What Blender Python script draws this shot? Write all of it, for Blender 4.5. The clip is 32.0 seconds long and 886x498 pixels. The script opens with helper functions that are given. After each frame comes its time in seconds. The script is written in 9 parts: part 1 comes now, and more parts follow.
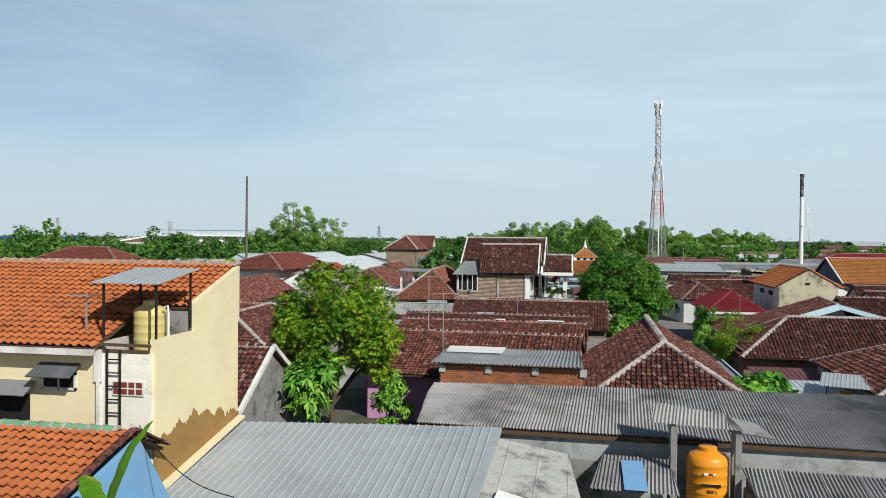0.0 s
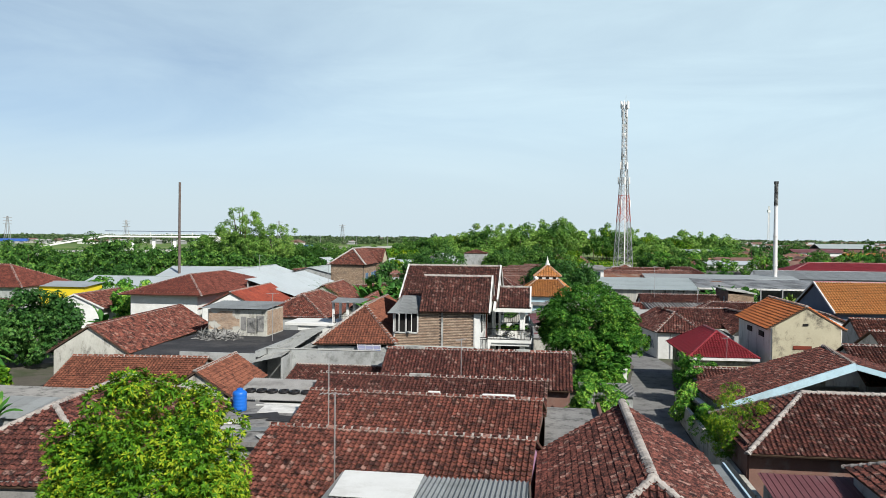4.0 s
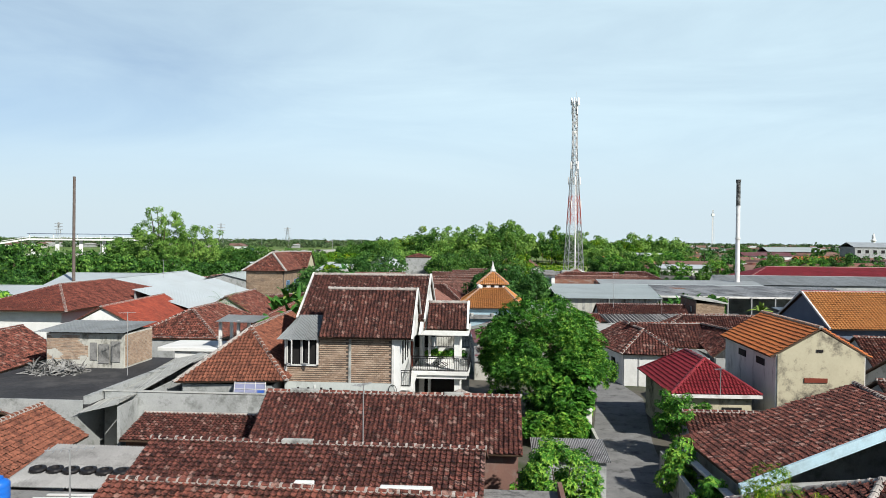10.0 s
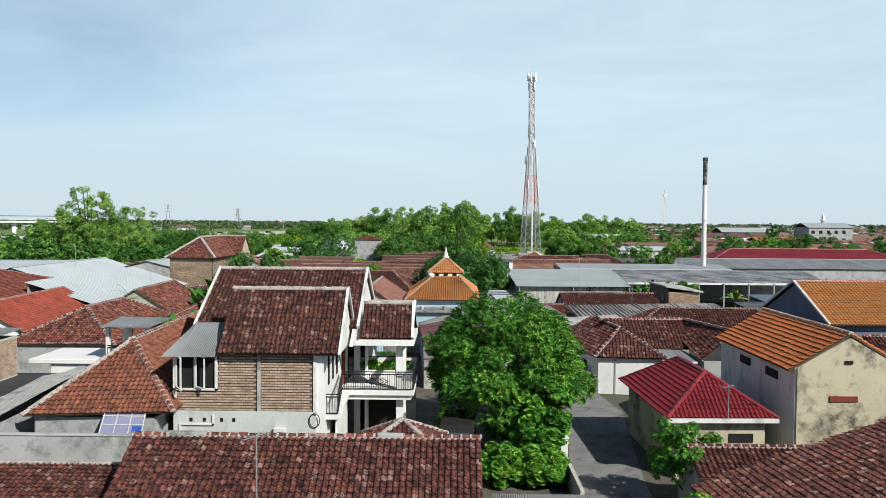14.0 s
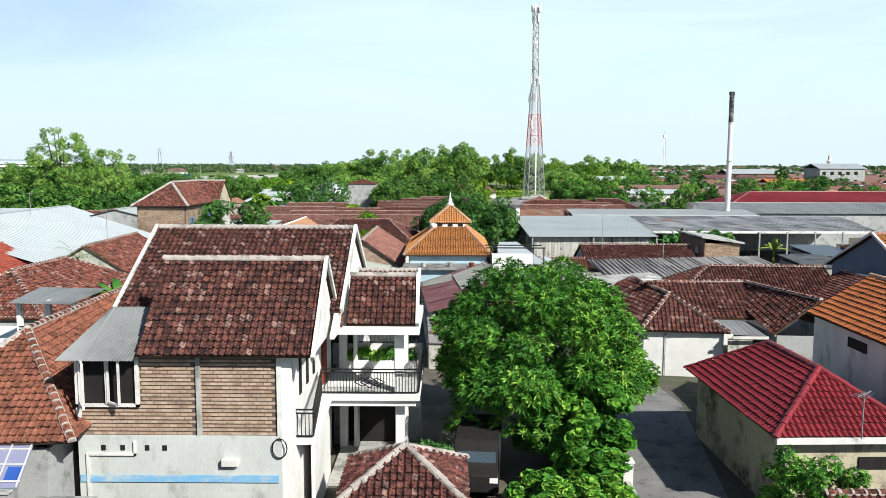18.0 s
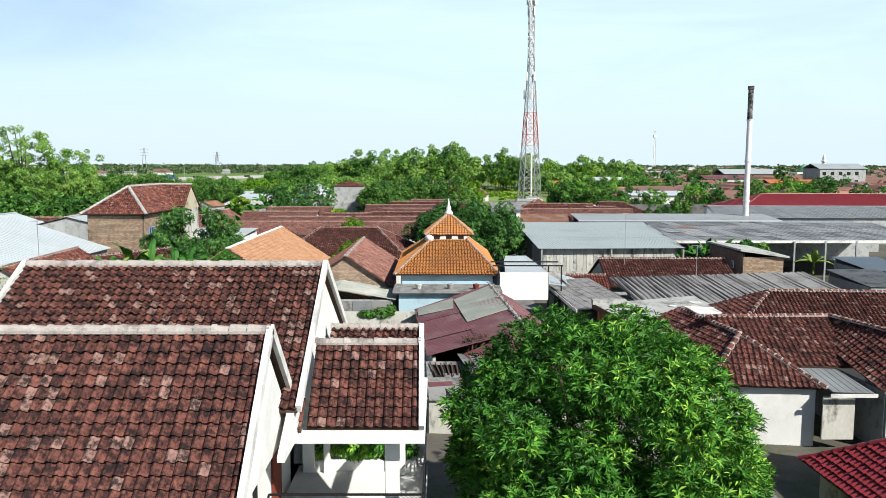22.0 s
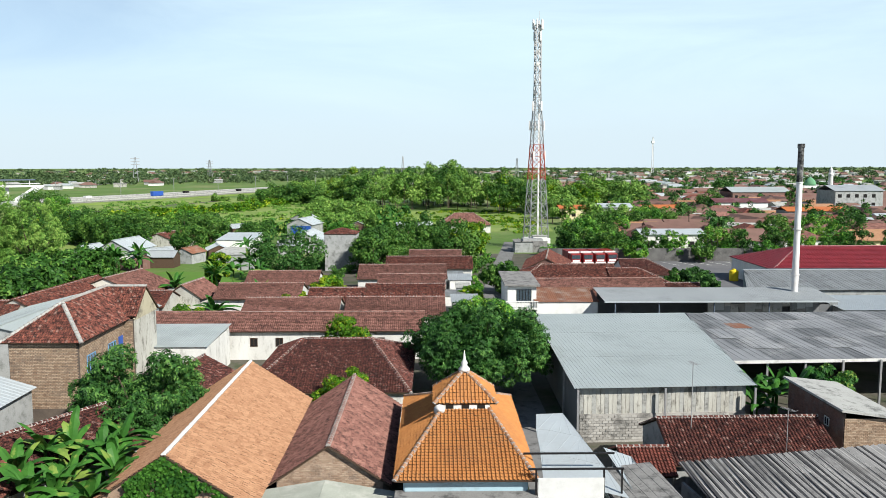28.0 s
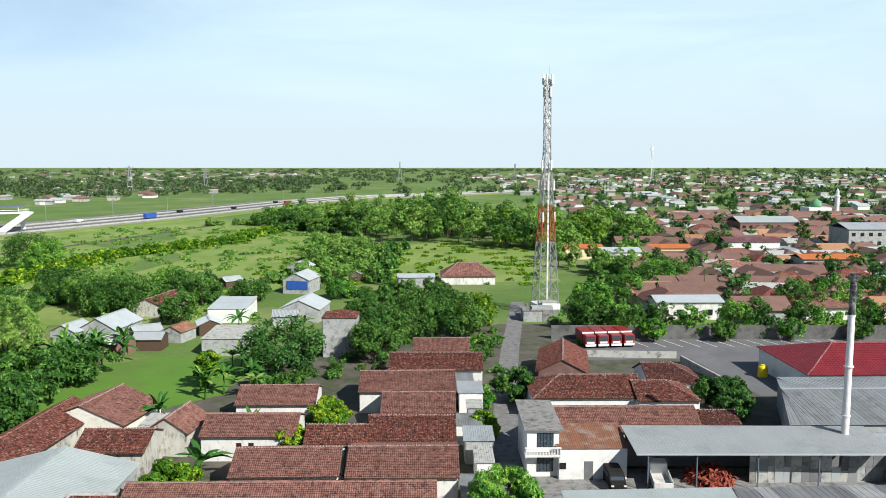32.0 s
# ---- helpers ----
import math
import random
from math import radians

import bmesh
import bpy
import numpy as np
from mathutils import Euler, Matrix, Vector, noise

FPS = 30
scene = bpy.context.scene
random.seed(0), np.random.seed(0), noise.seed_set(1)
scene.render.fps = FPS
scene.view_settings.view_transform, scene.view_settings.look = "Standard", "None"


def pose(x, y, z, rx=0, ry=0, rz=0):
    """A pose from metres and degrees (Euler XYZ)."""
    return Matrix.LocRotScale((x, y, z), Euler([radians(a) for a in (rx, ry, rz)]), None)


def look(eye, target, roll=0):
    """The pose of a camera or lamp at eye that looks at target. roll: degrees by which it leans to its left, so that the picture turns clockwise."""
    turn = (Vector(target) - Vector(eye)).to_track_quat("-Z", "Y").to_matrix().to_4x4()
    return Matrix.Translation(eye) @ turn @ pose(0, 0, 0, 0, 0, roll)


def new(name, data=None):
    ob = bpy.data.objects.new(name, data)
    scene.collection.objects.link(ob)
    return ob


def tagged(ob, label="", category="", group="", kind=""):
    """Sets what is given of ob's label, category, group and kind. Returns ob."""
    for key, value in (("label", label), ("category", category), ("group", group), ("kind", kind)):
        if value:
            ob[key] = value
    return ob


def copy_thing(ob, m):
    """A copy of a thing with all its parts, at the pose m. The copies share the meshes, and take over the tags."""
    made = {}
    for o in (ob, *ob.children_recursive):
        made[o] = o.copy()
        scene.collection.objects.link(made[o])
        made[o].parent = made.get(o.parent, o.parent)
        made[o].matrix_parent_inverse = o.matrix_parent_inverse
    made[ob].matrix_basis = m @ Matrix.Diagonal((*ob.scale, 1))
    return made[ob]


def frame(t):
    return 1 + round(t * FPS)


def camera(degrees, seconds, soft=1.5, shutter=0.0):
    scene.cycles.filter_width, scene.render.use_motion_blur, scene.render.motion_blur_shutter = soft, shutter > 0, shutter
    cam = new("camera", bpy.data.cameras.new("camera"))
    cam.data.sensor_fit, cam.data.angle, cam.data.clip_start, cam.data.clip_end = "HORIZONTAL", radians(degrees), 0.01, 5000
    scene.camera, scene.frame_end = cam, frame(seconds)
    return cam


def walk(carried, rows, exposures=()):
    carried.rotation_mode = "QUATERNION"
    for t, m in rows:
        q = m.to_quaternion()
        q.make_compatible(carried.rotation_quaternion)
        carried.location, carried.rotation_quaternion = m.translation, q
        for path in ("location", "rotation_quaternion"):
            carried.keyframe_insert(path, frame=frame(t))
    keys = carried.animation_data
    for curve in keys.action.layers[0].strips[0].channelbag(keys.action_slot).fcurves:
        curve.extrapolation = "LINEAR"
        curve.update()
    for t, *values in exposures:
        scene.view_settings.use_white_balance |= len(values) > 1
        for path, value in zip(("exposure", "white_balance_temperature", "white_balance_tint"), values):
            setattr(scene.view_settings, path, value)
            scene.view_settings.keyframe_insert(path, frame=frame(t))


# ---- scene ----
cam = camera(59.4, 32.0, soft=0.35)
PATH = [
    (0, (-2.199, -8.45, 8.938), (-2.557, -6.483, 8.911), 0.5),
    (1, (-2.015, -5.824, 9.087), (-2.359, -3.854, 9.056), 0.5),
    (1.5, (-1.985, -4.275, 9.403), (-2.316, -2.303, 9.371), 0.5),
    (2, (-1.948, -2.727, 10.4), (-2.269, -0.754, 10.367), 0.5),
    (2.5, (-1.942, -1.238, 11.513), (-2.253, 0.737, 11.479), 0.6),
    (3, (-1.839, 0.254, 11.678), (-2.138, 2.231, 11.644), 0.5),
    (3.5, (-1.847, 1.674, 11.581), (-2.133, 3.653, 11.547), 0.5),
    (6, (-1.726, 8.047, 11.431), (-1.943, 10.035, 11.402), 0.6),
    (9, (-1.497, 14.798, 11.364), (-1.658, 16.792, 11.339), 0.6),
    (11, (-1.453, 19.606, 11.38), (-1.58, 21.602, 11.358), 0.5),
    (12, (-1.412, 22.034, 11.419), (-1.526, 24.031, 11.398), 0.5),
    (13, (-1.314, 24.377, 11.495), (-1.41, 26.374, 11.474), 0.4),
    (13.5, (-1.251, 25.549, 11.566), (-1.338, 27.547, 11.544), 0.5),
    (14, (-1.359, 26.854, 11.593), (-1.385, 28.852, 11.521), 0.4),
    (14.5, (-1.386, 28.029, 11.633), (-1.401, 30.02, 11.444), 0.3),
    (16.5, (-1.655, 33.421, 11.592), (-1.671, 35.409, 11.374), 0.2),
    (19, (-2.486, 39.839, 11.509), (-2.5, 41.827, 11.29), 0.1),
    (21, (-2.757, 45.087, 11.666), (-2.752, 47.076, 11.448), 0.1),
    (23, (-3.129, 49.87, 11.528), (-3.112, 51.858, 11.309), 0.1),
    (24.5, (-3.444, 53.624, 11.29), (-3.425, 55.613, 11.074), 0.1),
    (26.5, (-3.736, 58.495, 14.663), (-3.715, 60.483, 14.448), -0.0),
    (28, (-3.886, 62.608, 19.843), (-3.862, 64.596, 19.628), -0.1),
    (30, (-4.666, 67.938, 27.094), (-4.63, 69.925, 26.876), -0.0),
    (32, (-5.463, 73.761, 34.07), (-5.43, 75.748, 33.849), -0.0),
]
walk(cam, [(t, look(eye, target, roll)) for t, eye, target, roll in PATH],
     ((0, 0.2), (2, 0.24), (3.5, 0.34), (6, 0.42), (9, 0.44), (13, 0.42), (14, 0.36), (14.5, 0.42), (16.5, 0.67), (19, 0.7), (24.5, 0.64), (26.5, 0.6), (29, 0.58), (32, 0.58)))

# ---- world, sun ----
SUN_TO = Vector((0.62, -0.66, 0.70)).normalized()
sun_el = math.asin(SUN_TO.z)
sun_az = math.atan2(SUN_TO.x, SUN_TO.y)
world = bpy.data.worlds.new("sky")
scene.world = world
world.use_nodes = True
wn, wl = world.node_tree.nodes, world.node_tree.links
wn.clear()
w_out = wn.new("ShaderNodeOutputWorld")
w_bg = wn.new("ShaderNodeBackground")
w_sky = wn.new("ShaderNodeTexSky")
w_sky.sky_type, w_sky.sun_disc = "NISHITA", False
w_sky.sun_elevation, w_sky.sun_rotation = sun_el, sun_az
w_sky.air_density, w_sky.dust_density, w_sky.ozone_density = 0.75, 0.4, 2.5
w_co = wn.new("ShaderNodeTexCoord")
w_map = wn.new("ShaderNodeMapping")
w_map.inputs["Scale"].default_value = (1.2, 1.2, 6.0)
w_noise = wn.new("ShaderNodeTexNoise")
w_noise.inputs["Scale"].default_value, w_noise.inputs["Detail"].default_value = 1.6, 7.0
w_noise.inputs["Roughness"].default_value, w_noise.inputs["Distortion"].default_value = 0.6, 0.6
w_ramp = wn.new("ShaderNodeMapRange")
w_ramp.inputs["From Min"].default_value, w_ramp.inputs["From Max"].default_value = 0.30, 0.78
w_ramp.inputs["To Min"].default_value, w_ramp.inputs["To Max"].default_value = 0.50, 0.86
w_mix = wn.new("ShaderNodeMix")
w_mix.data_type = "RGBA"
w_mix.inputs["B"].default_value = (7.3, 9.3, 10.3, 1)
wl.new(w_co.outputs["Generated"], w_map.inputs["Vector"])
wl.new(w_map.outputs["Vector"], w_noise.inputs["Vector"])
wl.new(w_noise.outputs["Fac"], w_ramp.inputs["Value"])
# haze and cloud lie low over the plain, the sky overhead is clear
w_sep = wn.new("ShaderNodeSeparateXYZ")
w_low = wn.new("ShaderNodeMapRange")
w_low.interpolation_type = "SMOOTHSTEP"
w_low.inputs["From Min"].default_value, w_low.inputs["From Max"].default_value = 0.28, 0.40
w_low.inputs["To Min"].default_value, w_low.inputs["To Max"].default_value = 1.0, 0.06
w_mul = wn.new("ShaderNodeMath")
w_mul.operation = "MULTIPLY"
wl.new(w_co.outputs["Generated"], w_sep.inputs["Vector"])
wl.new(w_sep.outputs["Z"], w_low.inputs["Value"])
w_side = wn.new("ShaderNodeMath")
w_side.operation = "MULTIPLY_ADD"
w_side.inputs[1].default_value = 0.34
wl.new(w_sep.outputs["X"], w_side.inputs[0])
wl.new(w_ramp.outputs["Result"], w_side.inputs[2])
# thin bright cloud stands over the lane's far end
w_sq = wn.new("ShaderNodeMath")
w_sq.operation = "POWER"
w_sq.inputs[1].default_value = 2.0
w_abs = wn.new("ShaderNodeMath")
w_abs.operation = "ABSOLUTE"
wl.new(w_sep.outputs["X"], w_abs.inputs[0])
wl.new(w_abs.outputs[0], w_sq.inputs[0])
w_mid = wn.new("ShaderNodeMapRange")
w_mid.inputs["From Min"].default_value, w_mid.inputs["From Max"].default_value = 0.0, 0.14
w_mid.inputs["To Min"].default_value, w_mid.inputs["To Max"].default_value = 0.14, 0.0
wl.new(w_sq.outputs[0], w_mid.inputs["Value"])
w_sum = wn.new("ShaderNodeMath")
w_sum.operation, w_sum.use_clamp = "ADD", True
wl.new(w_side.outputs[0], w_sum.inputs[0])
wl.new(w_mid.outputs["Result"], w_sum.inputs[1])
wl.new(w_sum.outputs[0], w_mul.inputs[0])
wl.new(w_low.outputs["Result"], w_mul.inputs[1])
w_hor = wn.new("ShaderNodeMapRange")
w_hor.interpolation_type = "SMOOTHSTEP"
w_hor.inputs["From Min"].default_value, w_hor.inputs["From Max"].default_value = 0.0, 0.16
w_hor.inputs["To Min"].default_value, w_hor.inputs["To Max"].default_value = 0.93, 0.0
w_haze = wn.new("ShaderNodeMix")
w_haze.data_type = "RGBA"
w_haze.inputs["B"].default_value = (6.5, 7.75, 8.5, 1)
wl.new(w_sep.outputs["Z"], w_hor.inputs["Value"])
wl.new(w_hor.outputs["Result"], w_haze.inputs["Factor"])
wl.new(w_mul.outputs[0], w_mix.inputs["Factor"])
wl.new(w_mix.outputs["Result"], w_haze.inputs["A"])
wl.new(w_sky.outputs["Color"], w_mix.inputs["A"])
wl.new(w_haze.outputs["Result"], w_bg.inputs["Color"])
wl.new(w_bg.outputs["Background"], w_out.inputs["Surface"])
w_bg.inputs["Strength"].default_value = 0.075
sun = new("sun", bpy.data.lights.new("sun", "SUN"))
sun.data.energy, sun.data.angle, sun.data.color = 5.0, radians(0.6), (1.0, 0.975, 0.915)
sun.matrix_world = look(SUN_TO * 200, (0, 0, 0))

# ---- materials ----
def mat(name, col, alt=None, scale=3.0, fine=40.0, rough=0.85, bump=0.25, metal=0.0, rnd=0.0, stain=None, amount=0.5, stretch=(1, 1, 1), spread=0.16, vein=None, grain=0.4, cover=0.5, patch=None):
    """A weathered surface: two noises blend col to alt, rnd varies it piece by piece, stain spreads in patches of its own."""
    m = bpy.data.materials.new(name)
    m.use_nodes = True
    n, l = m.node_tree.nodes, m.node_tree.links
    n.clear()
    out, b = n.new("ShaderNodeOutputMaterial"), n.new("ShaderNodeBsdfPrincipled")
    l.new(b.outputs["BSDF"], out.inputs["Surface"])
    geo, oi = n.new("ShaderNodeNewGeometry"), n.new("ShaderNodeObjectInfo")
    mp = n.new("ShaderNodeMapping")
    mp.inputs["Scale"].default_value = stretch
    l.new(geo.outputs["Position"], mp.inputs["Vector"])

    def noise_tex(s, detail, r=0.6):
        t = n.new("ShaderNodeTexNoise")
        t.inputs["Scale"].default_value, t.inputs["Detail"].default_value, t.inputs["Roughness"].default_value = s, detail, r
        l.new(mp.outputs["Vector"], t.inputs["Vector"])
        return t.outputs["Fac"]

    def math_node(op, a, c, clamp=False):
        t = n.new("ShaderNodeMath")
        t.operation, t.use_clamp = op, clamp
        for i, v in enumerate((a, c)):
            if isinstance(v, (int, float)):
                t.inputs[i].default_value = v
            else:
                l.new(v, t.inputs[i])
        return t.outputs[0]

    def blend(f, a, c):
        t = n.new("ShaderNodeMix")
        t.data_type = "RGBA"
        l.new(f, t.inputs["Factor"])
        for key, v in (("A", a), ("B", c)):
            if isinstance(v, tuple):
                t.inputs[key].default_value = (*v, 1)
            else:
                l.new(v, t.inputs[key])
        return t.outputs["Result"]

    def ramp(v, lo, hi):
        t = n.new("ShaderNodeMapRange")
        t.inputs["From Min"].default_value, t.inputs["From Max"].default_value = lo, hi
        l.new(v, t.inputs["Value"])
        return t.outputs["Result"]

    alt = alt or tuple(c * 0.72 for c in col)
    big, small = noise_tex(scale, 5), noise_tex(fine, 6, 0.7)
    f = math_node("ADD", math_node("MULTIPLY", big, 1 - grain), math_node("MULTIPLY", small, grain))
    f = ramp(f, 0.5 - spread, 0.5 + spread)
    if rnd:
        r = math_node("FRACT", math_node("ADD", geo.outputs["Random Per Island"], oi.outputs["Random"]), 0.0)
        f = math_node("ADD", math_node("MULTIPLY", f, 1 - rnd), math_node("MULTIPLY", r, rnd), True)
    colour = blend(f, col, alt)
    if rnd and vein:
        r2 = math_node("FRACT", math_node("MULTIPLY", math_node("ADD", geo.outputs["Random Per Island"], oi.outputs["Random"]), 7.31), 0.0)
        colour = blend(math_node("MULTIPLY", math_node("GREATER_THAN", r2, 0.90), 0.55), colour, vein)
    if stain:
        s = math_node("MULTIPLY", ramp(noise_tex(patch or scale * 0.55, 8, 0.72), cover, cover + 0.14), amount, True)
        colour = blend(s, colour, stain)
    l.new(colour, b.inputs["Base Color"])
    rr = n.new("ShaderNodeMapRange")
    rr.inputs["To Min"].default_value, rr.inputs["To Max"].default_value = max(0.05, rough - 0.12), min(1.0, rough + 0.1)
    l.new(small, rr.inputs["Value"])
    l.new(rr.outputs["Result"], b.inputs["Roughness"])
    b.inputs["Metallic"].default_value = metal
    b.inputs["Specular IOR Level"].default_value = 0.35 if rough < 0.7 else 0.18
    if bump:
        bp = n.new("ShaderNodeBump")
        bp.inputs["Strength"].default_value, bp.inputs["Distance"].default_value = bump, 0.02
        l.new(small, bp.inputs["Height"])
        l.new(bp.outputs["Normal"], b.inputs["Normal"])
    return m


def glass(name, col):
    m = bpy.data.materials.new(name)
    m.use_nodes = True
    b = m.node_tree.nodes["Principled BSDF"]
    b.inputs["Base Color"].default_value = (*col, 1)
    b.inputs["Roughness"].default_value = 0.08
    b.inputs["Transmission Weight"].default_value = 0.6
    return m


def leafy(name, a, c, old=None):
    """Foliage: colour varies leaf by leaf, and light passes through."""
    m = bpy.data.materials.new(name)
    m.use_nodes = True
    n, l = m.node_tree.nodes, m.node_tree.links
    n.clear()
    out, b, tr, mx = n.new("ShaderNodeOutputMaterial"), n.new("ShaderNodeBsdfPrincipled"), n.new("ShaderNodeBsdfTranslucent"), n.new("ShaderNodeMixShader")
    geo = n.new("ShaderNodeNewGeometry")
    ns = n.new("ShaderNodeTexNoise")
    ns.inputs["Scale"].default_value, ns.inputs["Detail"].default_value = 0.9, 4
    l.new(geo.outputs["Position"], ns.inputs["Vector"])
    nb = n.new("ShaderNodeTexNoise")
    nb.inputs["Scale"].default_value, nb.inputs["Detail"].default_value = 0.11, 2
    l.new(geo.outputs["Position"], nb.inputs["Vector"])
    big = n.new("ShaderNodeMath")
    big.operation = "MULTIPLY_ADD"
    big.inputs[1].default_value = 0.9
    l.new(nb.outputs["Fac"], big.inputs[0])
    l.new(ns.outputs["Fac"], big.inputs[2])
    low = n.new("ShaderNodeMath")
    low.operation = "SUBTRACT"
    low.inputs[1].default_value = 0.38
    l.new(big.outputs[0], low.inputs[0])
    add = n.new("ShaderNodeMath")
    add.operation = "MULTIPLY_ADD"
    add.inputs[1].default_value = 0.5
    l.new(geo.outputs["Random Per Island"], add.inputs[0])
    l.new(low.outputs[0], add.inputs[2])
    rp = n.new("ShaderNodeValToRGB")
    rp.color_ramp.elements[0].position, rp.color_ramp.elements[1].position = 0.4, 0.95
    rp.color_ramp.elements[0].color, rp.color_ramp.elements[1].color = (*a, 1), (*c, 1)
    if old:
        e = rp.color_ramp.elements.new(1.0)
        e.color = (*old, 1)
    l.new(add.outputs[0], rp.inputs["Fac"])
    l.new(rp.outputs["Color"], b.inputs["Base Color"])
    l.new(rp.outputs["Color"], tr.inputs["Color"])
    b.inputs["Roughness"].default_value = 0.5
    b.inputs["Specular IOR Level"].default_value = 0.12
    mx.inputs["Fac"].default_value = 0.13
    l.new(b.outputs["BSDF"], mx.inputs[1])
    l.new(tr.outputs["BSDF"], mx.inputs[2])
    l.new(mx.outputs["Shader"], out.inputs["Surface"])
    return m


TILE = mat("old clay tile", (0.242, 0.088, 0.066), (0.024, 0.008, 0.008), scale=2.2, fine=13, rnd=0.36, stain=(0.009, 0.007, 0.008), amount=0.9, bump=0.8, vein=(0.34, 0.215, 0.18), spread=0.11, grain=0.55, cover=0.44, patch=5.5)
# TILE in a darker brown, for the two-storey brick house
TILE_BH = mat("darker brown clay tile", (0.208, 0.080, 0.060), (0.016, 0.007, 0.007), scale=2.2, fine=13, rnd=0.36, stain=(0.009, 0.007, 0.008), amount=0.9, bump=0.8, vein=(0.34, 0.215, 0.18), spread=0.11, grain=0.55, cover=0.44, patch=5.5)
TILE2 = mat("brown clay tile", (0.30, 0.103, 0.072), (0.036, 0.016, 0.014), scale=2.2, fine=13, rnd=0.36, stain=(0.011, 0.008, 0.008), amount=0.9, bump=0.8, vein=(0.34, 0.22, 0.18), spread=0.10, grain=0.55, cover=0.46, patch=3.2)
TILE3 = mat("dull red brown tile", (0.25, 0.076, 0.054), (0.052, 0.019, 0.016), scale=1.4, fine=8, rnd=0.4, stain=(0.018, 0.012, 0.011), amount=0.8, patch=3.0, bump=0.5, spread=0.14)
TILE_OR = mat("orange clay tile", (0.442, 0.145, 0.047), (0.306, 0.089, 0.034), scale=0.9, fine=12, rnd=0.45, stain=(0.170, 0.068, 0.038), amount=0.35, bump=0.3)
TILE_OR2 = mat("bright orange concrete tile", (0.46, 0.205, 0.066), (0.33, 0.130, 0.042), scale=0.6, fine=10, rnd=0.3, stain=(0.25, 0.12, 0.055), amount=0.4, bump=0.2)
TILE_OR3 = mat("weathered orange tile", (0.39, 0.225, 0.130), (0.255, 0.130, 0.072), scale=0.9, fine=10, rnd=0.6, stain=(0.17, 0.085, 0.045), amount=0.65, bump=0.5, cover=0.5, patch=3.5)
TILE_RED = mat("glazed red tile", (0.255, 0.027, 0.034), (0.135, 0.016, 0.020), scale=0.6, fine=10, rnd=0.35, stain=(0.14, 0.02, 0.02), amount=0.4, bump=0.15, rough=0.45)
MORTAR = mat("ridge mortar", (0.42, 0.385, 0.35), (0.24, 0.21, 0.19), scale=2.5, fine=22, stain=(0.08, 0.07, 0.066), amount=0.75)
PLASTER = mat("grey render", (0.37, 0.378, 0.367), (0.255, 0.262, 0.256), scale=0.7, fine=14, stain=(0.105, 0.112, 0.10), amount=0.65, cover=0.5, patch=1.1)
PLASTERPALE = mat("pale damp render", (0.50, 0.525, 0.50), (0.37, 0.39, 0.37), scale=0.7, fine=14, stain=(0.20, 0.205, 0.18), amount=0.6, cover=0.52, patch=1.1, stretch=(1, 1, 0.5))
WHITE = mat("white paint", (0.675, 0.675, 0.65), (0.575, 0.575, 0.55), scale=0.8, fine=16, stain=(0.386, 0.377, 0.340), amount=0.35)
LIMEWHITE = mat("streaked white paint", (0.66, 0.655, 0.62), (0.50, 0.49, 0.455), scale=0.6, fine=12, stain=(0.20, 0.19, 0.165), amount=0.7, stretch=(1, 1, 0.4), cover=0.54, patch=1.2)
DIRTY = mat("stained limewash", (0.504, 0.497, 0.446), (0.331, 0.317, 0.274), scale=0.7, fine=10, stain=(0.07, 0.066, 0.055), amount=0.85, stretch=(1, 1, 0.5), cover=0.51, patch=1.3)
FLAKED = mat("flaking limewash", (0.72, 0.70, 0.62), (0.58, 0.55, 0.46), scale=0.8, fine=9, stain=(0.10, 0.09, 0.075), amount=0.85, cover=0.56, patch=1.7)
CREAM = mat("cream paint", (0.663, 0.578, 0.365), (0.595, 0.510, 0.315), scale=0.5, fine=10, stain=(0.425, 0.374, 0.255), amount=0.3)
OCHRE = mat("bare ochre plaster", (0.302, 0.180, 0.061), (0.230, 0.130, 0.043), scale=1.2, fine=10)
PEEL = mat("peeling cream wall", (0.446, 0.403, 0.288), (0.374, 0.338, 0.238), scale=1.0, fine=7, stain=(0.07, 0.06, 0.05), amount=1.0)
WORNBLUE = mat("worn blue paint", (0.13, 0.33, 0.56), (0.20, 0.38, 0.52), scale=1.6, fine=9, stain=(0.42, 0.45, 0.42), amount=0.95, cover=0.5, patch=1.3, stretch=(1, 1, 2.5))
BLUEWALL = mat("sky blue paint", (0.158, 0.324, 0.518), (0.130, 0.274, 0.446), scale=0.8, fine=14, stain=(0.216, 0.259, 0.288), amount=0.3)
PALEBLUE = mat("pale blue paint", (0.374, 0.504, 0.562), (0.302, 0.432, 0.490), scale=0.8, fine=12, stain=(0.202, 0.238, 0.245), amount=0.5)
SLATEBLUE = mat("slate blue render", (0.122, 0.151, 0.202), (0.094, 0.115, 0.158), scale=0.6, fine=10)
PINK = mat("pink paint", (0.446, 0.245, 0.374), (0.374, 0.194, 0.310), scale=0.8, fine=12)
BRICK = mat("pale brick", (0.459, 0.353, 0.262), (0.257, 0.168, 0.113), scale=1.5, fine=16, rnd=0.62, stain=(0.13, 0.10, 0.085), amount=0.55, patch=1.6)
BRICKTAN = mat("tan brick", (0.40, 0.305, 0.215), (0.225, 0.145, 0.095), scale=1.5, fine=18, rnd=0.8, stain=(0.11, 0.085, 0.07), amount=0.6, cover=0.52)
BRICKRED = mat("orange brick", (0.360, 0.137, 0.058), (0.216, 0.072, 0.036), scale=1.5, fine=20, rnd=0.6, stain=(0.086, 0.058, 0.043), amount=0.4)
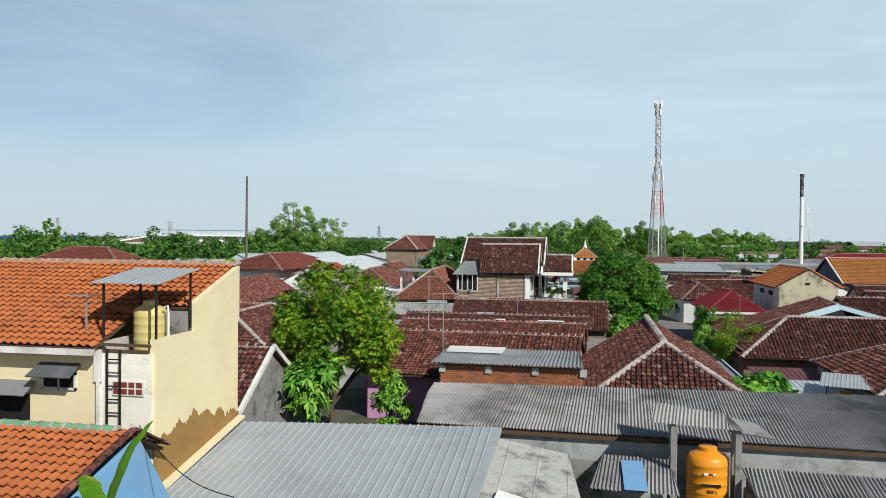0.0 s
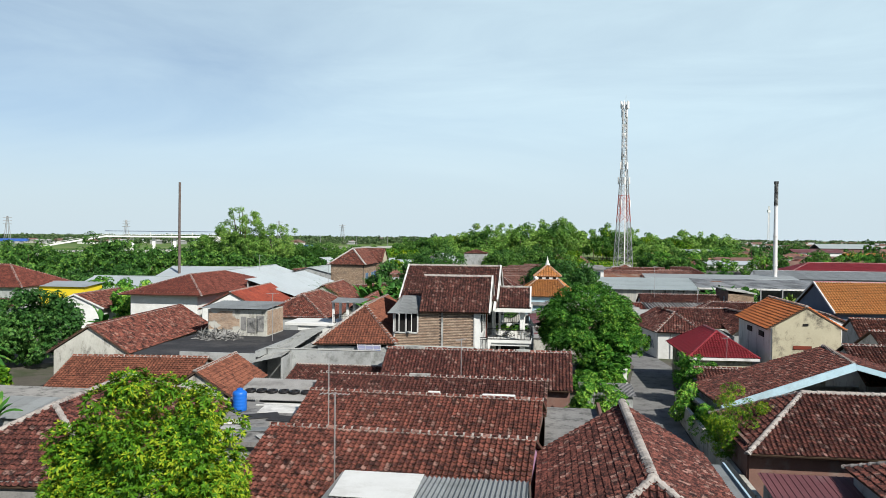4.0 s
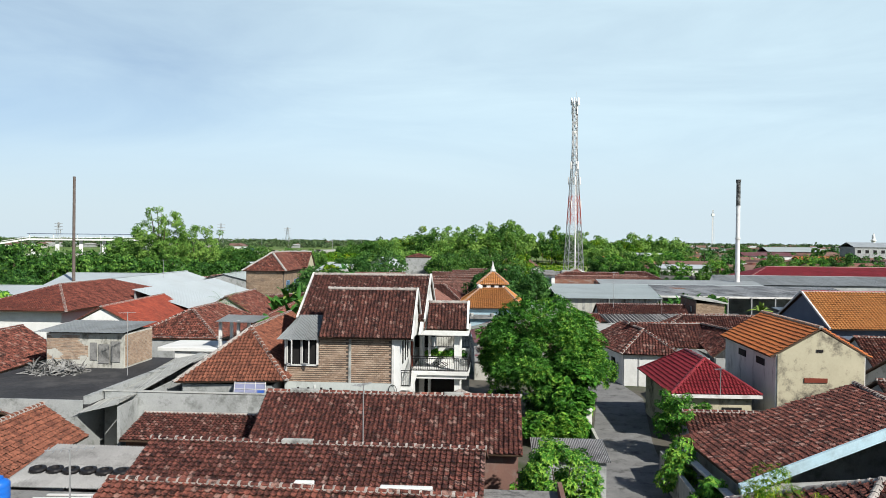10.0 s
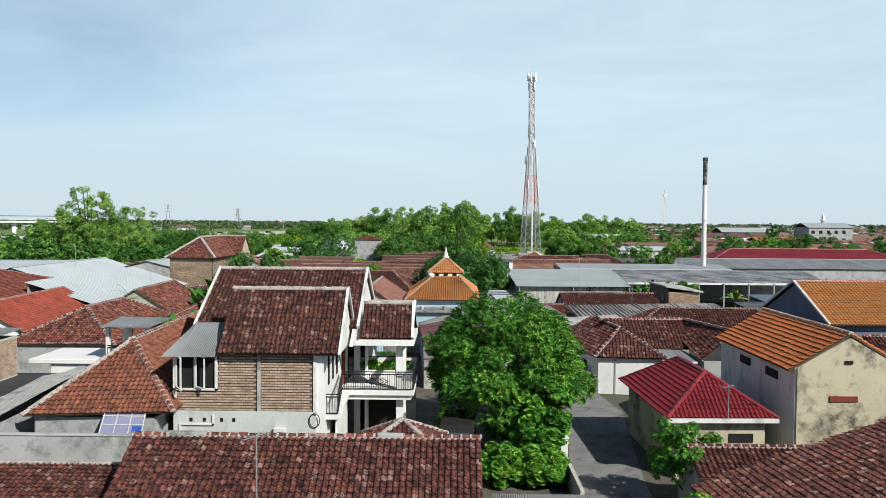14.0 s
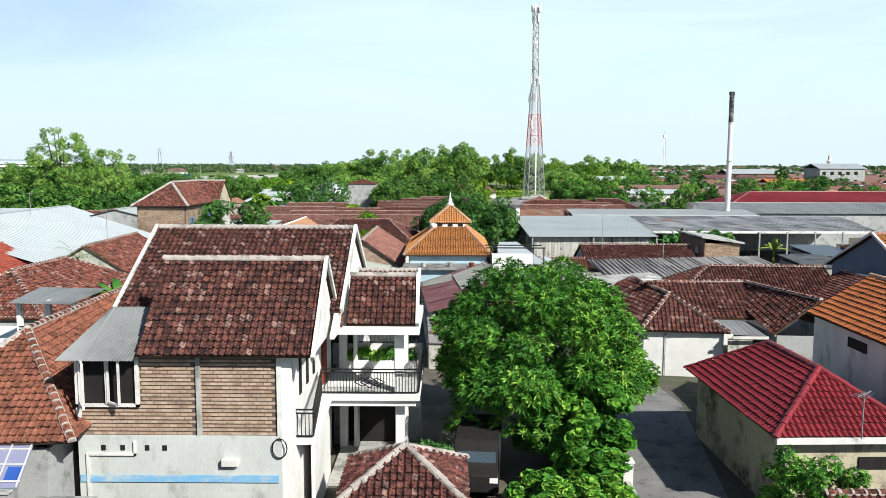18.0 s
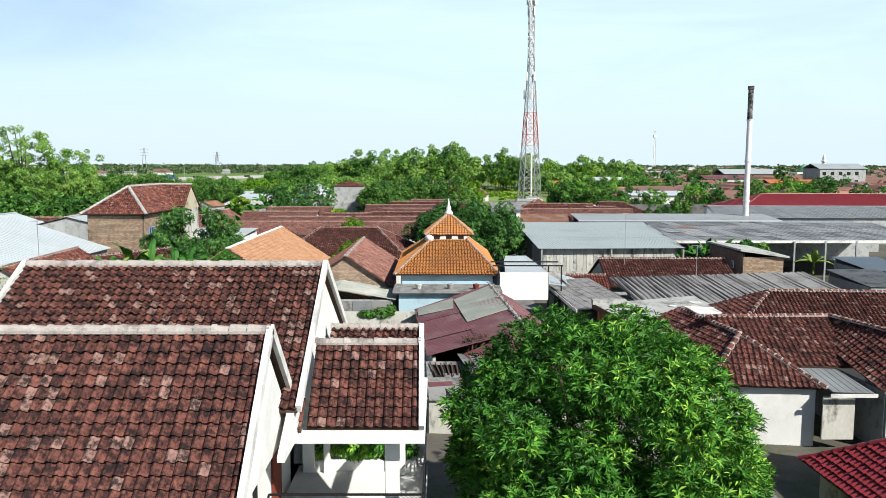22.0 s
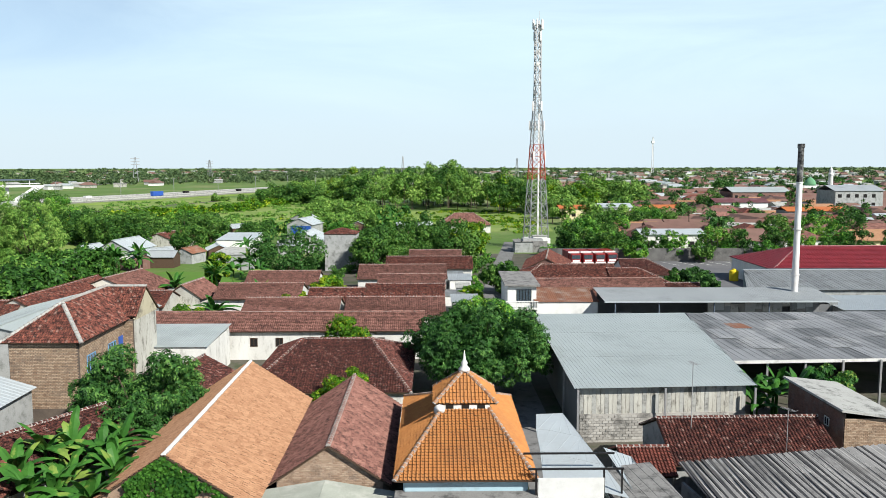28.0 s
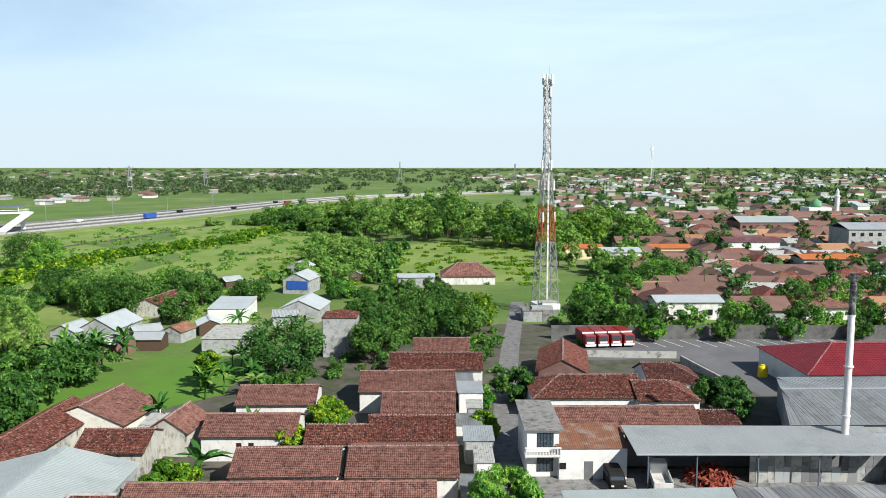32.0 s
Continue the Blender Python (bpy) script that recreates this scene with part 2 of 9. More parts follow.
BRICKDARK = mat("old dark brick", (0.216, 0.122, 0.094), (0.122, 0.068, 0.058), scale=1.2, fine=14, rnd=0.5, stain=(0.216, 0.202, 0.187), amount=0.5)
BRICKWHITE = mat("limewashed block", (0.446, 0.432, 0.396), (0.245, 0.230, 0.209), scale=1.0, fine=10, rnd=0.6, stain=(0.058, 0.058, 0.054), amount=0.8)
JOINT = mat("cement joint", (0.125, 0.10, 0.08), (0.08, 0.065, 0.055), scale=2, fine=20)
CONCRETE = mat("old concrete", (0.259, 0.252, 0.238), (0.173, 0.169, 0.162), scale=0.7, fine=12, stain=(0.066, 0.066, 0.063), amount=0.85, cover=0.49, patch=1.3, grain=0.55)
CONCDARK = mat("damp dark render", (0.150, 0.146, 0.138), (0.085, 0.083, 0.080), scale=0.7, fine=12, stain=(0.035, 0.036, 0.033), amount=0.7, cover=0.48)
CONCPALE = mat("pale slab", (0.403, 0.403, 0.374), (0.302, 0.302, 0.281), scale=0.6, fine=12, stain=(0.095, 0.095, 0.089), amount=0.85, cover=0.51, patch=1.0, grain=0.55)
ZINC = mat("grey metal sheet", (0.385, 0.412, 0.418), (0.315, 0.338, 0.345), scale=0.5, fine=10, rough=0.5, bump=0.05, stain=(0.173, 0.180, 0.180), amount=0.35, rnd=0.3, metal=0.25)
ZINCPALE = mat("pale metal sheet", (0.435, 0.478, 0.490), (0.365, 0.398, 0.410), scale=0.4, fine=8, rough=0.5, bump=0.05, stain=(0.331, 0.340, 0.331), amount=0.3, rnd=0.25, metal=0.15)
ZINCGREEN = mat("grey green metal sheet", (0.375, 0.415, 0.405), (0.325, 0.362, 0.355), scale=0.3, fine=8, rough=0.55, bump=0.04, stain=(0.20, 0.215, 0.205), amount=0.35, rnd=0.2, metal=0.15)
ZINCDARK = mat("tarred grey sheet", (0.190, 0.195, 0.200), (0.055, 0.060, 0.064), scale=0.4, fine=9, rough=0.7, stain=(0.26, 0.26, 0.25), amount=0.4, rnd=0.75)
ZINCOLD2 = mat("weathered grey sheet", (0.30, 0.318, 0.318), (0.255, 0.27, 0.27), scale=0.3, fine=8, rough=0.6, bump=0.04, stain=(0.16, 0.165, 0.16), amount=0.5, rnd=0.25, metal=0.1)
BLUEDULL = mat("dull blue-grey steel paint", (0.10, 0.13, 0.17), (0.07, 0.09, 0.12), scale=1.5, fine=12, rough=0.6)
ZINCPATCH = mat("patched grey sheet", (0.25, 0.258, 0.265), (0.085, 0.089, 0.093), scale=0.4, fine=9, rough=0.7, stain=(0.40, 0.40, 0.39), amount=0.4, rnd=0.7)
ASBESTOS = mat("old asbestos sheet", (0.33, 0.325, 0.315), (0.18, 0.175, 0.17), scale=0.6, fine=14, stain=(0.05, 0.048, 0.046), amount=0.65, rnd=0.3)
ZINCMOSS = mat("mossy grey sheet", (0.30, 0.315, 0.27), (0.20, 0.21, 0.18), scale=0.8, fine=10, stain=(0.42, 0.41, 0.37), amount=0.5, rnd=0.3)
ASBPALE = mat("pale asbestos sheet", (0.36, 0.35, 0.335), (0.18, 0.175, 0.168), scale=0.7, fine=10, stain=(0.09, 0.085, 0.08), amount=0.6, rnd=0.3, cover=0.5)
TAR = mat("tarred roof and near black", (0.050, 0.050, 0.052), (0.025, 0.025, 0.027), scale=0.5, fine=6, stain=(0.11, 0.105, 0.10), amount=0.5, rough=0.8)
LAVENDER = mat("pale lavender sheet", (0.25, 0.26, 0.37), (0.19, 0.20, 0.30), scale=0.8, fine=10, rough=0.5, bump=0.05)
TILE_BR = mat("rust red tile", (0.33, 0.075, 0.045), (0.13, 0.030, 0.022), scale=0.9, fine=8, rnd=0.36, stain=(0.07, 0.03, 0.025), amount=0.6, bump=0.5, spread=0.14)
TILE_OB = mat("orange brown clay tile", (0.30, 0.115, 0.070), (0.060, 0.022, 0.016), scale=2.2, fine=13, rnd=0.36, stain=(0.022, 0.014, 0.011), amount=0.8, bump=0.8, spread=0.12, grain=0.55, cover=0.5, patch=4.5)
RUST = mat("rusted sheet", (0.245, 0.108, 0.061), (0.144, 0.072, 0.050), scale=0.8, fine=9, rnd=0.5, stain=(0.302, 0.274, 0.238), amount=0.6, rough=0.8)
MAROON = mat("maroon painted sheet", (0.144, 0.054, 0.058), (0.101, 0.036, 0.040), scale=0.6, fine=9, rnd=0.4, stain=(0.216, 0.173, 0.166), amount=0.4, rough=0.65)
WOOD = mat("dark timber", (0.101, 0.065, 0.043), (0.058, 0.036, 0.025), scale=2, fine=25, stretch=(1, 1, 6))
WOODRED = mat("red brown timber", (0.187, 0.043, 0.025), (0.122, 0.029, 0.018), scale=2, fine=25)
FASCIA = mat("weathered white board", (0.644, 0.635, 0.607), (0.478, 0.469, 0.442), scale=1.5, fine=18, stain=(0.184, 0.175, 0.166), amount=0.5)
DARK = mat("dark interior", (0.018, 0.017, 0.016), (0.011, 0.010, 0.010), scale=1, fine=5, bump=0)
BLACKIRON = mat("black iron", (0.014, 0.014, 0.016), (0.022, 0.019, 0.018), scale=4, fine=30, rough=0.5, bump=0.05, metal=0.3)
STEEL = mat("galvanised steel", (0.360, 0.360, 0.360), (0.274, 0.274, 0.274), scale=2, fine=20, rough=0.5, bump=0.05, metal=0.4)
POLE = mat("rusty pole", (0.072, 0.043, 0.036), (0.158, 0.137, 0.122), scale=1.5, fine=9, rough=0.8)
ZINCOLD = mat("dull corrugated zinc", (0.259, 0.274, 0.274), (0.158, 0.166, 0.166), scale=0.8, fine=10, rough=0.6, rnd=0.5, stain=(0.086, 0.083, 0.079), amount=0.5, metal=0.2)
STEELRED = mat("red lead paint", (0.360, 0.072, 0.036), (0.259, 0.058, 0.036), scale=1, fine=12, rough=0.6)
STEELWHITE = mat("white steel paint", (0.718, 0.718, 0.708), (0.570, 0.552, 0.534), scale=0.5, fine=12, rough=0.5, stain=(0.322, 0.230, 0.184), amount=0.3)
SOOT = mat("sooty steel", (0.018, 0.018, 0.018), (0.252, 0.252, 0.245), scale=1.1, fine=5, rough=0.8, spread=0.08)
PLASTICOR = mat("orange plastic", (0.680, 0.255, 0.013), (0.578, 0.212, 0.013), scale=1, fine=12, rough=0.4, bump=0.02)
PLASTICBL = mat("blue plastic", (0.013, 0.136, 0.527), (0.010, 0.102, 0.425), scale=1, fine=12, rough=0.4, bump=0.02)
PLASTICYE = mat("pale yellow plastic", (0.518, 0.432, 0.158), (0.432, 0.360, 0.144), scale=1, fine=12, rough=0.45, bump=0.02)
GREENPAINT = mat("green paint", (0.130, 0.302, 0.158), (0.101, 0.230, 0.130), scale=2, fine=15)
YELLOWPAINT = mat("yellow paint", (0.680, 0.527, 0.025), (0.595, 0.442, 0.025), scale=1, fine=12)
TRUCKRED = mat("red truck paint", (0.27, 0.025, 0.025), (0.22, 0.02, 0.02), scale=1, fine=12, rough=0.4, bump=0.0)
BLUEPAINT = mat("blue tarpaulin", (0.029, 0.094, 0.360), (0.022, 0.072, 0.288), scale=1, fine=12, rough=0.5)
GLASSY = glass("window glass", (0.10, 0.14, 0.17))
ROADMAT = mat("worn asphalt", (0.215, 0.212, 0.205), (0.125, 0.124, 0.121), scale=0.8, fine=18, stain=(0.052, 0.051, 0.048), amount=0.75, rough=0.92, cover=0.52, patch=1.1)
PARK = mat("grey paving", (0.144, 0.144, 0.148), (0.108, 0.108, 0.112), scale=0.15, fine=6, stain=(0.187, 0.184, 0.180), amount=0.5, rough=0.92)
EARTH = mat("trodden earth", (0.125, 0.112, 0.090), (0.075, 0.068, 0.056), scale=0.4, fine=8, stain=(0.042, 0.062, 0.024), amount=0.85, cover=0.47)
GRASS = mat("meadow green", (0.128, 0.205, 0.048), (0.066, 0.122, 0.026), scale=0.03, fine=0.8, stain=(0.23, 0.215, 0.11), amount=0.6, rough=0.95)
RICE = mat("bright grass", (0.205, 0.275, 0.070), (0.120, 0.190, 0.040), scale=0.05, fine=0.9, stain=(0.25, 0.27, 0.10), amount=0.6, rough=0.95)
LAWN = mat("deep green grass", (0.072, 0.180, 0.020), (0.108, 0.205, 0.032), scale=0.12, fine=2.5, stain=(0.10, 0.13, 0.04), amount=0.5, rough=0.95)
BARK = mat("bark", (0.108, 0.083, 0.061), (0.058, 0.043, 0.032), scale=3, fine=25, stretch=(3, 3, 0.6))
LEAF_MANGO = leafy("mango leaves", (0.008, 0.040, 0.007), (0.078, 0.245, 0.028), (0.22, 0.39, 0.050))
LEAF_YOUNG = leafy("yellow green leaves", (0.012, 0.052, 0.005), (0.080, 0.200, 0.010), (0.25, 0.32, 0.018))
LEAF_DARK = leafy("dark leaves", (0.008, 0.034, 0.006), (0.050, 0.138, 0.022), (0.12, 0.23, 0.04))
LEAF_DEEP = leafy("deep green leaves", (0.007, 0.030, 0.007), (0.044, 0.128, 0.026), (0.095, 0.205, 0.042))
LEAF_FOREST = leafy("woodland leaves", (0.022, 0.078, 0.011), (0.132, 0.268, 0.044), (0.23, 0.36, 0.075))
# green of far trees, dulled to grey in its colour for distance haze
LEAF_FAR = leafy("haze-greyed leaves", (0.018, 0.045, 0.018), (0.070, 0.115, 0.045), (0.12, 0.17, 0.07))
LEAF_BANANA = leafy("banana leaves", (0.010, 0.052, 0.011), (0.050, 0.155, 0.024), (0.17, 0.25, 0.05))
MUD = mat("wet black mud", (0.040, 0.040, 0.028), (0.018, 0.019, 0.013), scale=0.9, fine=9, stain=(0.09, 0.10, 0.06), amount=0.5, rough=0.5)
TILE_ROW = mat("bleached brown tile", (0.30, 0.152, 0.118), (0.105, 0.045, 0.038), scale=1.2, fine=7, rnd=0.42, stain=(0.030, 0.018, 0.016), amount=0.8, bump=0.6, spread=0.13, cover=0.5, patch=1.9)
# far roof brown, greyed in its colour to stand for distance haze
TILE_FAR = mat("haze-greyed tile", (0.205, 0.122, 0.100), (0.115, 0.066, 0.054), scale=0.5, fine=6, rnd=0.5, stain=(0.12, 0.08, 0.06), amount=0.5, bump=0.3)
LEAF_IVY = leafy("ivy leaves", (0.014, 0.060, 0.010), (0.060, 0.170, 0.022))

# ---- builders ----
def thing(name, label, category, at=(0, 0, 0), rot=0, group="", kind=""):
    ob = new(name)
    ob.empty_display_size = 0.2
    ob.matrix_basis = pose(at[0], at[1], at[2], 0, 0, rot)
    return tagged(ob, label, category, group, kind)


def mesh(name, v, f, material, parent=None, label="", smooth=False, kind=""):
    me = bpy.data.meshes.new(name)
    v = np.asarray(v, dtype=np.float32).reshape(-1, 3)
    me.from_pydata(v.tolist() if len(v) < 50 else v, [], f if isinstance(f, list) else np.asarray(f).tolist())
    me.materials.append(material)
    if smooth:
        me.polygons.foreach_set("use_smooth", [True] * len(me.polygons))
    me.update()
    ob = new(name, me)
    if parent is not None:
        ob.parent = parent
    return tagged(ob, label, kind=kind)


def part(name, bm, material, parent=None, label="", smooth=False):
    me = bpy.data.meshes.new(name)
    bm.to_mesh(me)
    bm.free()
    me.materials.append(material)
    if smooth:
        me.polygons.foreach_set("use_smooth", [True] * len(me.polygons))
    ob = new(name, me)
    if parent is not None:
        ob.parent = parent
    return tagged(ob, label)


BOXF = [(0, 3, 2, 1), (4, 5, 6, 7), (0, 1, 5, 4), (1, 2, 6, 5), (2, 3, 7, 6), (3, 0, 4, 7)]


def hexa(bm, pts):
    vs = [bm.verts.new(p) for p in pts]
    for f in BOXF:
        bm.faces.new([vs[i] for i in f])


def box(bm, x0, y0, z0, x1, y1, z1):
    hexa(bm, [(x0, y0, z0), (x1, y0, z0), (x1, y1, z0), (x0, y1, z0), (x0, y0, z1), (x1, y0, z1), (x1, y1, z1), (x0, y1, z1)])


def boxes(*bs):
    bm = bmesh.new()
    for b in bs:
        box(bm, *b)
    return bm


def bevelled(bm, w=0.02):
    bmesh.ops.bevel(bm, geom=list(bm.edges), offset=w, segments=1, affect="EDGES")
    return bm


def beam(bm, p, q, w, h=None):
    """A bar from p to q, w wide and h high."""
    p, q, h = Vector(p), Vector(q), h or w
    d = (q - p).normalized()
    s = d.cross(Vector((0, 0, 1)))
    s = (s if s.length > 1e-3 else Vector((1, 0, 0))).normalized()
    u = s.cross(d).normalized()
    s, u = s * w / 2, u * h / 2
    hexa(bm, [p - s - u, q - s - u, q + s - u, p + s - u, p - s + u, q - s + u, q + s + u, p + s + u])


def tube(bm, pts, radii, sides=8):
    """A tapering round limb through pts."""
    rings = []
    for i, p in enumerate(pts):
        p = Vector(p)
        d = (Vector(pts[min(i + 1, len(pts) - 1)]) - Vector(pts[max(i - 1, 0)])).normalized()
        s = d.cross(Vector((0.31, 0.95, 0.05))).normalized()
        u = s.cross(d)
        r = radii[i]
        rings.append([bm.verts.new(p + s * r * math.cos(a) + u * r * math.sin(a)) for a in [2 * math.pi * k / sides for k in range(sides)]])
    for a, b in zip(rings, rings[1:]):
        for k in range(sides):
            bm.faces.new([a[k], a[(k + 1) % sides], b[(k + 1) % sides], b[k]])
    bm.faces.new(rings[0][::-1])
    bm.faces.new(rings[-1])


def lathe(bm, profile, sides=24, at=(0, 0, 0)):
    """A turned shape from (radius, z) pairs."""
    rings = [[bm.verts.new((at[0] + r * math.cos(2 * math.pi * k / sides), at[1] + r * math.sin(2 * math.pi * k / sides), at[2] + z)) for k in range(sides)] for r, z in profile]
    for a, b in zip(rings, rings[1:]):
        for k in range(sides):
            bm.faces.new([a[k], a[(k + 1) % sides], b[(k + 1) % sides], b[k]])
    bm.faces.new(rings[0][::-1])
    bm.faces.new(rings[-1])


def slab(pts, t):
    """A flat plate t thick under the outline pts."""
    pts = [Vector(p) for p in pts]
    nrm = (pts[1] - pts[0]).cross(pts[-1] - pts[0]).normalized()
    bm = bmesh.new()
    a = [bm.verts.new(p) for p in pts]
    b = [bm.verts.new(p - nrm * t) for p in pts]
    bm.faces.new(a)
    bm.faces.new(b[::-1])
    for i in range(len(pts)):
        j = (i + 1) % len(pts)
        bm.faces.new([a[j], a[i], b[i], b[j]])
    return bm


PROFILE = {6: ((0.0, 0.004), (0.16, 0.05), (0.34, 0.068), (0.52, 0.05), (0.66, 0.004), (1.0, 0.0)),
           4: ((0.0, 0.0), (0.3, 0.064), (0.62, 0.008), (1.0, 0.0)),
           2: ((0.0, 0.0), (0.5, 0.04), (1.0, 0.0)),
           1: ((0.0, 0.006), (0.06, 0.0), (0.94, 0.0), (1.0, 0.006))}


def one_tile(w, l, prof, lift=0.055):
    """Corners and faces of one tile, u across, v up the slope, h off the roof."""
    pr = PROFILE[prof]
    n = len(pr)
    v = [(w * u, 0.0, h + lift) for u, h in pr] + [(w * u, l * 1.06, h) for u, h in pr] + [(w * u, 0.0, h + lift - 0.014) for u, h in pr]
    f = [(i, i + 1, n + i + 1, n + i) for i in range(n - 1)] + [(2 * n + i, 2 * n + i + 1, i + 1, i) for i in range(n - 1)]
    return np.array(v), np.array(f)


def slope_frame(c):
    c = [np.array(p, dtype=float) for p in c]
    U = c[1] - c[0]
    U /= np.linalg.norm(U)
    up = (c[2] + c[3]) / 2 - (c[0] + c[1]) / 2
    N = np.cross(U, up)
    N /= np.linalg.norm(N)
    V = np.cross(N, U)
    uv = np.array([((p - c[0]) @ U, (p - c[0]) @ V) for p in c])
    return c[0], U, V, N, uv


def grid_in(uv, w, l, pad=0.02):
    """Lower left corners of the tiles whose middles lie in the outline uv."""
    lo, hi = uv.min(0), uv.max(0)
    nu, nv = max(1, int(round((hi[0] - lo[0]) / w))), max(1, int(round((hi[1] - lo[1]) / l)))
    w, l = (hi[0] - lo[0]) / nu, (hi[1] - lo[1]) / nv
    gu, gv = np.meshgrid(lo[0] + np.arange(nu) * w, lo[1] + np.arange(nv) * l)
    p = np.stack([gu.ravel(), gv.ravel()], 1)
    mid = p + (w / 2, l / 2)
    ok = np.ones(len(p), bool)
    for a, b in zip(uv, np.roll(uv, -1, 0)):
        e = b - a
        if np.linalg.norm(e) < 1e-4:
            continue
        ok &= (e[0] * (mid[:, 1] - a[1]) - e[1] * (mid[:, 0] - a[0])) > -pad * np.linalg.norm(e)
    return p[ok], w, l


def tiled(parent, c, material, w=0.21, l=0.25, prof=4, rough=0.012, singles=0, near=None, under=None, slabname="roof_slope", seed=1):
    """A roof slope with corners c (eave left, eave right, top right, top left): a board under tiles that each have their own edges.
    singles: how many tiles, those nearest to near, become objects of their own."""
    o, U, V, N, uv = slope_frame(c)
    flat_c = [o + q[0] * U + q[1] * V for q in uv]
    sl = part(slabname, slab(flat_c[:3] if np.allclose(uv[2], uv[3], atol=0.02) else flat_c, 0.07), under or WOOD, parent)
    if prof == 0:
        sl.data.materials[0] = material
        return sl
    p, w, l = grid_in(uv, w, l)
    rng = np.random.RandomState(seed + len(p))
    tv, tf = one_tile(w, l, prof)
    k = len(tv)
    one = None
    if singles:
        d = np.linalg.norm(o + p[:, :1] * U + p[:, 1:] * V - np.array(near), axis=1)
        order = np.argsort(d)
        pick, p = p[order[:singles]], p[order[singles:]]
        one = bpy.data.meshes.new("tile")
        one.from_pydata(tv.tolist(), [], tf.tolist())
        one.materials.append(material)
        for a in pick:
            q = o + U * a[0] + V * a[1] + N * (0.006 + rng.uniform(0, rough))
            m = Matrix(((U[0], V[0], N[0], q[0]), (U[1], V[1], N[1], q[1]), (U[2], V[2], N[2], q[2]), (0, 0, 0, 1)))
            ob = new("tile", one)
            ob.parent = sl
            ob.matrix_basis = m @ pose(0, 0, 0, rng.normal(0, 0.7), rng.normal(0, 1.2), rng.normal(0, 0.8))
    if len(p):
        n = len(p)
        j = rng.normal(0, 1, (n, 4))
        u = p[:, :1] + tv[None, :, 0] + j[:, :1] * 0.006
        v = p[:, 1:] + tv[None, :, 1] + j[:, 1:2] * 0.010
        h = 0.006 + tv[None, :, 2] + np.abs(j[:, 2:3]) * rough * 0.6 + (tv[None, :, 0] - w / 2) * j[:, 3:4] * 0.02
        pts = o + u[..., None] * U + v[..., None] * V + h[..., None] * N
        f = (tf[None] + (np.arange(n) * k)[:, None, None]).reshape(-1, 4)
        mesh("tiles", pts.reshape(-1, 3), f, material, sl, kind="stuff")
    return sl


def caps(parent, p, q, material=None, r=0.11, seg=0.33, mortar=True, name="ridge"):
    """Half round cap tiles laid end to end on mortar along a ridge or hip."""
    p, q = np.array(p, float), np.array(q, float)
    L = np.linalg.norm(q - p)
    d = (q - p) / L
    s = np.cross(d, (0, 0, 1.0))
    s /= np.linalg.norm(s)
    u = np.cross(s, d)
    n = max(1, int(L / seg))
    vs, fs = [], []
    ang = [math.pi * i / 5 for i in range(6)]
    rng = np.random.RandomState(n)
    for i in range(n):
        a, b = p + d * (L * i / n - 0.02), p + d * L * (i + 1) / n
        base = len(vs)
        wob = rng.normal(0, 0.006, 2)
        for e, rr in ((a, r * 1.12), (b, r * 0.95)):
            vs += [e + s * (rr * math.cos(t) + wob[0]) + u * (rr * 0.8 * math.sin(t) + 0.03 + wob[1]) for t in ang]
        fs += [(base + k, base + k + 1, base + 7 + k, base + 6 + k) for k in range(5)]
        fs += [(base + 5, base + 4, base + 3, base + 2, base + 1, base), (base + 6, base + 7, base + 8, base + 9, base + 10, base + 11)]
    ob = mesh(name, vs, fs, material or MORTAR, parent, kind="stuff")
    if mortar:
        bm = bmesh.new()
        beam(bm, Vector(p) + Vector(u) * 0.01, Vector(q) + Vector(u) * 0.01, r * 2.25, 0.06)
        if seg < 0.45 and L < 16:
            for i in range(n + 1):
                e = p + d * (L * i / n)
                w = 0.025 + 0.02 * rng.rand()
                ring = [[bm.verts.new(e + d * k + s * r * 1.2 * math.cos(t) + u * (r * 0.98 * math.sin(t) + 0.03)) for t in ang] for k in (-w, w)]
                for k in range(5):
                    bm.faces.new([ring[0][k], ring[0][k + 1], ring[1][k + 1], ring[1][k]])
                bm.faces.new(ring[0][::-1])
                bm.faces.new(ring[1])
        part("mortar_bed", bm, MORTAR, parent)
    return ob


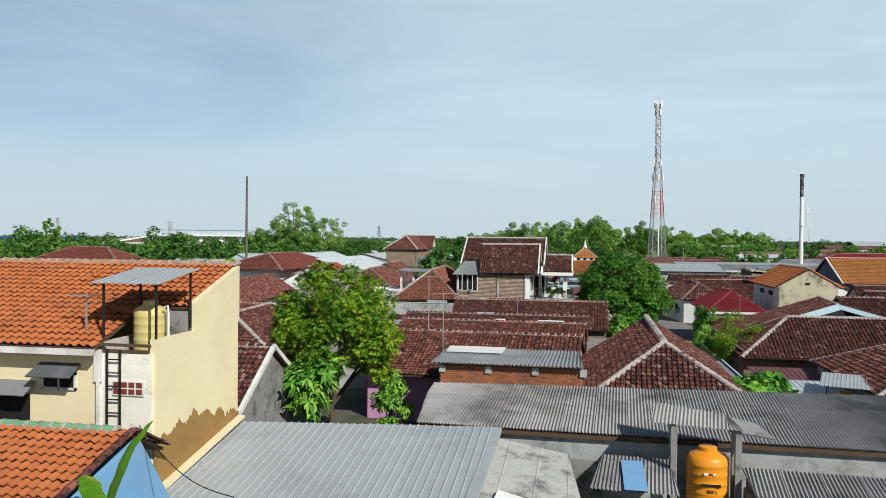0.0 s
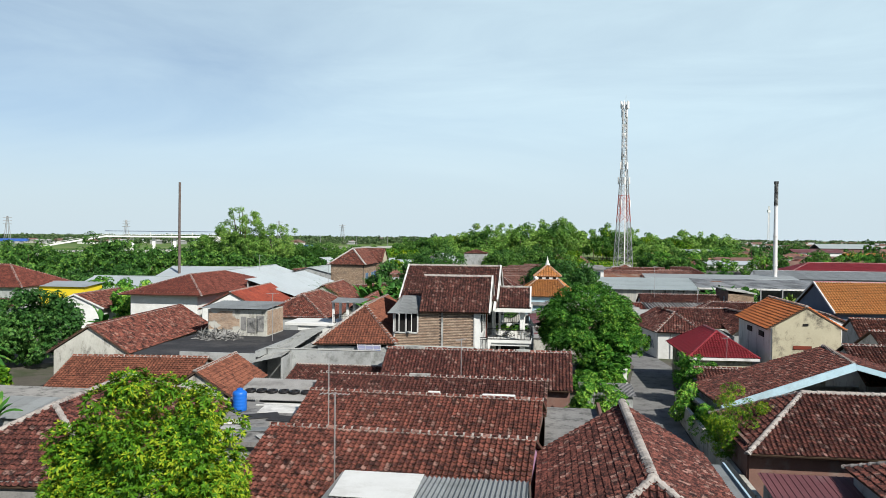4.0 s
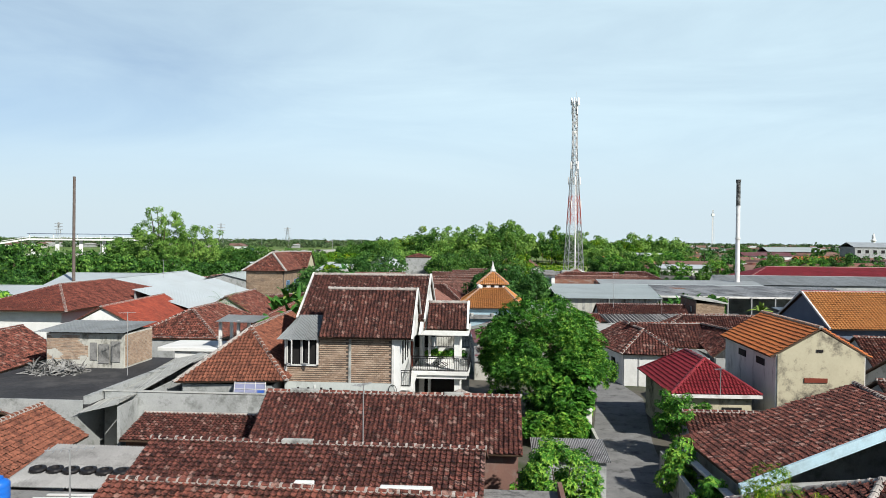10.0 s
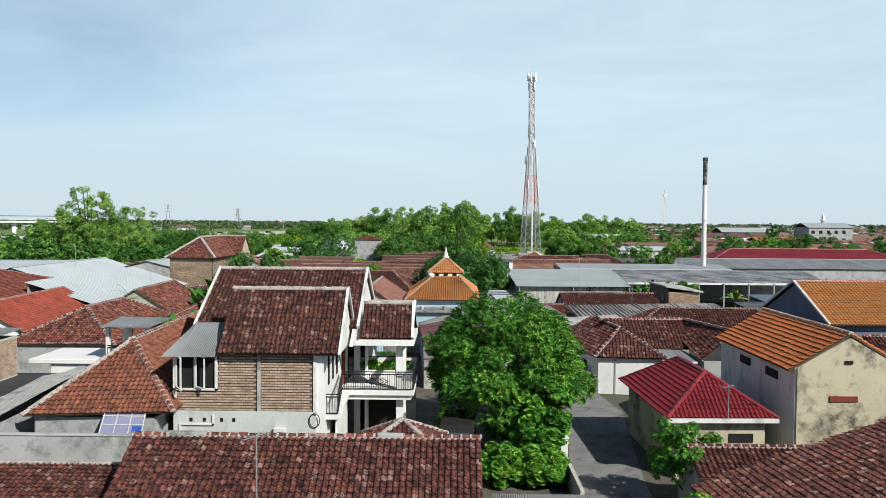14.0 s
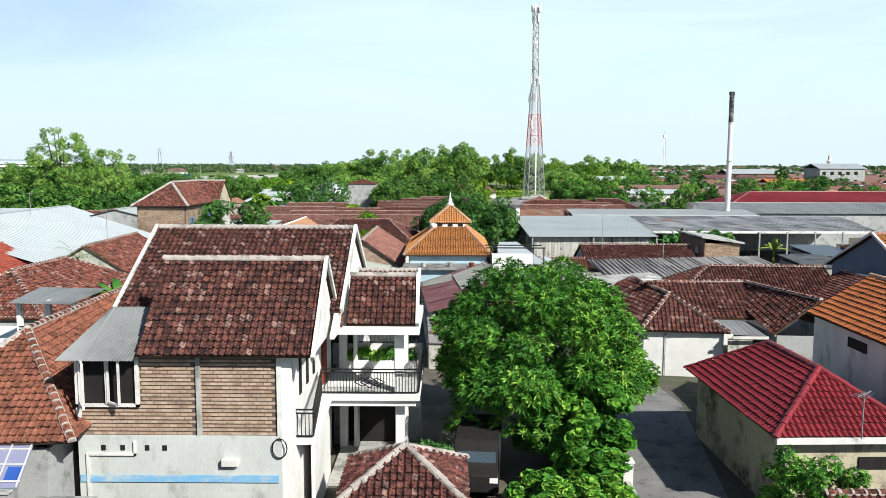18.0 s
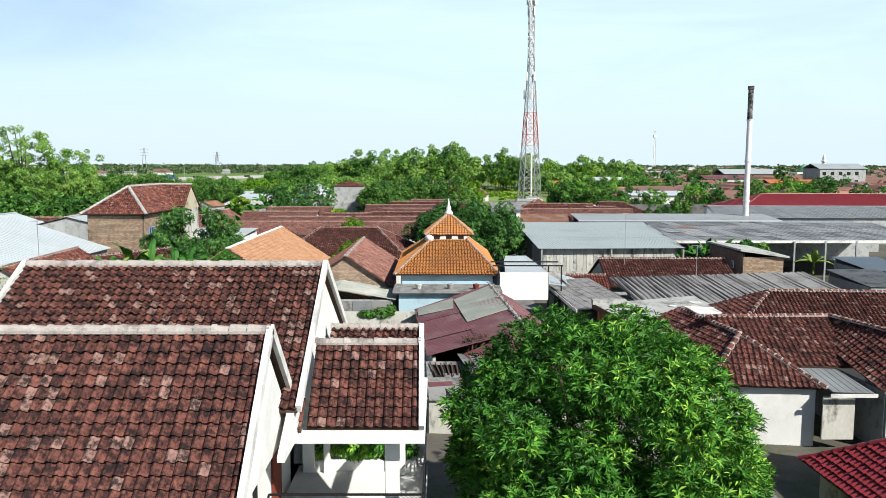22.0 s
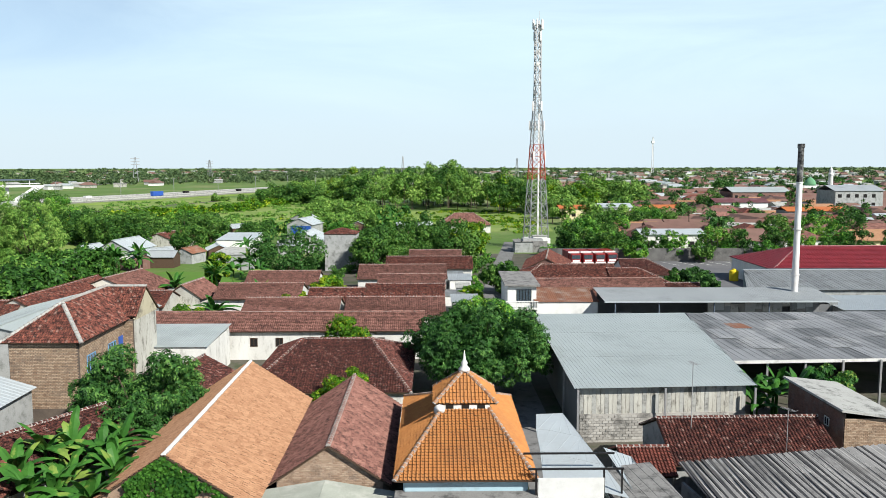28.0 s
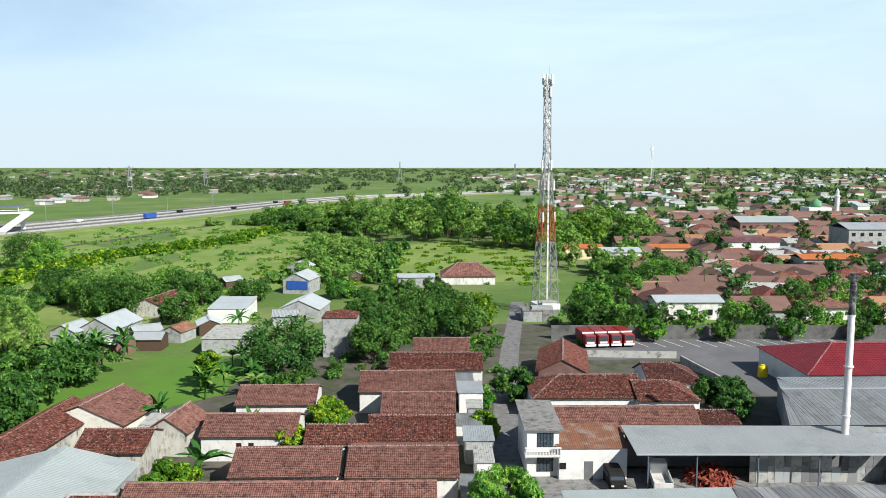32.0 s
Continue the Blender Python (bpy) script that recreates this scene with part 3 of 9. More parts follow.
def sheets(parent, c, material, pitch=0.076, amp=0.02, sheet=(0.9, 1.8), kind="wave", name="roof_sheet", seed=2, jitter=0.012):
    """A roof slope of lapped profiled sheets with real waves or ribs."""
    o, U, V, N, uv = slope_frame(c)
    rng = np.random.RandomState(seed)
    W = uv[:, 0].max() - uv[:, 0].min()
    H = uv[:, 1].max()
    u_lo = uv[:, 0].min()
    nu, nv = max(1, round(W / sheet[0])), max(1, round(H / sheet[1]))
    sw, sh = W / nu, H / nv
    if kind == "wave":
        step = pitch / 4
        us = np.arange(0, sw + step * 1.01, step)
        hs = amp * np.sin(2 * math.pi * us / pitch)
    else:
        us, hs = [0.0], [0.0]
        for x in np.arange(pitch / 2, sw, pitch):
            us += [x - 0.03, x - 0.015, x + 0.015, x + 0.03]
            hs += [0, amp, amp, 0]
        us, hs = np.array(us + [sw]), np.array(hs + [0.0])
    vs, fs = [], []

    def edge(v0, side):
        a, b = (uv[0], uv[3]) if side < 0 else (uv[1], uv[2])
        t = min(1.0, max(0.0, (v0 - a[1]) / (b[1] - a[1] + 1e-9)))
        return a[0] + (b[0] - a[0]) * t
    single = nu * nv <= 26
    n = len(us)
    first = None
    for jv in range(nv):
        for iu in range(nu):
            lift = rng.uniform(0, jitter)
            rows = []
            for r in range(2):
                q = min((jv + r * 1.03) / nv, 1.0)
                x = np.clip(u_lo + iu * sw + us, edge(q * H, -1), edge(q * H, 1))
                v = q * np.interp(x, (uv[3][0], uv[2][0]), (uv[3][1], uv[2][1]))
                rows.append(o + x[:, None] * U + v[:, None] * V + (hs + lift + (0.012 if r == 0 else 0) + 0.01)[:, None] * N)
            base = 4 * n * len(vs)
            vs.append(np.concatenate(rows + [rw - N * 0.008 for rw in rows]))
            for i in range(n - 1):
                fs += [(base + i, base + i + 1, base + n + i + 1, base + n + i), (base + 2 * n + i, base + 3 * n + i, base + 3 * n + i + 1, base + 2 * n + i + 1), (base + 2 * n + i, base + 2 * n + i + 1, base + i + 1, base + i)]
            if single:
                first = mesh(name, vs[0], fs, material, parent)
                vs, fs = [], []
    return first if single else mesh(name, np.concatenate(vs), fs, material, parent, kind="stuff")


def wall_run(parent, p, q, z0, z1, material, t=0.15, name="wall", label=""):
    """An upright wall from p to q (x, y)."""
    bm = bmesh.new()
    a, b = Vector((p[0], p[1], 0)), Vector((q[0], q[1], 0))
    d = (b - a).normalized()
    s = Vector((-d.y, d.x, 0)) * t / 2
    hexa(bm, [(*(a - s).xy, z0), (*(b - s).xy, z0), (*(b + s).xy, z0), (*(a + s).xy, z0), (*(a - s).xy, z1), (*(b - s).xy, z1), (*(b + s).xy, z1), (*(a + s).xy, z1)])
    return part(name, bm, material, parent, label)


def gable_wall(parent, x, y0, y1, yr, z0, ze, zr, material, t=0.15, name="gable_wall"):
    """An end wall that rises to the ridge."""
    pts = [(y0, z0), (y1, z0), (y1, ze), (yr, zr), (y0, ze)]
    bm = bmesh.new()
    a = [bm.verts.new((x - t / 2, y, z)) for y, z in pts]
    b = [bm.verts.new((x + t / 2, y, z)) for y, z in pts]
    bm.faces.new(a[::-1])
    bm.faces.new(b)
    for i in range(5):
        j = (i + 1) % 5
        bm.faces.new([a[i], a[j], b[j], b[i]])
    return part(name, bm, material, parent)


def window(parent, x, z, w, h, y, frame_mat=None, pane_mat=None, bars=1, face=-1, side=None):
    """A framed window on the local front wall at y (or on an end wall at x = side)."""
    fm, pm = frame_mat or WOOD, pane_mat or GLASSY

    def b(u0, z0, u1, z1, d0, d1):
        lo, hi = sorted((d0, d1))
        return (u0, lo, z0, u1, hi, z1) if side is None else (lo, u0, z0, hi, u1, z1)
    base = y if side is None else side
    o = face * 0.05
    win = part("window", boxes(b(x - w / 2, z, x - w / 2 + 0.06, z + h, base, base + o), b(x + w / 2 - 0.06, z, x + w / 2, z + h, base, base + o),
                               b(x - w / 2, z, x + w / 2, z + 0.06, base, base + o), b(x - w / 2, z + h - 0.06, x + w / 2, z + h, base, base + o),
                               *[b(x - w / 2 + w * (k + 1) / (bars + 1) - 0.02, z, x - w / 2 + w * (k + 1) / (bars + 1) + 0.02, z + h, base, base + o) for k in range(bars)]), fm, parent)
    part("pane", boxes(b(x - w / 2 + 0.05, z + 0.05, x + w / 2 - 0.05, z + h - 0.05, base + o * 0.15, base + o * 0.5)), pm, win)
    return win


def house(name, label, x, y, rot, L, W, eave, ridge, ends="gg", tile=TILE, wall=WHITE, over=0.5, side=0.25, hip=None, ry=0.0, prof=4, tw=0.21, tl=0.25, cap=None,
          singles=0, near=None, group="houses of the quarter", back=True, z0=0.0, category="house", rake=None, wallt=0.15, seed=1, gable=None, mortar=True):
    """A house with a pitched tile roof, its ridge along local x. ends: g gable, h hip, at the left and right end."""
    h = thing(name, label, category, (x, y, z0), rot, group)
    X, Y = L / 2, W / 2
    drop = (ridge - eave) / (Y + over)
    hip = hip or (Y + over) * 0.9
    ez = eave
    wz = eave + drop * over - 0.12
    xl, xr = -X - side, X + side
    rl, rr = (xl, xr)
    if ends[0] == "h":
        rl = xl + hip
    if ends[1] == "h":
        rr = xr - hip
    yf, yb = -Y - over, Y + over
    F, B = [(xl, yf, ez), (xr, yf, ez), (rr, ry, ridge), (rl, ry, ridge)], [(xr, yb, ez), (xl, yb, ez), (rl, ry, ridge), (rr, ry, ridge)]
    nl = None
    if near is not None:
        nl = h.matrix_basis.inverted() @ Vector(near)
    tiled(h, F, tile, tw, tl, prof, singles=singles, near=nl, seed=seed)
    if back:
        tiled(h, B, tile, tw, tl, prof if prof < 4 else 2, seed=seed + 1)
    if ends[0] == "h":
        tiled(h, [(xl, yb, ez), (xl, yf, ez), (rl, ry, ridge), (rl, ry, ridge)], tile, tw, tl, prof, seed=seed + 2)
    if ends[1] == "h":
        tiled(h, [(xr, yf, ez), (xr, yb, ez), (rr, ry, ridge), (rr, ry, ridge)], tile, tw, tl, prof, seed=seed + 3)
    cm = cap or tile
    if prof:
        caps(h, (rl, ry, ridge), (rr, ry, ridge), cm, mortar=mortar)
        for e, xe, re in ((ends[0], xl, rl), (ends[1], xr, rr)):
            if e == "h":
                for ye in (yf, yb):
                    caps(h, (xe, ye, ez), (re, ry, ridge), cm, mortar=mortar, name="hip_ridge")
    wall_run(h, (-X, -Y), (X, -Y), 0, wz, wall, wallt)
    wall_run(h, (X, Y), (-X, Y), 0, wz, wall, wallt)
    for e, xe in ((ends[0], -X), (ends[1], X)):
        if e == "g":
            gable_wall(h, xe, -Y, Y, ry, 0, wz, ridge - 0.16, gable or wall, wallt)
        else:
            wall_run(h, (xe, -Y), (xe, Y), 0, wz, wall, wallt)
    if rake is not None:
        for e, xe in ((ends[0], xl), (ends[1], xr)):
            if e == "g":
                for ye in (yf, yb):
                    bm = bmesh.new()
                    beam(bm, (xe, ye, ez + 0.03), (xe, ry, ridge + 0.03), 0.14, 0.16)
                    part("verge", bm, rake, h)
    return h


# ---- foliage ----
def leaf_cloud(blobs, count, size, seed, long=2.2, droop=0.35, cluster=7, up=0.0):
    """Leaves in whorls near the skin of the blobs (x, y, z, rx, ry, rz): one folded leaf is four corners and a tip."""
    rng = np.random.RandomState(seed)
    vol = np.array([b[3] * b[4] + b[4] * b[5] + b[3] * b[5] for b in blobs])
    which = rng.choice(len(blobs), count, p=vol / vol.sum())
    B = np.array(blobs)[which]
    d = rng.normal(size=(count, 3))
    d /= np.linalg.norm(d, axis=1, keepdims=True)
    rad = 1.0 - np.abs(rng.normal(0, 0.17, (count, 1)))
    bump = 1 + 0.13 * np.sin(d[:, :1] * 7 + which[:, None]) * np.cos(d[:, 1:2] * 6 + d[:, 2:] * 5)
    c = B[:, :3] + d * B[:, 3:] * rad * bump
    ax = d + np.array((0, 0, 0.45 + 0.8 * up)) + rng.normal(0, 0.35, (count, 3))
    ax /= np.linalg.norm(ax, axis=1, keepdims=True)
    ref = rng.normal(size=(count, 3))
    s = np.cross(ax, ref)
    s /= np.linalg.norm(s, axis=1, keepdims=True)
    t = np.cross(ax, s)
    vs = np.empty((count, cluster, 4, 3), np.float32)
    for k in range(cluster):
        a = 2 * math.pi * k / cluster + rng.uniform(-0.4, 0.4, (count, 1))
        out = s * np.cos(a) + t * np.sin(a)
        dirn = out * (0.9 - 0.25 * up) + ax * (rng.uniform(-0.1, 0.6, (count, 1)) + 0.35 * up) - np.array((0, 0, droop))
        dirn /= np.linalg.norm(dirn, axis=1, keepdims=True)
        wd = np.cross(dirn, ax)
        wd /= np.linalg.norm(wd, axis=1, keepdims=True) + 1e-6
        ln = size * rng.uniform(0.7, 1.25, (count, 1))
        w = ln / long
        vs[:, k, 0] = c
        vs[:, k, 1] = c + dirn * ln * 0.55 + wd * w / 2
        vs[:, k, 2] = c + dirn * ln - np.array((0, 0, 0.18)) * ln
        vs[:, k, 3] = c + dirn * ln * 0.5 - wd * w / 2
    n = count * cluster
    return vs.reshape(-1, 3), np.arange(n * 4).reshape(n, 4)


def crown_blobs(h, r, seed, n=14, base=0.4, flat=0.8):
    rng = np.random.RandomState(seed)
    out = []
    for i in range(n):
        a, q = rng.uniform(0, 2 * math.pi), math.sqrt(rng.uniform(0, 1))
        z = h * (base + (1 - base) * rng.uniform(0.1, 0.82))
        lim = r * (1 - 0.55 * ((z / h - base) / (1 - base)) ** 2)
        s = r * rng.uniform(0.24, 0.46)
        out.append((q * lim * 0.72 * math.cos(a), q * lim * 0.72 * math.sin(a), z, s, s, s * flat))
    out.append((0, 0, h * 0.82, r * 0.42, r * 0.42, h * 0.17))
    return out


def bouquets(h, r, seed, n=90, base=0.3, size=(0.13, 0.24), lobes=9):
    """Small rounded leaf bouquets over the skin of a few lobes, with gaps between them."""
    rng = np.random.RandomState(seed + 500)
    H = h * (1 - base)
    zc = h * base + H * 0.47
    heads = [(0.0, 0.0, zc, r * 0.80, H * 0.45)]
    for i in range(lobes):
        a = 2.4 * i + rng.uniform(-0.3, 0.3)
        q = r * rng.uniform(0.42, 0.66)
        heads.append((q * math.cos(a), q * math.sin(a), zc + H * rng.uniform(-0.27, 0.22), r * rng.uniform(0.30, 0.44), H * rng.uniform(0.20, 0.30)))
    out = []
    for i in range(n):
        cx, cy, cz, cr, ch = heads[0 if i % 2 else (i // 2) % len(heads)]
        d = rng.normal(size=3)
        d[2] = d[2] * 0.7 + abs(d[2]) * 0.22
        d /= np.linalg.norm(d)
        b = r * rng.uniform(*size)
        out.append((cx + d[0] * cr, cy + d[1] * cr, min(cz + d[2] * ch, h * 0.97), b, b, b * 0.85))
    return out


def tree(name, label, x, y, h, r, leaf, seed, count=900, size=0.3, base=0.35, n=14, cluster=7, long=2.4, trunk=None, group="trees", z0=0.0, droop=0.35, bunch=None, up=0.0):
    t = thing(name, label, "tree", (x, y, z0), (seed * 47) % 360, group)
    blobs = bouquets(h, r, seed, n, base, *bunch) if bunch else crown_blobs(h, r, seed, n, base)
    rng = np.random.RandomState(seed)
    bm = bmesh.new()
    tr = trunk or h * 0.022
    fork = h * base * 0.9
    tube(bm, [(0, 0, -0.1), (0.05 * h * 0.1, 0, fork * 0.5), (0.02 * h, 0.01 * h, fork)], [tr * 1.3, tr, tr * 0.85])
    for b in blobs[:min(len(blobs), 9)]:
        mid = (b[0] * 0.45, b[1] * 0.45, fork + (b[2] - fork) * 0.55)
        tube(bm, [(0.02 * h, 0.01 * h, fork * 0.92), mid, (b[0] * 0.9, b[1] * 0.9, b[2])], [tr * 0.6, tr * 0.38, tr * 0.12], 5)
    part("trunk", bm, BARK, t)
    v, f = leaf_cloud(blobs, count, size, seed, long, droop, cluster, up)
    mesh("crown", v, f, leaf, t)
    return t


def frond_leaf(vs, fs, base, az, rise, length, width, seg=7, torn=0.0, rng=None):
    """One long arching leaf, folded along its rib."""
    dx, dy = math.cos(az), math.sin(az)
    sx, sy = -dy, dx
    start = len(vs)
    for i in range(seg + 1):
        t = i / seg
        out = length * (t * math.cos(rise) + 0.12 * t * t)
        z = length * (t * math.sin(rise) - 0.62 * t * t * math.cos(rise) - 0.15 * t ** 3)
        w = width * math.sin(math.pi * min(1, 0.08 + t * 0.93)) ** 0.6 * 0.5
        c = (base[0] + dx * out, base[1] + dy * out, base[2] + z)
        wl_, wr_ = w * (1 - torn * rng.uniform(0, 1)), w * (1 - torn * rng.uniform(0, 1))
        fold = w * 0.35
        vs += [(c[0] - sx * wl_, c[1] - sy * wl_, c[2] - fold + rng.normal(0, 0.02)), c, (c[0] + sx * wr_, c[1] + sy * wr_, c[2] - fold + rng.normal(0, 0.02))]
    for i in range(seg):
        a = start + 3 * i
        fs += [(a, a + 1, a + 4, a + 3), (a + 1, a + 2, a + 5, a + 4)]


def banana(x, y, h, seed, leaves=9, size=2.0, rise=(0.5, 1.35), z0=0.0, wide=0.19, leaf=None, label="leafy green banana plant with torn arching leaves", group="banana plants"):
    rng = np.random.RandomState(seed)
    t = thing("banana_plant", label, "banana plant", (x, y, z0), 0, group)
    bm = bmesh.new()
    tube(bm, [(0, 0, -0.1), (0.04, 0.02, h * 0.6), (0.08, 0.03, h)], [0.16, 0.12, 0.08], 8)
    part("stem", bm, LEAF_BANANA, t)
    for i in range(leaves):
        vs, fs = [], []
        frond_leaf(vs, fs, (0.08, 0.03, h * 0.97), 2.4 * i + rng.uniform(-0.4, 0.4), rng.uniform(*rise), size * rng.uniform(0.75, 1.15), size * wide, 8, 0.35, rng)
        mesh("leaf", vs, fs, leaf or LEAF_BANANA, t)
    return t


def palm(x, y, h, seed, leaf=None, fronds=16, size=2.6, name="palm", label="slender palm with drooping feathered fronds", z0=0.0):
    rng = np.random.RandomState(seed)
    t = thing(name, label, "palm", (x, y, z0), 0, "palms")
    bm = bmesh.new()
    tube(bm, [(0, 0, -0.1), (0.1, 0, h * 0.5), (0.0, 0.1, h)], [0.16, 0.12, 0.10], 8)
    part("trunk", bm, BARK, t)
    vs, fs = [], []
    for i in range(fronds):
        az, rise, ln = 2.4 * i, rng.uniform(0.1, 1.25), size * rng.uniform(0.8, 1.1)
        dx, dy = math.cos(az), math.sin(az)
        for k in range(14):
            q = (k + 1) / 14
            out, z = ln * (q * math.cos(rise) + 0.1 * q * q), h + ln * (q * math.sin(rise) - 0.75 * q * q * math.cos(rise))
            c = np.array((dx * out, dy * out, z))
            for sg in (-1, 1):
                tip = c + np.array((-dy * sg * 0.5 + dx * 0.25, dx * sg * 0.5 + dy * 0.25, -0.22)) * ln * 0.24 * (1.2 - q * 0.6)
                b = len(vs)
                vs += [c, c + np.array((dx, dy, 0)) * 0.05, tip]
                fs.append((b, b + 1, b + 2))
    mesh("crown", vs, fs, leaf or LEAF_BANANA, t)
    return t

# ---- ground, roads, fields ----
def sheet(name, pts, z, material, label="", kind="structure", thick=0.0):
    ob = mesh(name, [(x, y, z) for x, y in pts], [tuple(range(len(pts)))], material, None, label, kind=kind)
    return ob


def strip(name, line, w, z, material, label, kind="structure", h=0.05):
    """A paved band along a line of (x, y), with an edge of its own."""
    bm = bmesh.new()
    L, R = [], []
    for i, p in enumerate(line):
        d = (Vector(line[min(i + 1, len(line) - 1)]) - Vector(line[max(i - 1, 0)])).normalized()
        s = Vector((-d.y, d.x)) * w / 2
        L.append(bm.verts.new((p[0] + s.x, p[1] + s.y, z)))
        R.append(bm.verts.new((p[0] - s.x, p[1] - s.y, z)))
    Lb = [bm.verts.new(v.co - Vector((0, 0, h))) for v in L]
    Rb = [bm.verts.new(v.co - Vector((0, 0, h))) for v in R]
    for i in range(len(line) - 1):
        bm.faces.new([R[i], R[i + 1], L[i + 1], L[i]])
        bm.faces.new([L[i], L[i + 1], Lb[i + 1], Lb[i]])
        bm.faces.new([R[i + 1], R[i], Rb[i], Rb[i + 1]])
    ob = part(name, bm, material)
    return tagged(ob, label, kind=kind)


sheet("ground", [(-6000, -4000), (6000, -4000), (6000, 9000), (-6000, 9000)], 0.0, GRASS, "flat green fields that reach the horizon")
sheet("yard", [(-62, -40), (60, -40), (80, 90), (90, 232), (10, 236), (-28, 216), (-36, 190), (-66, 160), (-66, 90)], 0.012, EARTH, "bare trodden earth between the houses")
strip("road", [(4.4, 30), (4.6, 50), (5.7, 62), (7.4, 74), (6.2, 84), (4.2, 96), (3.6, 108), (3.4, 130), (3.2, 160), (5.6, 185), (9, 212), (13, 240), (16, 262)], 3.3, 0.03, ROADMAT, "narrow worn grey asphalt lane between houses")
sheet("paddock", [(-66, 172), (-44, 178), (-36, 186), (-37, 205), (-52, 208), (-60, 204), (-70, 196), (-76, 184)], 0.03, LAWN, "small bright green grass plot")
sheet("meadow", [(-24, 294), (32, 294), (38, 372), (0, 408), (-24, 386)], 0.03, RICE, "bright green rice field before the wood")
sheet("meadow", [(-150, 236), (-56, 236), (-44, 300), (-40, 345), (-60, 430), (-84, 470), (-128, 540), (-150, 530), (-196, 452), (-170, 300)], 0.03, RICE, "bright green open field")
sheet("meadow", [(-112, 300), (-100, 300), (-92, 352), (-104, 372)], 0.04, GRASS, "rough grass strip between fields")
sheet("meadow", [(-150, 400), (-128, 380), (-118, 420), (-138, 470)], 0.04, GRASS, "rough grass strip between fields")
strip("track", [(-190, 320), (-172, 352), (-156, 386), (-138, 444), (-122, 505)], 4.0, 0.07, EARTH, "bare earth farm track through fields")
sheet("parking_lot", [(18, 205), (40, 206), (43, 184), (52, 184), (100, 200), (100, 222), (18, 222)], 0.02, PARK, "grey paved yard with white bay lines")
for i in range(14):
    sheet("bay_line", [(35 + i * 3.2, 214.5), (35.18 + i * 3.2, 214.5), (33.2 + i * 3.2, 220), (33.02 + i * 3.2, 220)], 0.026, WHITE, "painted white parking line")
sheet("concrete_yard", [(5.5, 140), (52, 140), (52, 157), (5.5, 157)], 0.022, CONCRETE, "stained concrete factory yard")
HW = [(-330, 180), (-260, 340), (-207, 465), (-174, 547), (-118, 725), (-69, 828), (12, 896), (88, 972), (203, 1103), (452, 1346), (800, 1600)]


def beside(line, d):
    out = []
    for i, p in enumerate(line):
        v = (Vector(line[min(i + 1, len(line) - 1)]) - Vector(line[max(i - 1, 0)])).normalized()
        out.append((p[0] + v.y * d, p[1] - v.x * d))
    return out


strip("embankment", HW, 58, 0.5, RICE, "grassed road bank", h=0.5)
strip("highway", HW, 36, 1.2, CONCRETE, "pale grey two-way toll road on a low bank", h=0.7)
for d in (-9, 9):
    strip("carriageway", beside(HW, d), 11, 1.25, PARK, "worn grey toll road lanes", h=0.05)
for d in (-17.6, 0, 17.6):
    strip("crash_barrier", beside(HW, d), 0.5, 2.0, CONCPALE, "low white concrete crash barrier", h=0.9)
strip("service_road", beside(HW[1:8], -40), 7, 0.6, CONCRETE, "pale concrete side road", h=0.2)


# ---- repeated small structures ----
def tank(x, y, z, r, h, material, name="water_tank", label="", lid=None):
    t = thing(name, label, "water tank", (x, y, z), 0)
    bm = bmesh.new()
    prof = [(r * 0.96, 0.0), (r, 0.03)]
    for k in range(1, 6):
        zz = h * k / 6
        prof += [(r, zz - 0.03), (r * 1.025, zz), (r, zz + 0.03)]
    prof += [(r, h * 0.93), (r * 0.86, h * 0.99), (r * 0.45, h * 1.06), (r * 0.42, h * 1.06)]
    lathe(bm, prof, 28)
    part("body", bm, material, t, smooth=True)
    bm = bmesh.new()
    lathe(bm, [(r * 0.44, h * 1.05), (r * 0.44, h * 1.13), (r * 0.3, h * 1.15)], 20)
    part("lid", bm, lid or material, t)
    return t


def antenna(x, y, z, h, rot=0, label="thin roof aerial on a metal pole"):
    t = thing("aerial", label, "aerial", (x, y, z), rot, "roof aerials")
    bm = bmesh.new()
    beam(bm, (0, 0, 0), (0, 0, h), 0.035)
    part("mast", bm, STEEL, t)
    bm = bmesh.new()
    beam(bm, (-0.5, 0, h - 0.05), (0.5, 0, h - 0.05), 0.02)
    part("boom", bm, STEEL, t)
    for k in range(7):
        xx = -0.45 + k * 0.15
        bm = bmesh.new()
        beam(bm, (xx, -0.26 + 0.02 * k, h - 0.05), (xx, 0.26 - 0.02 * k, h - 0.05), 0.014)
        part("element", bm, STEEL, t)
    return t


def canopy(x, y, z, w, d, h, rot=0, material=None, label="", tilt=0.12, post=BLACKIRON):
    """A thin sheet roof on four posts."""
    t = thing("canopy", label, "canopy", (x, y, z), rot)
    X, Y = w / 2, d / 2
    sheets(t, [(-X, -Y, h - tilt), (X, -Y, h - tilt), (X, Y, h + tilt), (-X, Y, h + tilt)], material or ZINC, pitch=0.15, amp=0.018, sheet=(0.9, d), kind="rib")
    for sx, sy in ((-1, -1), (1, -1), (1, 1), (-1, 1)):
        bm = bmesh.new()
        beam(bm, (sx * X * 0.85, sy * Y * 0.8, 0), (sx * X * 0.85, sy * Y * 0.8, h + sy * tilt * 0.8), 0.045)
        part("post", bm, post, t)
    return t


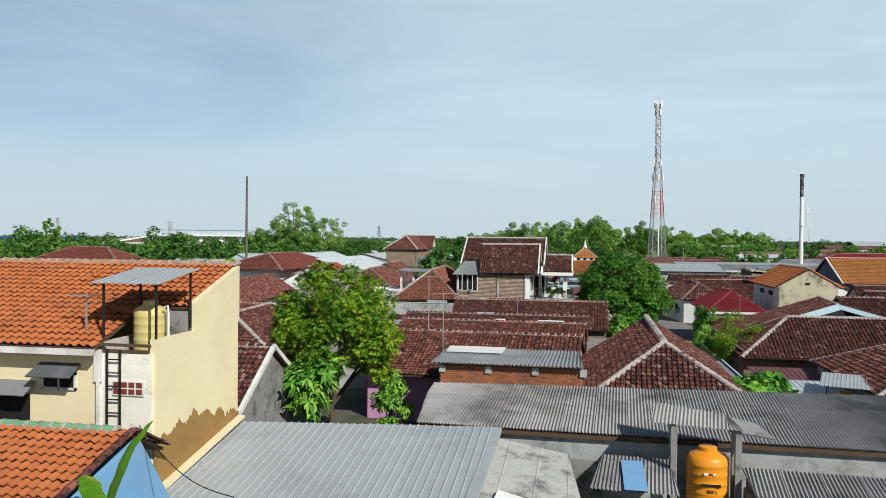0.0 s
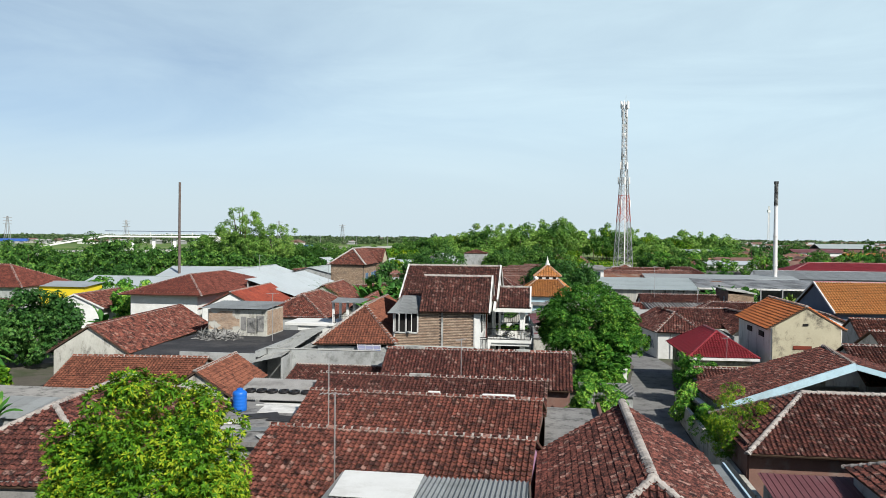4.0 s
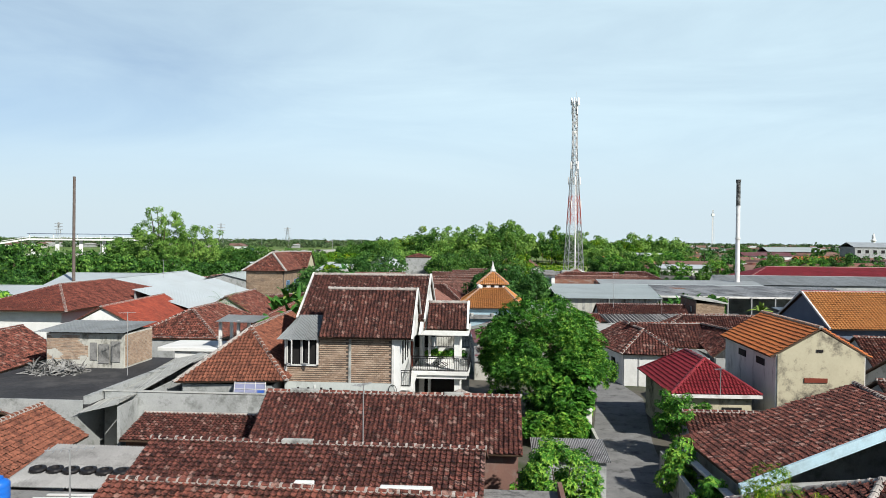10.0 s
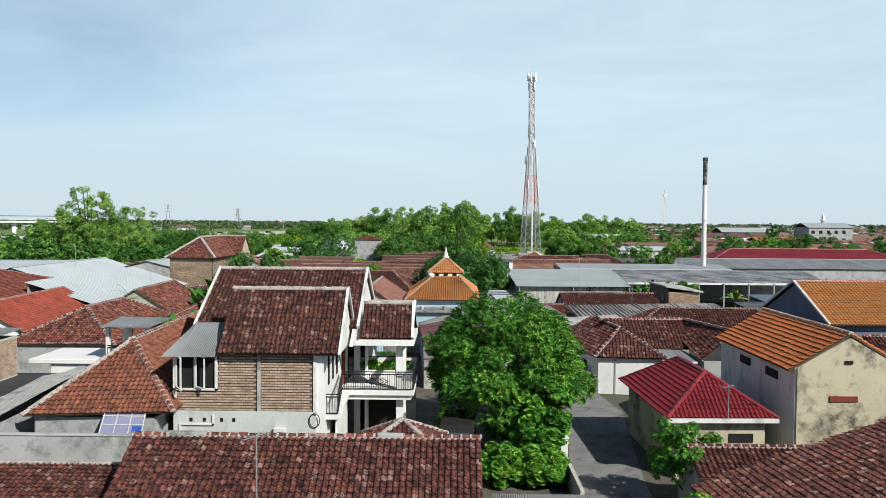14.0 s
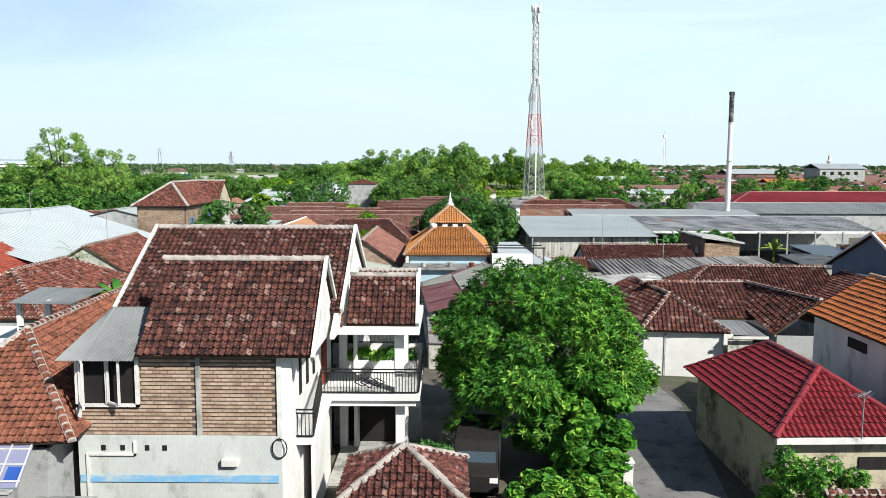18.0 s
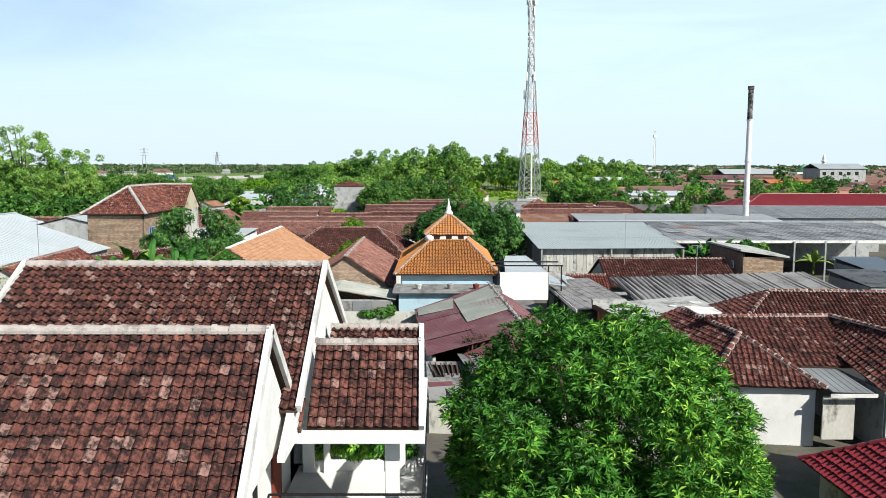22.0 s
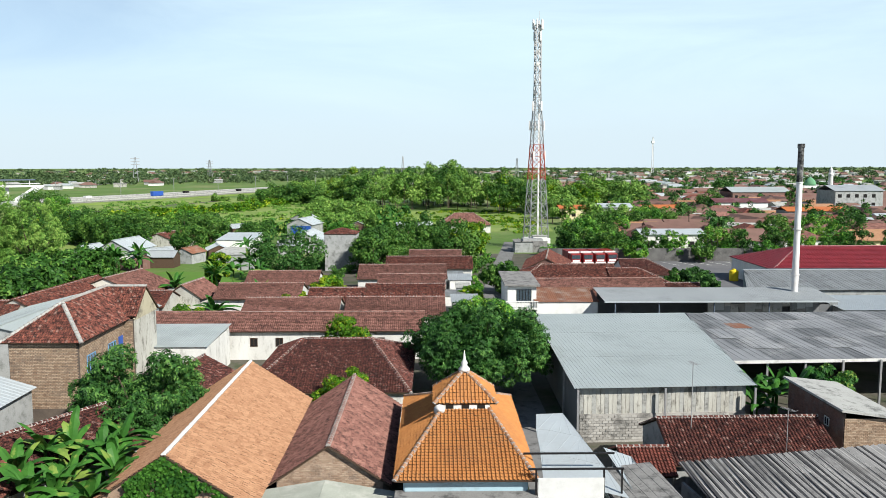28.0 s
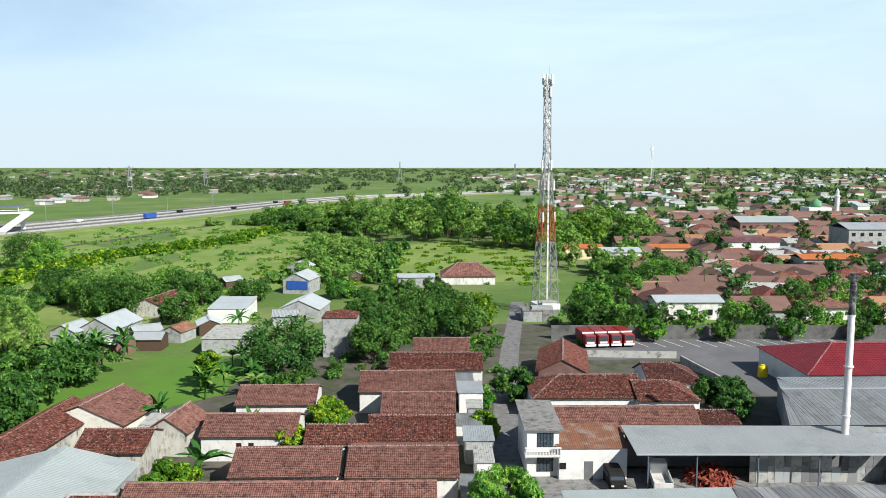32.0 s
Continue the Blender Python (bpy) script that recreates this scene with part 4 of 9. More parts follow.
def mono(name, label, x0, y0, x1, y1, zf, zb, wall, roof, category="shed", kind="wave", over=0.25, z0=0.0, rot=0, group="", base=0.0):
    """A low building under one sheet slope that rises to the back."""
    cx, cy = (x0 + x1) / 2, (y0 + y1) / 2
    t = thing(name, label, category, (cx, cy, base), rot, group)
    X, Y = (x1 - x0) / 2, (y1 - y0) / 2
    sheets(t, [(-X - over, -Y - over, zf), (X + over, -Y - over, zf), (X + over, Y + over, zb), (-X - over, Y + over, zb)], roof, kind=kind, pitch=0.076 if kind == "wave" else 0.25, amp=0.02 if kind == "wave" else 0.025, sheet=(0.95, 1.8) if kind == "wave" else (1.0, 6.0))
    lo = min(zf, zb) - 0.06
    for a, b, z in (((-X, -Y), (X, -Y), zf), ((X, -Y), (X, Y), lo), ((X, Y), (-X, Y), zb), ((-X, Y), (-X, -Y), lo)):
        wall_run(t, a, b, 0, min(z, lo + abs(zb - zf)) - 0.03, wall)
    bm = bmesh.new()
    for k in range(4):
        yy = -Y + 2 * Y * k / 3
        zz = zf + (zb - zf) * k / 3 - 0.07
        beam(bm, (-X, yy, zz), (X, yy, zz), 0.06, 0.08)
    part("purlin", bm, WOOD, t)
    return t

# ---- houses at the start of the flight ----
yel = thing("yellow_house", "cream rendered two-storey house with orange tile roof", "house", (-12.92, 9.57, 0), 0)
wall_run(yel, (0, 0), (0, 4.7), 0, 6.3, CREAM, 0.18, label="cream party wall with bare ochre foot")
bm = bmesh.new()
hexa(bm, [(-0.09, 1.96, 6.3), (0.09, 1.96, 6.3), (0.09, 4.79, 6.3), (-0.09, 4.79, 6.3), (-0.09, 1.96, 7.08), (0.09, 1.96, 7.08), (0.09, 4.79, 8.02), (-0.09, 4.79, 8.02)])
part("gable_wall", bm, CREAM, yel)
rng = random.Random(12)
wob = [3.72]
for k in range(120):
    wob.append(wob[-1] + rng.uniform(-0.07, 0.07) + (3.72 + 0.3 * math.sin(k * 0.035) + 0.1 * math.sin(k * 0.31) - wob[-1]) * 0.25)
prof = [(-0.09, 2.6)] + [(-0.09 + 0.0405 * k, z) for k, z in enumerate(wob)] + [(4.78, 2.6)]
bm = bmesh.new()
a = [bm.verts.new((0.097, y, z)) for y, z in prof]
bm.faces.new(a)
part("bare_plaster", bm, OCHRE, yel, "ragged band of bare ochre plaster")
wall_run(yel, (-1.5, 0), (0, 0), 0, 5.95, FLAKED, 0.18, label="stained white front wall")
wall_run(yel, (-12, 0.02), (-1.5, 0.02), 0, 6.0, CREAM, 0.18)
wall_run(yel, (-12, 4.75), (0, 4.75), 0, 7.8, CREAM, 0.18)
wall_run(yel, (-1.5, 0.1), (-1.5, 2.0), 5.4, 6.2, DIRTY, 0.15)
wall_run(yel, (-1.5, 2.0), (0, 2.0), 5.4, 6.85, CONCRETE, 0.12)
part("terrace_floor", boxes((-1.5, 0, 5.4, 0, 2.0, 5.52)), CONCRETE, yel)
part("plank", boxes((-1.45, -0.12, 6.12, -0.05, 0.02, 6.18), (-1.4, -0.1, 5.95, -0.1, 0.0, 6.03)), WOOD, yel, "weathered timber plank rail")
part("pier", boxes((-1.58, -0.14, 5.2, -1.36, 0.1, 6.02)), FASCIA, yel)
part("downpipe", boxes((-1.5, -0.16, 3.2, -1.42, -0.09, 5.9)), FASCIA, yel)
tiled(yel, [(-12.2, -0.32, 6.08), (-1.45, -0.32, 6.08), (-1.45, 4.8, 8.03), (-12.2, 4.8, 8.03)], TILE_OR, 0.24, 0.30, 6, seed=3)
tiled(yel, [(-1.45, 1.96, 6.95), (-0.06, 1.96, 6.95), (-0.06, 4.8, 8.03), (-1.45, 4.8, 8.03)], TILE_OR, 0.24, 0.30, 6, seed=4)
caps(yel, (-12.2, 4.8, 8.06), (0.05, 4.8, 8.06), TILE_OR3, r=0.1)
part("gutter", boxes((-12.2, -0.5, 5.92, -1.4, -0.33, 6.06)), FASCIA, yel)
for x0, x1, z0 in ((-3.2, -1.95, 5.36), (-4.9, -3.25, 4.86)):
    part("awning", slab([(x0, -0.6, z0), (x1, -0.6, z0), (x1 - 0.05, -0.05, z0 + 0.3), (x0 + 0.05, -0.05, z0 + 0.3)], 0.03), ZINCDARK, yel)
window(yel, -2.6, 4.95, 1.0, 0.45, -0.07, FASCIA, DARK, 1)
part("doorway", boxes((-4.5, -0.1, 2.4, -3.45, -0.06, 4.8)), DARK, yel)
vent = part("vent_block", boxes((-1.05, -0.13, 4.88, -0.18, -0.08, 5.25)), FASCIA, yel)
part("slot", boxes(*[(-1.02 + i * 0.21, -0.14, 4.92 + j * 0.17, -0.86 + i * 0.21, -0.125, 5.05 + j * 0.17) for i in range(4) for j in range(2)]), WOODRED, vent)
ladder = thing("ladder", "black iron ladder fixed to a stained wall", "ladder", (-14.08, 9.38, 0))
for x in (0.0, 0.36):
    bm = bmesh.new()
    beam(bm, (x, 0, 3.9), (x, 0, 6.05), 0.04)
    part("rail", bm, BLACKIRON, ladder)
for k in range(6):
    bm = bmesh.new()
    beam(bm, (0, 0, 4.1 + k * 0.34), (0.36, 0, 4.1 + k * 0.34), 0.03)
    part("rung", bm, BLACKIRON, ladder)
tank(-13.62, 10.6, 5.75, 0.42, 1.28, PLASTICYE, label="pale yellow ribbed water tank on a roof terrace")
cano = thing("canopy", "grey sheet canopy on black posts over a terrace", "canopy", (0, 0, 0), 0)
sheets(cano, [(-14.7, 9.5, 7.7), (-12.75, 9.5, 7.7), (-12.75, 11.7, 8.02), (-14.7, 11.7, 8.02)], ZINC, kind="rib", pitch=0.2, amp=0.018, sheet=(1.0, 2.5))
for x, y, a, b in ((-12.92, 9.7, 6.3, 7.7), (-12.92, 11.45, 6.4, 7.97), (-14.4, 9.7, 5.5, 7.7), (-14.4, 11.4, 5.5, 7.97)):
    bm = bmesh.new()
    beam(bm, (x, y, a), (x, y, b), 0.05)
    part("post", bm, BLACKIRON, cano)
bm = bmesh.new()
tube(bm, [(-13.1, 10.4, 7.05), (-13.0, 10.4, 7.1), (-12.98, 10.4, 6.9), (-12.98, 10.4, 6.2)], [0.03] * 4, 8)
tagged(part("water_pipe", bm, WHITE), "bent white plastic pipe beside a tank", "pipe")
antenna(-15.1, 10.0, 5.9, 1.5, 0)

blueh = thing("blue_house", "low house with orange tile roof and sky blue end wall", "house", (-12.6, 4.6, 0), 0)
wall_run(blueh, (0.2, -3.2), (0.2, 4.8), 0, 2.3, BLUEWALL, 0.16)
gable_wall(blueh, 0.2, -3.2, 4.8, 3.4, 2.3, 2.35, 4.22, BLUEWALL)
tiled(blueh, [(-9, -3.2, 2.4), (0.05, -3.2, 2.4), (0.05, 3.4, 4.35), (-9, 3.4, 4.35)], TILE_OR, 0.24, 0.30, 6, seed=5)
tiled(blueh, [(0.05, 4.85, 3.62), (-9, 4.85, 3.62), (-9, 3.4, 4.35), (0.05, 3.4, 4.35)], TILE, 0.24, 0.30, 4, seed=6)
caps(blueh, (-9, 3.4, 4.37), (-0.3, 3.4, 4.37), GREENPAINT)
caps(blueh, (0.1, -3.2, 2.44), (0.1, 3.4, 4.39), TILE, r=0.10, mortar=False, name="verge_tiles")
caps(blueh, (0.18, 3.4, 4.37), (0.18, 4.85, 3.66), TILE, r=0.09, mortar=False, name="verge_tiles")
wall_run(blueh, (-9, 3.45), (0.2, 3.45), 0, 4.1, BLUEWALL, 0.16)

zincA = thing("metal_roof_hall", "wide low hall under ribbed grey sheet roof", "hall", (0, 0, 0), 0)
sheets(zincA, [(-12.75, 4.0, 1.5), (-5.1, 4.0, 1.5), (-4.8, 15.0, 3.08), (-12.75, 14.35, 3.26)], ZINC, kind="rib", pitch=0.25, amp=0.03, sheet=(1.0, 6.0), seed=4)
wall_run(zincA, (-12.6, 14.2), (-5.0, 14.8), 0, 2.95, CONCRETE)
wall_run(zincA, (-5.0, 4.0), (-5.0, 14.8), 0, 1.4, CONCRETE)
bm = bmesh.new()
beam(bm, (-12.72, 4.0, 1.56), (-12.72, 14.3, 3.32), 0.26, 0.07)
part("flashing", bm, CREAM, zincA)
bm = bmesh.new()
beam(bm, (-5.05, 4, 1.6), (-4.75, 15.0, 3.16), 0.3, 0.12)
part("ridge_flashing", bm, ZINC, zincA)
creamroof = thing("sheet_lean_to", "dirty cream metal lean-to roof with a patched panel", "shed", (0, 0, 0), 0)
sheets(creamroof, [(-4.85, 5, 1.55), (-1.2, 5, 1.2), (-2.6, 14.6, 2.5), (-4.75, 15.0, 3.0)], CONCPALE, kind="rib", pitch=0.9, amp=0.012, sheet=(0.9, 6.0), seed=6)
part("patch_panel", slab([(-4.4, 10.4, 2.42), (-2.2, 9.9, 2.06), (-2.2, 10.8, 2.16), (-4.3, 11.3, 2.52)], 0.02), WHITE, creamroof)
wall_run(creamroof, (-4.7, 15.2), (-1.4, 14.8), 0, 2.4, CONCRETE)

corr = thing("long_shed", "long shed under grey corrugated asbestos sheets", "shed", (0, 0, 0), 0)
sheets(corr, [(-7.4, 15.7, 3.05), (9.5, 14.9, 3.1), (10.5, 20.5, 3.6), (-7.7, 20.2, 3.6)], ASBESTOS, pitch=0.105, amp=0.026, sheet=(1.0, 1.9), seed=8)
wall_run(corr, (-7.2, 16.0), (9.2, 15.2), 0, 2.95, PLASTER)
wall_run(corr, (-7.5, 19.9), (10.2, 20.2), 0, 3.45, PLASTER)
wall_run(corr, (-7.4, 16.2), (-7.6, 19.7), 0, 2.95, PLASTER)
bm = bmesh.new()
beam(bm, (-7.4, 15.8, 2.93), (9.5, 15.0, 2.98), 0.05, 0.16)
part("fascia", bm, WOOD, corr)
corr2 = thing("long_shed", "low shed under old corrugated sheets with one blue panel", "shed", (0, 0, 0), 0)
sheets(corr2, [(-2.0, 12.4, 2.35), (0.3, 12.2, 2.35), (0.3, 14.7, 2.6), (-1.6, 14.9, 2.6)], ASBESTOS, pitch=0.105, amp=0.026, sheet=(1.0, 1.9), seed=9)
sheets(corr2, [(2.2, 8.5, 2.05), (10.5, 7.6, 2.0), (10.5, 13.9, 2.55), (2.2, 14.4, 2.58)], ASBESTOS, pitch=0.105, amp=0.026, sheet=(1.0, 1.9), seed=10)
wall_run(corr2, (2.3, 8.7), (2.3, 14.2), 0, 2.1, PLASTER)
part("blue_panel", slab([(-1.1, 12.2, 2.45), (-0.5, 12.2, 2.45), (-0.5, 14.3, 2.64), (-1.1, 14.3, 2.64)], 0.01), BLUEWALL, corr2)
wall_run(corr2, (2.3, 14.2), (10.2, 13.6), 0, 2.4, PLASTER)
wall_run(corr2, (-1.6, 14.6), (0.2, 14.5), 0, 2.4, PLASTER)

stand = thing("tank_stand", "concrete post stand under a patched sheet roof", "stand", (1.2, 14.4, 0), -4)
for sx, sy in ((-1, -1), (1, -1), (1, 1), (-1, 1)):
    part("post", bevelled(boxes((sx * 0.85 - 0.09, sy * 0.45 - 0.09, 0, sx * 0.85 + 0.09, sy * 0.45 + 0.09, 3.75)), 0.012), CONCRETE, stand)
part("platform", boxes((-0.95, -0.7, 1.35, 0.95, 0.7, 1.47)), CONCRETE, stand)
sheets(stand, [(-1.45, -0.45, 3.8), (1.0, -0.65, 3.76), (0.62, 0.35, 4.0), (-1.62, 1.0, 4.08)], ASBPALE, pitch=0.105, amp=0.02, sheet=(0.9, 1.0), name="roof_panel", seed=3)
part("roof_panel", slab([(0.6, -0.5, 3.74), (1.75, -0.72, 3.64), (1.4, 0.1, 3.84), (0.6, 0.4, 3.94)], 0.04), ASBESTOS, stand, "dark broken sheet")
tk = tank(1.28, 14.3, 1.47, 0.57, 1.5, PLASTICOR, label="orange ribbed water tank with black lettering")


def lettering(body, parent, at, size, material, rx=90, rz=0, name="lettering", label="", depth=0.004):
    cu = bpy.data.curves.new(name, "FONT")
    cu.body, cu.size, cu.align_x, cu.extrude = body, size, "CENTER", depth
    ob = new(name, cu)
    dg = bpy.context.evaluated_depsgraph_get()
    me = bpy.data.meshes.new_from_object(ob.evaluated_get(dg))
    bpy.data.objects.remove(ob)
    me.materials.clear()
    me.materials.append(material)
    o = new(name, me)
    o.parent = parent
    o.matrix_basis = pose(*at, rx, 0, rz)
    return tagged(o, label)


lettering("800 L", tk, (0.05, -0.579, 0.54), 0.13, BLACKIRON)
part("label_bar", boxes((-0.25, -0.59, 0.72, 0.27, -0.54, 0.785)), BLACKIRON, tk, "dark unreadable line of lettering")
for xx, ww, m in ((-0.13, 0.06, WHITE), (0.0, 0.035, TRUCKRED), (0.09, 0.035, WHITE)):
    part("badge", bevelled(boxes((xx - ww, -0.592, 1.03, xx + ww, -0.55, 1.085)), 0.005), m, tk, "small square badge")
tank(8.9, 27.3, 1.4, 0.57, 1.0, PLASTICOR, label="orange water tank under a small canopy")
tagged(part("tank_plinth", boxes((8.2, 26.6, 0, 9.6, 28.0, 1.4)), CONCRETE), "grey concrete block under a water tank", "plinth")
canopy(9.9, 27.5, 0.5, 3.8, 2.6, 2.4, -18, ZINC, "grey sheet canopy on posts over a tank", 0.1)

boxh = thing("brick_loft", "orange brick loft under pale corrugated sheets", "shed", (0, 0, 0), 0)
sheets(boxh, [(-7.9, 20.6, 4.2), (-2.15, 20.6, 4.2), (-2.4, 27.3, 3.85), (-8.4, 27.3, 3.85)], ZINCOLD, pitch=0.15, amp=0.035, sheet=(0.9, 3.7), seed=11)
wall_run(boxh, (-7.6, 21.0), (-2.2, 21.0), 0, 4.1, JOINT, 0.14)
wall_run(boxh, (-2.2, 21.0), (-2.4, 27.2), 0, 3.8, JOINT, 0.14)
wall_run(boxh, (-7.6, 21.0), (-8.3, 27.2), 0, 3.8, JOINT, 0.14)
for i in range(4):
    part("pier", boxes((-7.65 + i * 1.78, 20.84, 3.82, -7.4 + i * 1.78, 20.9, 4.1)), PLASTER, boxh)
part("pale_sheet", slab([(-8.0, 24.4, 4.09), (-5.6, 24.4, 4.09), (-5.7, 27.3, 3.94), (-8.3, 27.3, 3.94)], 0.01), WHITE, boxh)


def brick_face(parent, p, q, z0, z1, material, bw=0.22, bh=0.075, gap=0.016, proud=0.02, singles=0, seed=1, skip=None, vgap=None):
    """Bricks one by one on the outer face of a wall from p to q (the face is on the right of the way)."""
    p, q = np.array((*p, 0.0)), np.array((*q, 0.0))
    L = np.linalg.norm(q - p)
    d = (q - p) / L
    nrm = np.array((d[1], -d[0], 0))
    rng = np.random.RandomState(seed)
    rows, n = int((z1 - z0) / bh), int(L / bw)
    cells = []
    for r in range(rows):
        for c in range(n + 1):
            a = (c - (0.5 if r % 2 else 0)) * bw
            vg = gap if vgap is None else vgap
            u0, u1 = max(a + vg / 2, 0), min(a + bw - vg / 2, L)
            if u1 - u0 > 0.04 and not (skip and skip((u0 + u1) / 2, z0 + (r + 0.5) * bh)):
                cells.append((u0, u1, z0 + r * bh + gap / 2, z0 + (r + 1) * bh - gap / 2))
    order = rng.permutation(len(cells))
    vs, fs = [], []
    bx = np.array([(0, 1, 0), (1, 1, 0), (1, 0, 0), (0, 0, 0), (0, 1, 1), (1, 1, 1), (1, 0, 1), (0, 0, 1)], float)
    full = bpy.data.meshes.new("brick")
    for k, idx in enumerate(sorted(order, key=lambda i: -cells[i][2]) if singles else order):
        u0, u1, a, b = cells[idx]
        o = proud + rng.normal(0, 0.004)
        pts = [p + d * (u0 + (u1 - u0) * x) + nrm * (o * (1 - y) - 0.01) + np.array((0, 0, a + (b - a) * z)) for x, y, z in bx]
        if k < singles:
            me = bpy.data.meshes.new("brick")
            me.from_pydata([tuple(v) for v in pts], [], [f[::-1] for f in BOXF])
            me.materials.append(material)
            ob = new("brick", me)
            ob.parent = parent
        else:
            base = len(vs)
            vs += pts
            fs += [tuple(base + i for i in f[::-1]) for f in BOXF]
    bpy.data.meshes.remove(full)
    if vs:
        mesh("bricks", vs, fs, material, parent, kind="stuff")


brick_face(boxh, (-7.6, 20.93), (-2.2, 20.93), 3.0, 4.08, BRICKRED, singles=120)

# dark roofed houses behind
house("tiled_house", "small house with dark weathered clay tile roof", -16.7, 18.4, 0, 6.2, 5.4, 2.9, 4.9, "gg", TILE, CONCRETE, prof=4, rake=FASCIA)
house("tiled_house", "hip roofed house with dark brown clay tiles", -21.3, 34.3, 95, 13.4, 6.8, 2.7, 4.75, "hh", TILE, CONCRETE, hip=3.7, cap=MORTAR)
house("tiled_house", "low house under dull red tiles", -29.5, 30.0, 0, 7.0, 7.0, 2.4, 3.9, "gg", TILE2, PLASTER)
house("tiled_house", "low pink walled house under worn red-brown tiles", -7.5, 32.3, -3, 10.0, 7.6, 2.35, 3.95, "gg", TILE2, PINK, over=0.8, cap=TILE2)
house("tiled_house", "long low house with worn red tile roof and patched ridge", -7.9, 40.6, -3, 11.2, 6.0, 2.4, 3.7, "gg", TILE2, BRICKDARK)
house("tiled_house", "long low house with mossy dark tile roof", -8.3, 46.1, -1, 12.4, 5.4, 2.4, 3.6, "gg", TILE, BRICKDARK)
rb = house("tiled_house", "long house with weathered clay tile roof and mortared ridge", -6.4, 53.6, 0, 11.6, 5.6, 2.2, 4.05, "gg", TILE, BRICKDARK, prof=6, singles=300, near=(-4, 50.5, 3.2), cap=TILE2)
hs = thing("tiled_house", "house with steep dark tile roof and thick mortar ridge", "house", (1.2, 0, 0), 0, "houses of the quarter")
tiled(hs, [(-3.4, 35.7, 2.5), (-3.4, 23.0, 2.5), (0, 26.0, 4.55), (0, 35.7, 4.7)], TILE, 0.21, 0.25, 4, seed=21)
tiled(hs, [(3.2, 22.6, 2.7), (3.2, 35.7, 2.7), (0, 35.7, 4.7), (0, 26.0, 4.55)], TILE, 0.21, 0.25, 4, seed=22)
tiled(hs, [(-3.4, 23.0, 2.5), (3.2, 22.6, 2.7), (0, 26.0, 4.55), (0, 26.0, 4.55)], TILE, 0.21, 0.25, 4, seed=23)
caps(hs, (0, 35.7, 4.7), (0, 26.0, 4.55), MORTAR, r=0.15)
caps(hs, (0, 26.0, 4.55), (-3.4, 23.0, 2.5), MORTAR, r=0.12, name="hip_ridge")
caps(hs, (0, 26.0, 4.55), (3.2, 22.6, 2.7), MORTAR, r=0.12, name="hip_ridge")
for a, b in (((-3.0, 23.6), (-3.0, 35.4)), ((2.9, 23.6), (2.9, 35.4)), ((-3.0, 23.6), (2.9, 23.6))):
    wall_run(hs, a, b, 0, 2.6, BRICKDARK)
gw = gable_wall(hs, 0, -3.0, 2.9, 0, 0, 2.6, 4.55, BRICKDARK)
gw.matrix_basis = pose(0, 35.4, 0, 0, 0, 90)
part("gutter", boxes((3.15, 22.6, 2.42, 3.85, 35.0, 2.52)), ZINCOLD, hs, "flat grey sheet gutter")
part("gutter_edge", boxes((3.85, 22.6, 2.3, 3.93, 35.0, 2.62)), PALEBLUE, hs)

# houses on the other side of the lane
house("tiled_house", "broad house with dark worn tiles and pale mortared hip", 13.0, 40.6, 0, 12.6, 6.0, 2.5, 4.45, "hg", TILE, BRICKDARK, over=0.8, hip=3.3, cap=MORTAR)
house("tiled_house", "dark hip roofed house with mortared hips", 15.0, 30.0, 0, 10.5, 8.4, 2.7, 5.0, "hg", TILE, PLASTER, hip=5.0, cap=MORTAR)
cy = thing("tiled_house", "house with dark tile roof and pale blue verge board", "house", (0, 0, 0), 0, "houses of the quarter")
tiled(cy, [(7.2, 54.4, 2.15), (7.45, 46.0, 2.5), (14.9, 48.6, 4.6), (15.6, 55.6, 4.65)], TILE, 0.21, 0.25, 4, seed=31)
tiled(cy, [(20.5, 49.2, 3.0), (20.8, 55.6, 3.0), (15.6, 55.6, 4.65), (14.9, 48.6, 4.6)], TILE, 0.21, 0.25, 2, seed=32)
caps(cy, (14.9, 48.6, 4.62), (15.6, 55.6, 4.67), TILE)
bm = bmesh.new()
beam(bm, (7.15, 45.4, 2.05), (7.0, 54.4, 1.75), 0.3, 0.1)
part("gutter", bm, FASCIA, cy, "pale lane-side gutter")
bm = bmesh.new()
beam(bm, (7.35, 45.92, 2.42), (14.95, 48.5, 4.5), 0.12, 0.42)
part("verge_board", bm, PALEBLUE, cy)
bm = bmesh.new()
beam(bm, (14.95, 48.5, 4.5), (20.6, 49.1, 2.95), 0.12, 0.3)
part("verge_board", bm, PALEBLUE, cy)
for a, b in (((8.0, 46.8), (7.9, 53.8)), ((20.0, 49.8), (20.2, 55.0)), ((7.9, 53.8), (20.2, 55.0)), ((8.0, 46.8), (20.0, 49.8))):
    wall_run(cy, a, b, 0, 2.3, PLASTER)

house("small_hut", "low lean-to with dark tile roof beside the lane", 10.4, 57.4, 0, 4.6, 2.6, 2.0, 2.75, "gg", TILE, PLASTER, over=0.3, side=0.15)
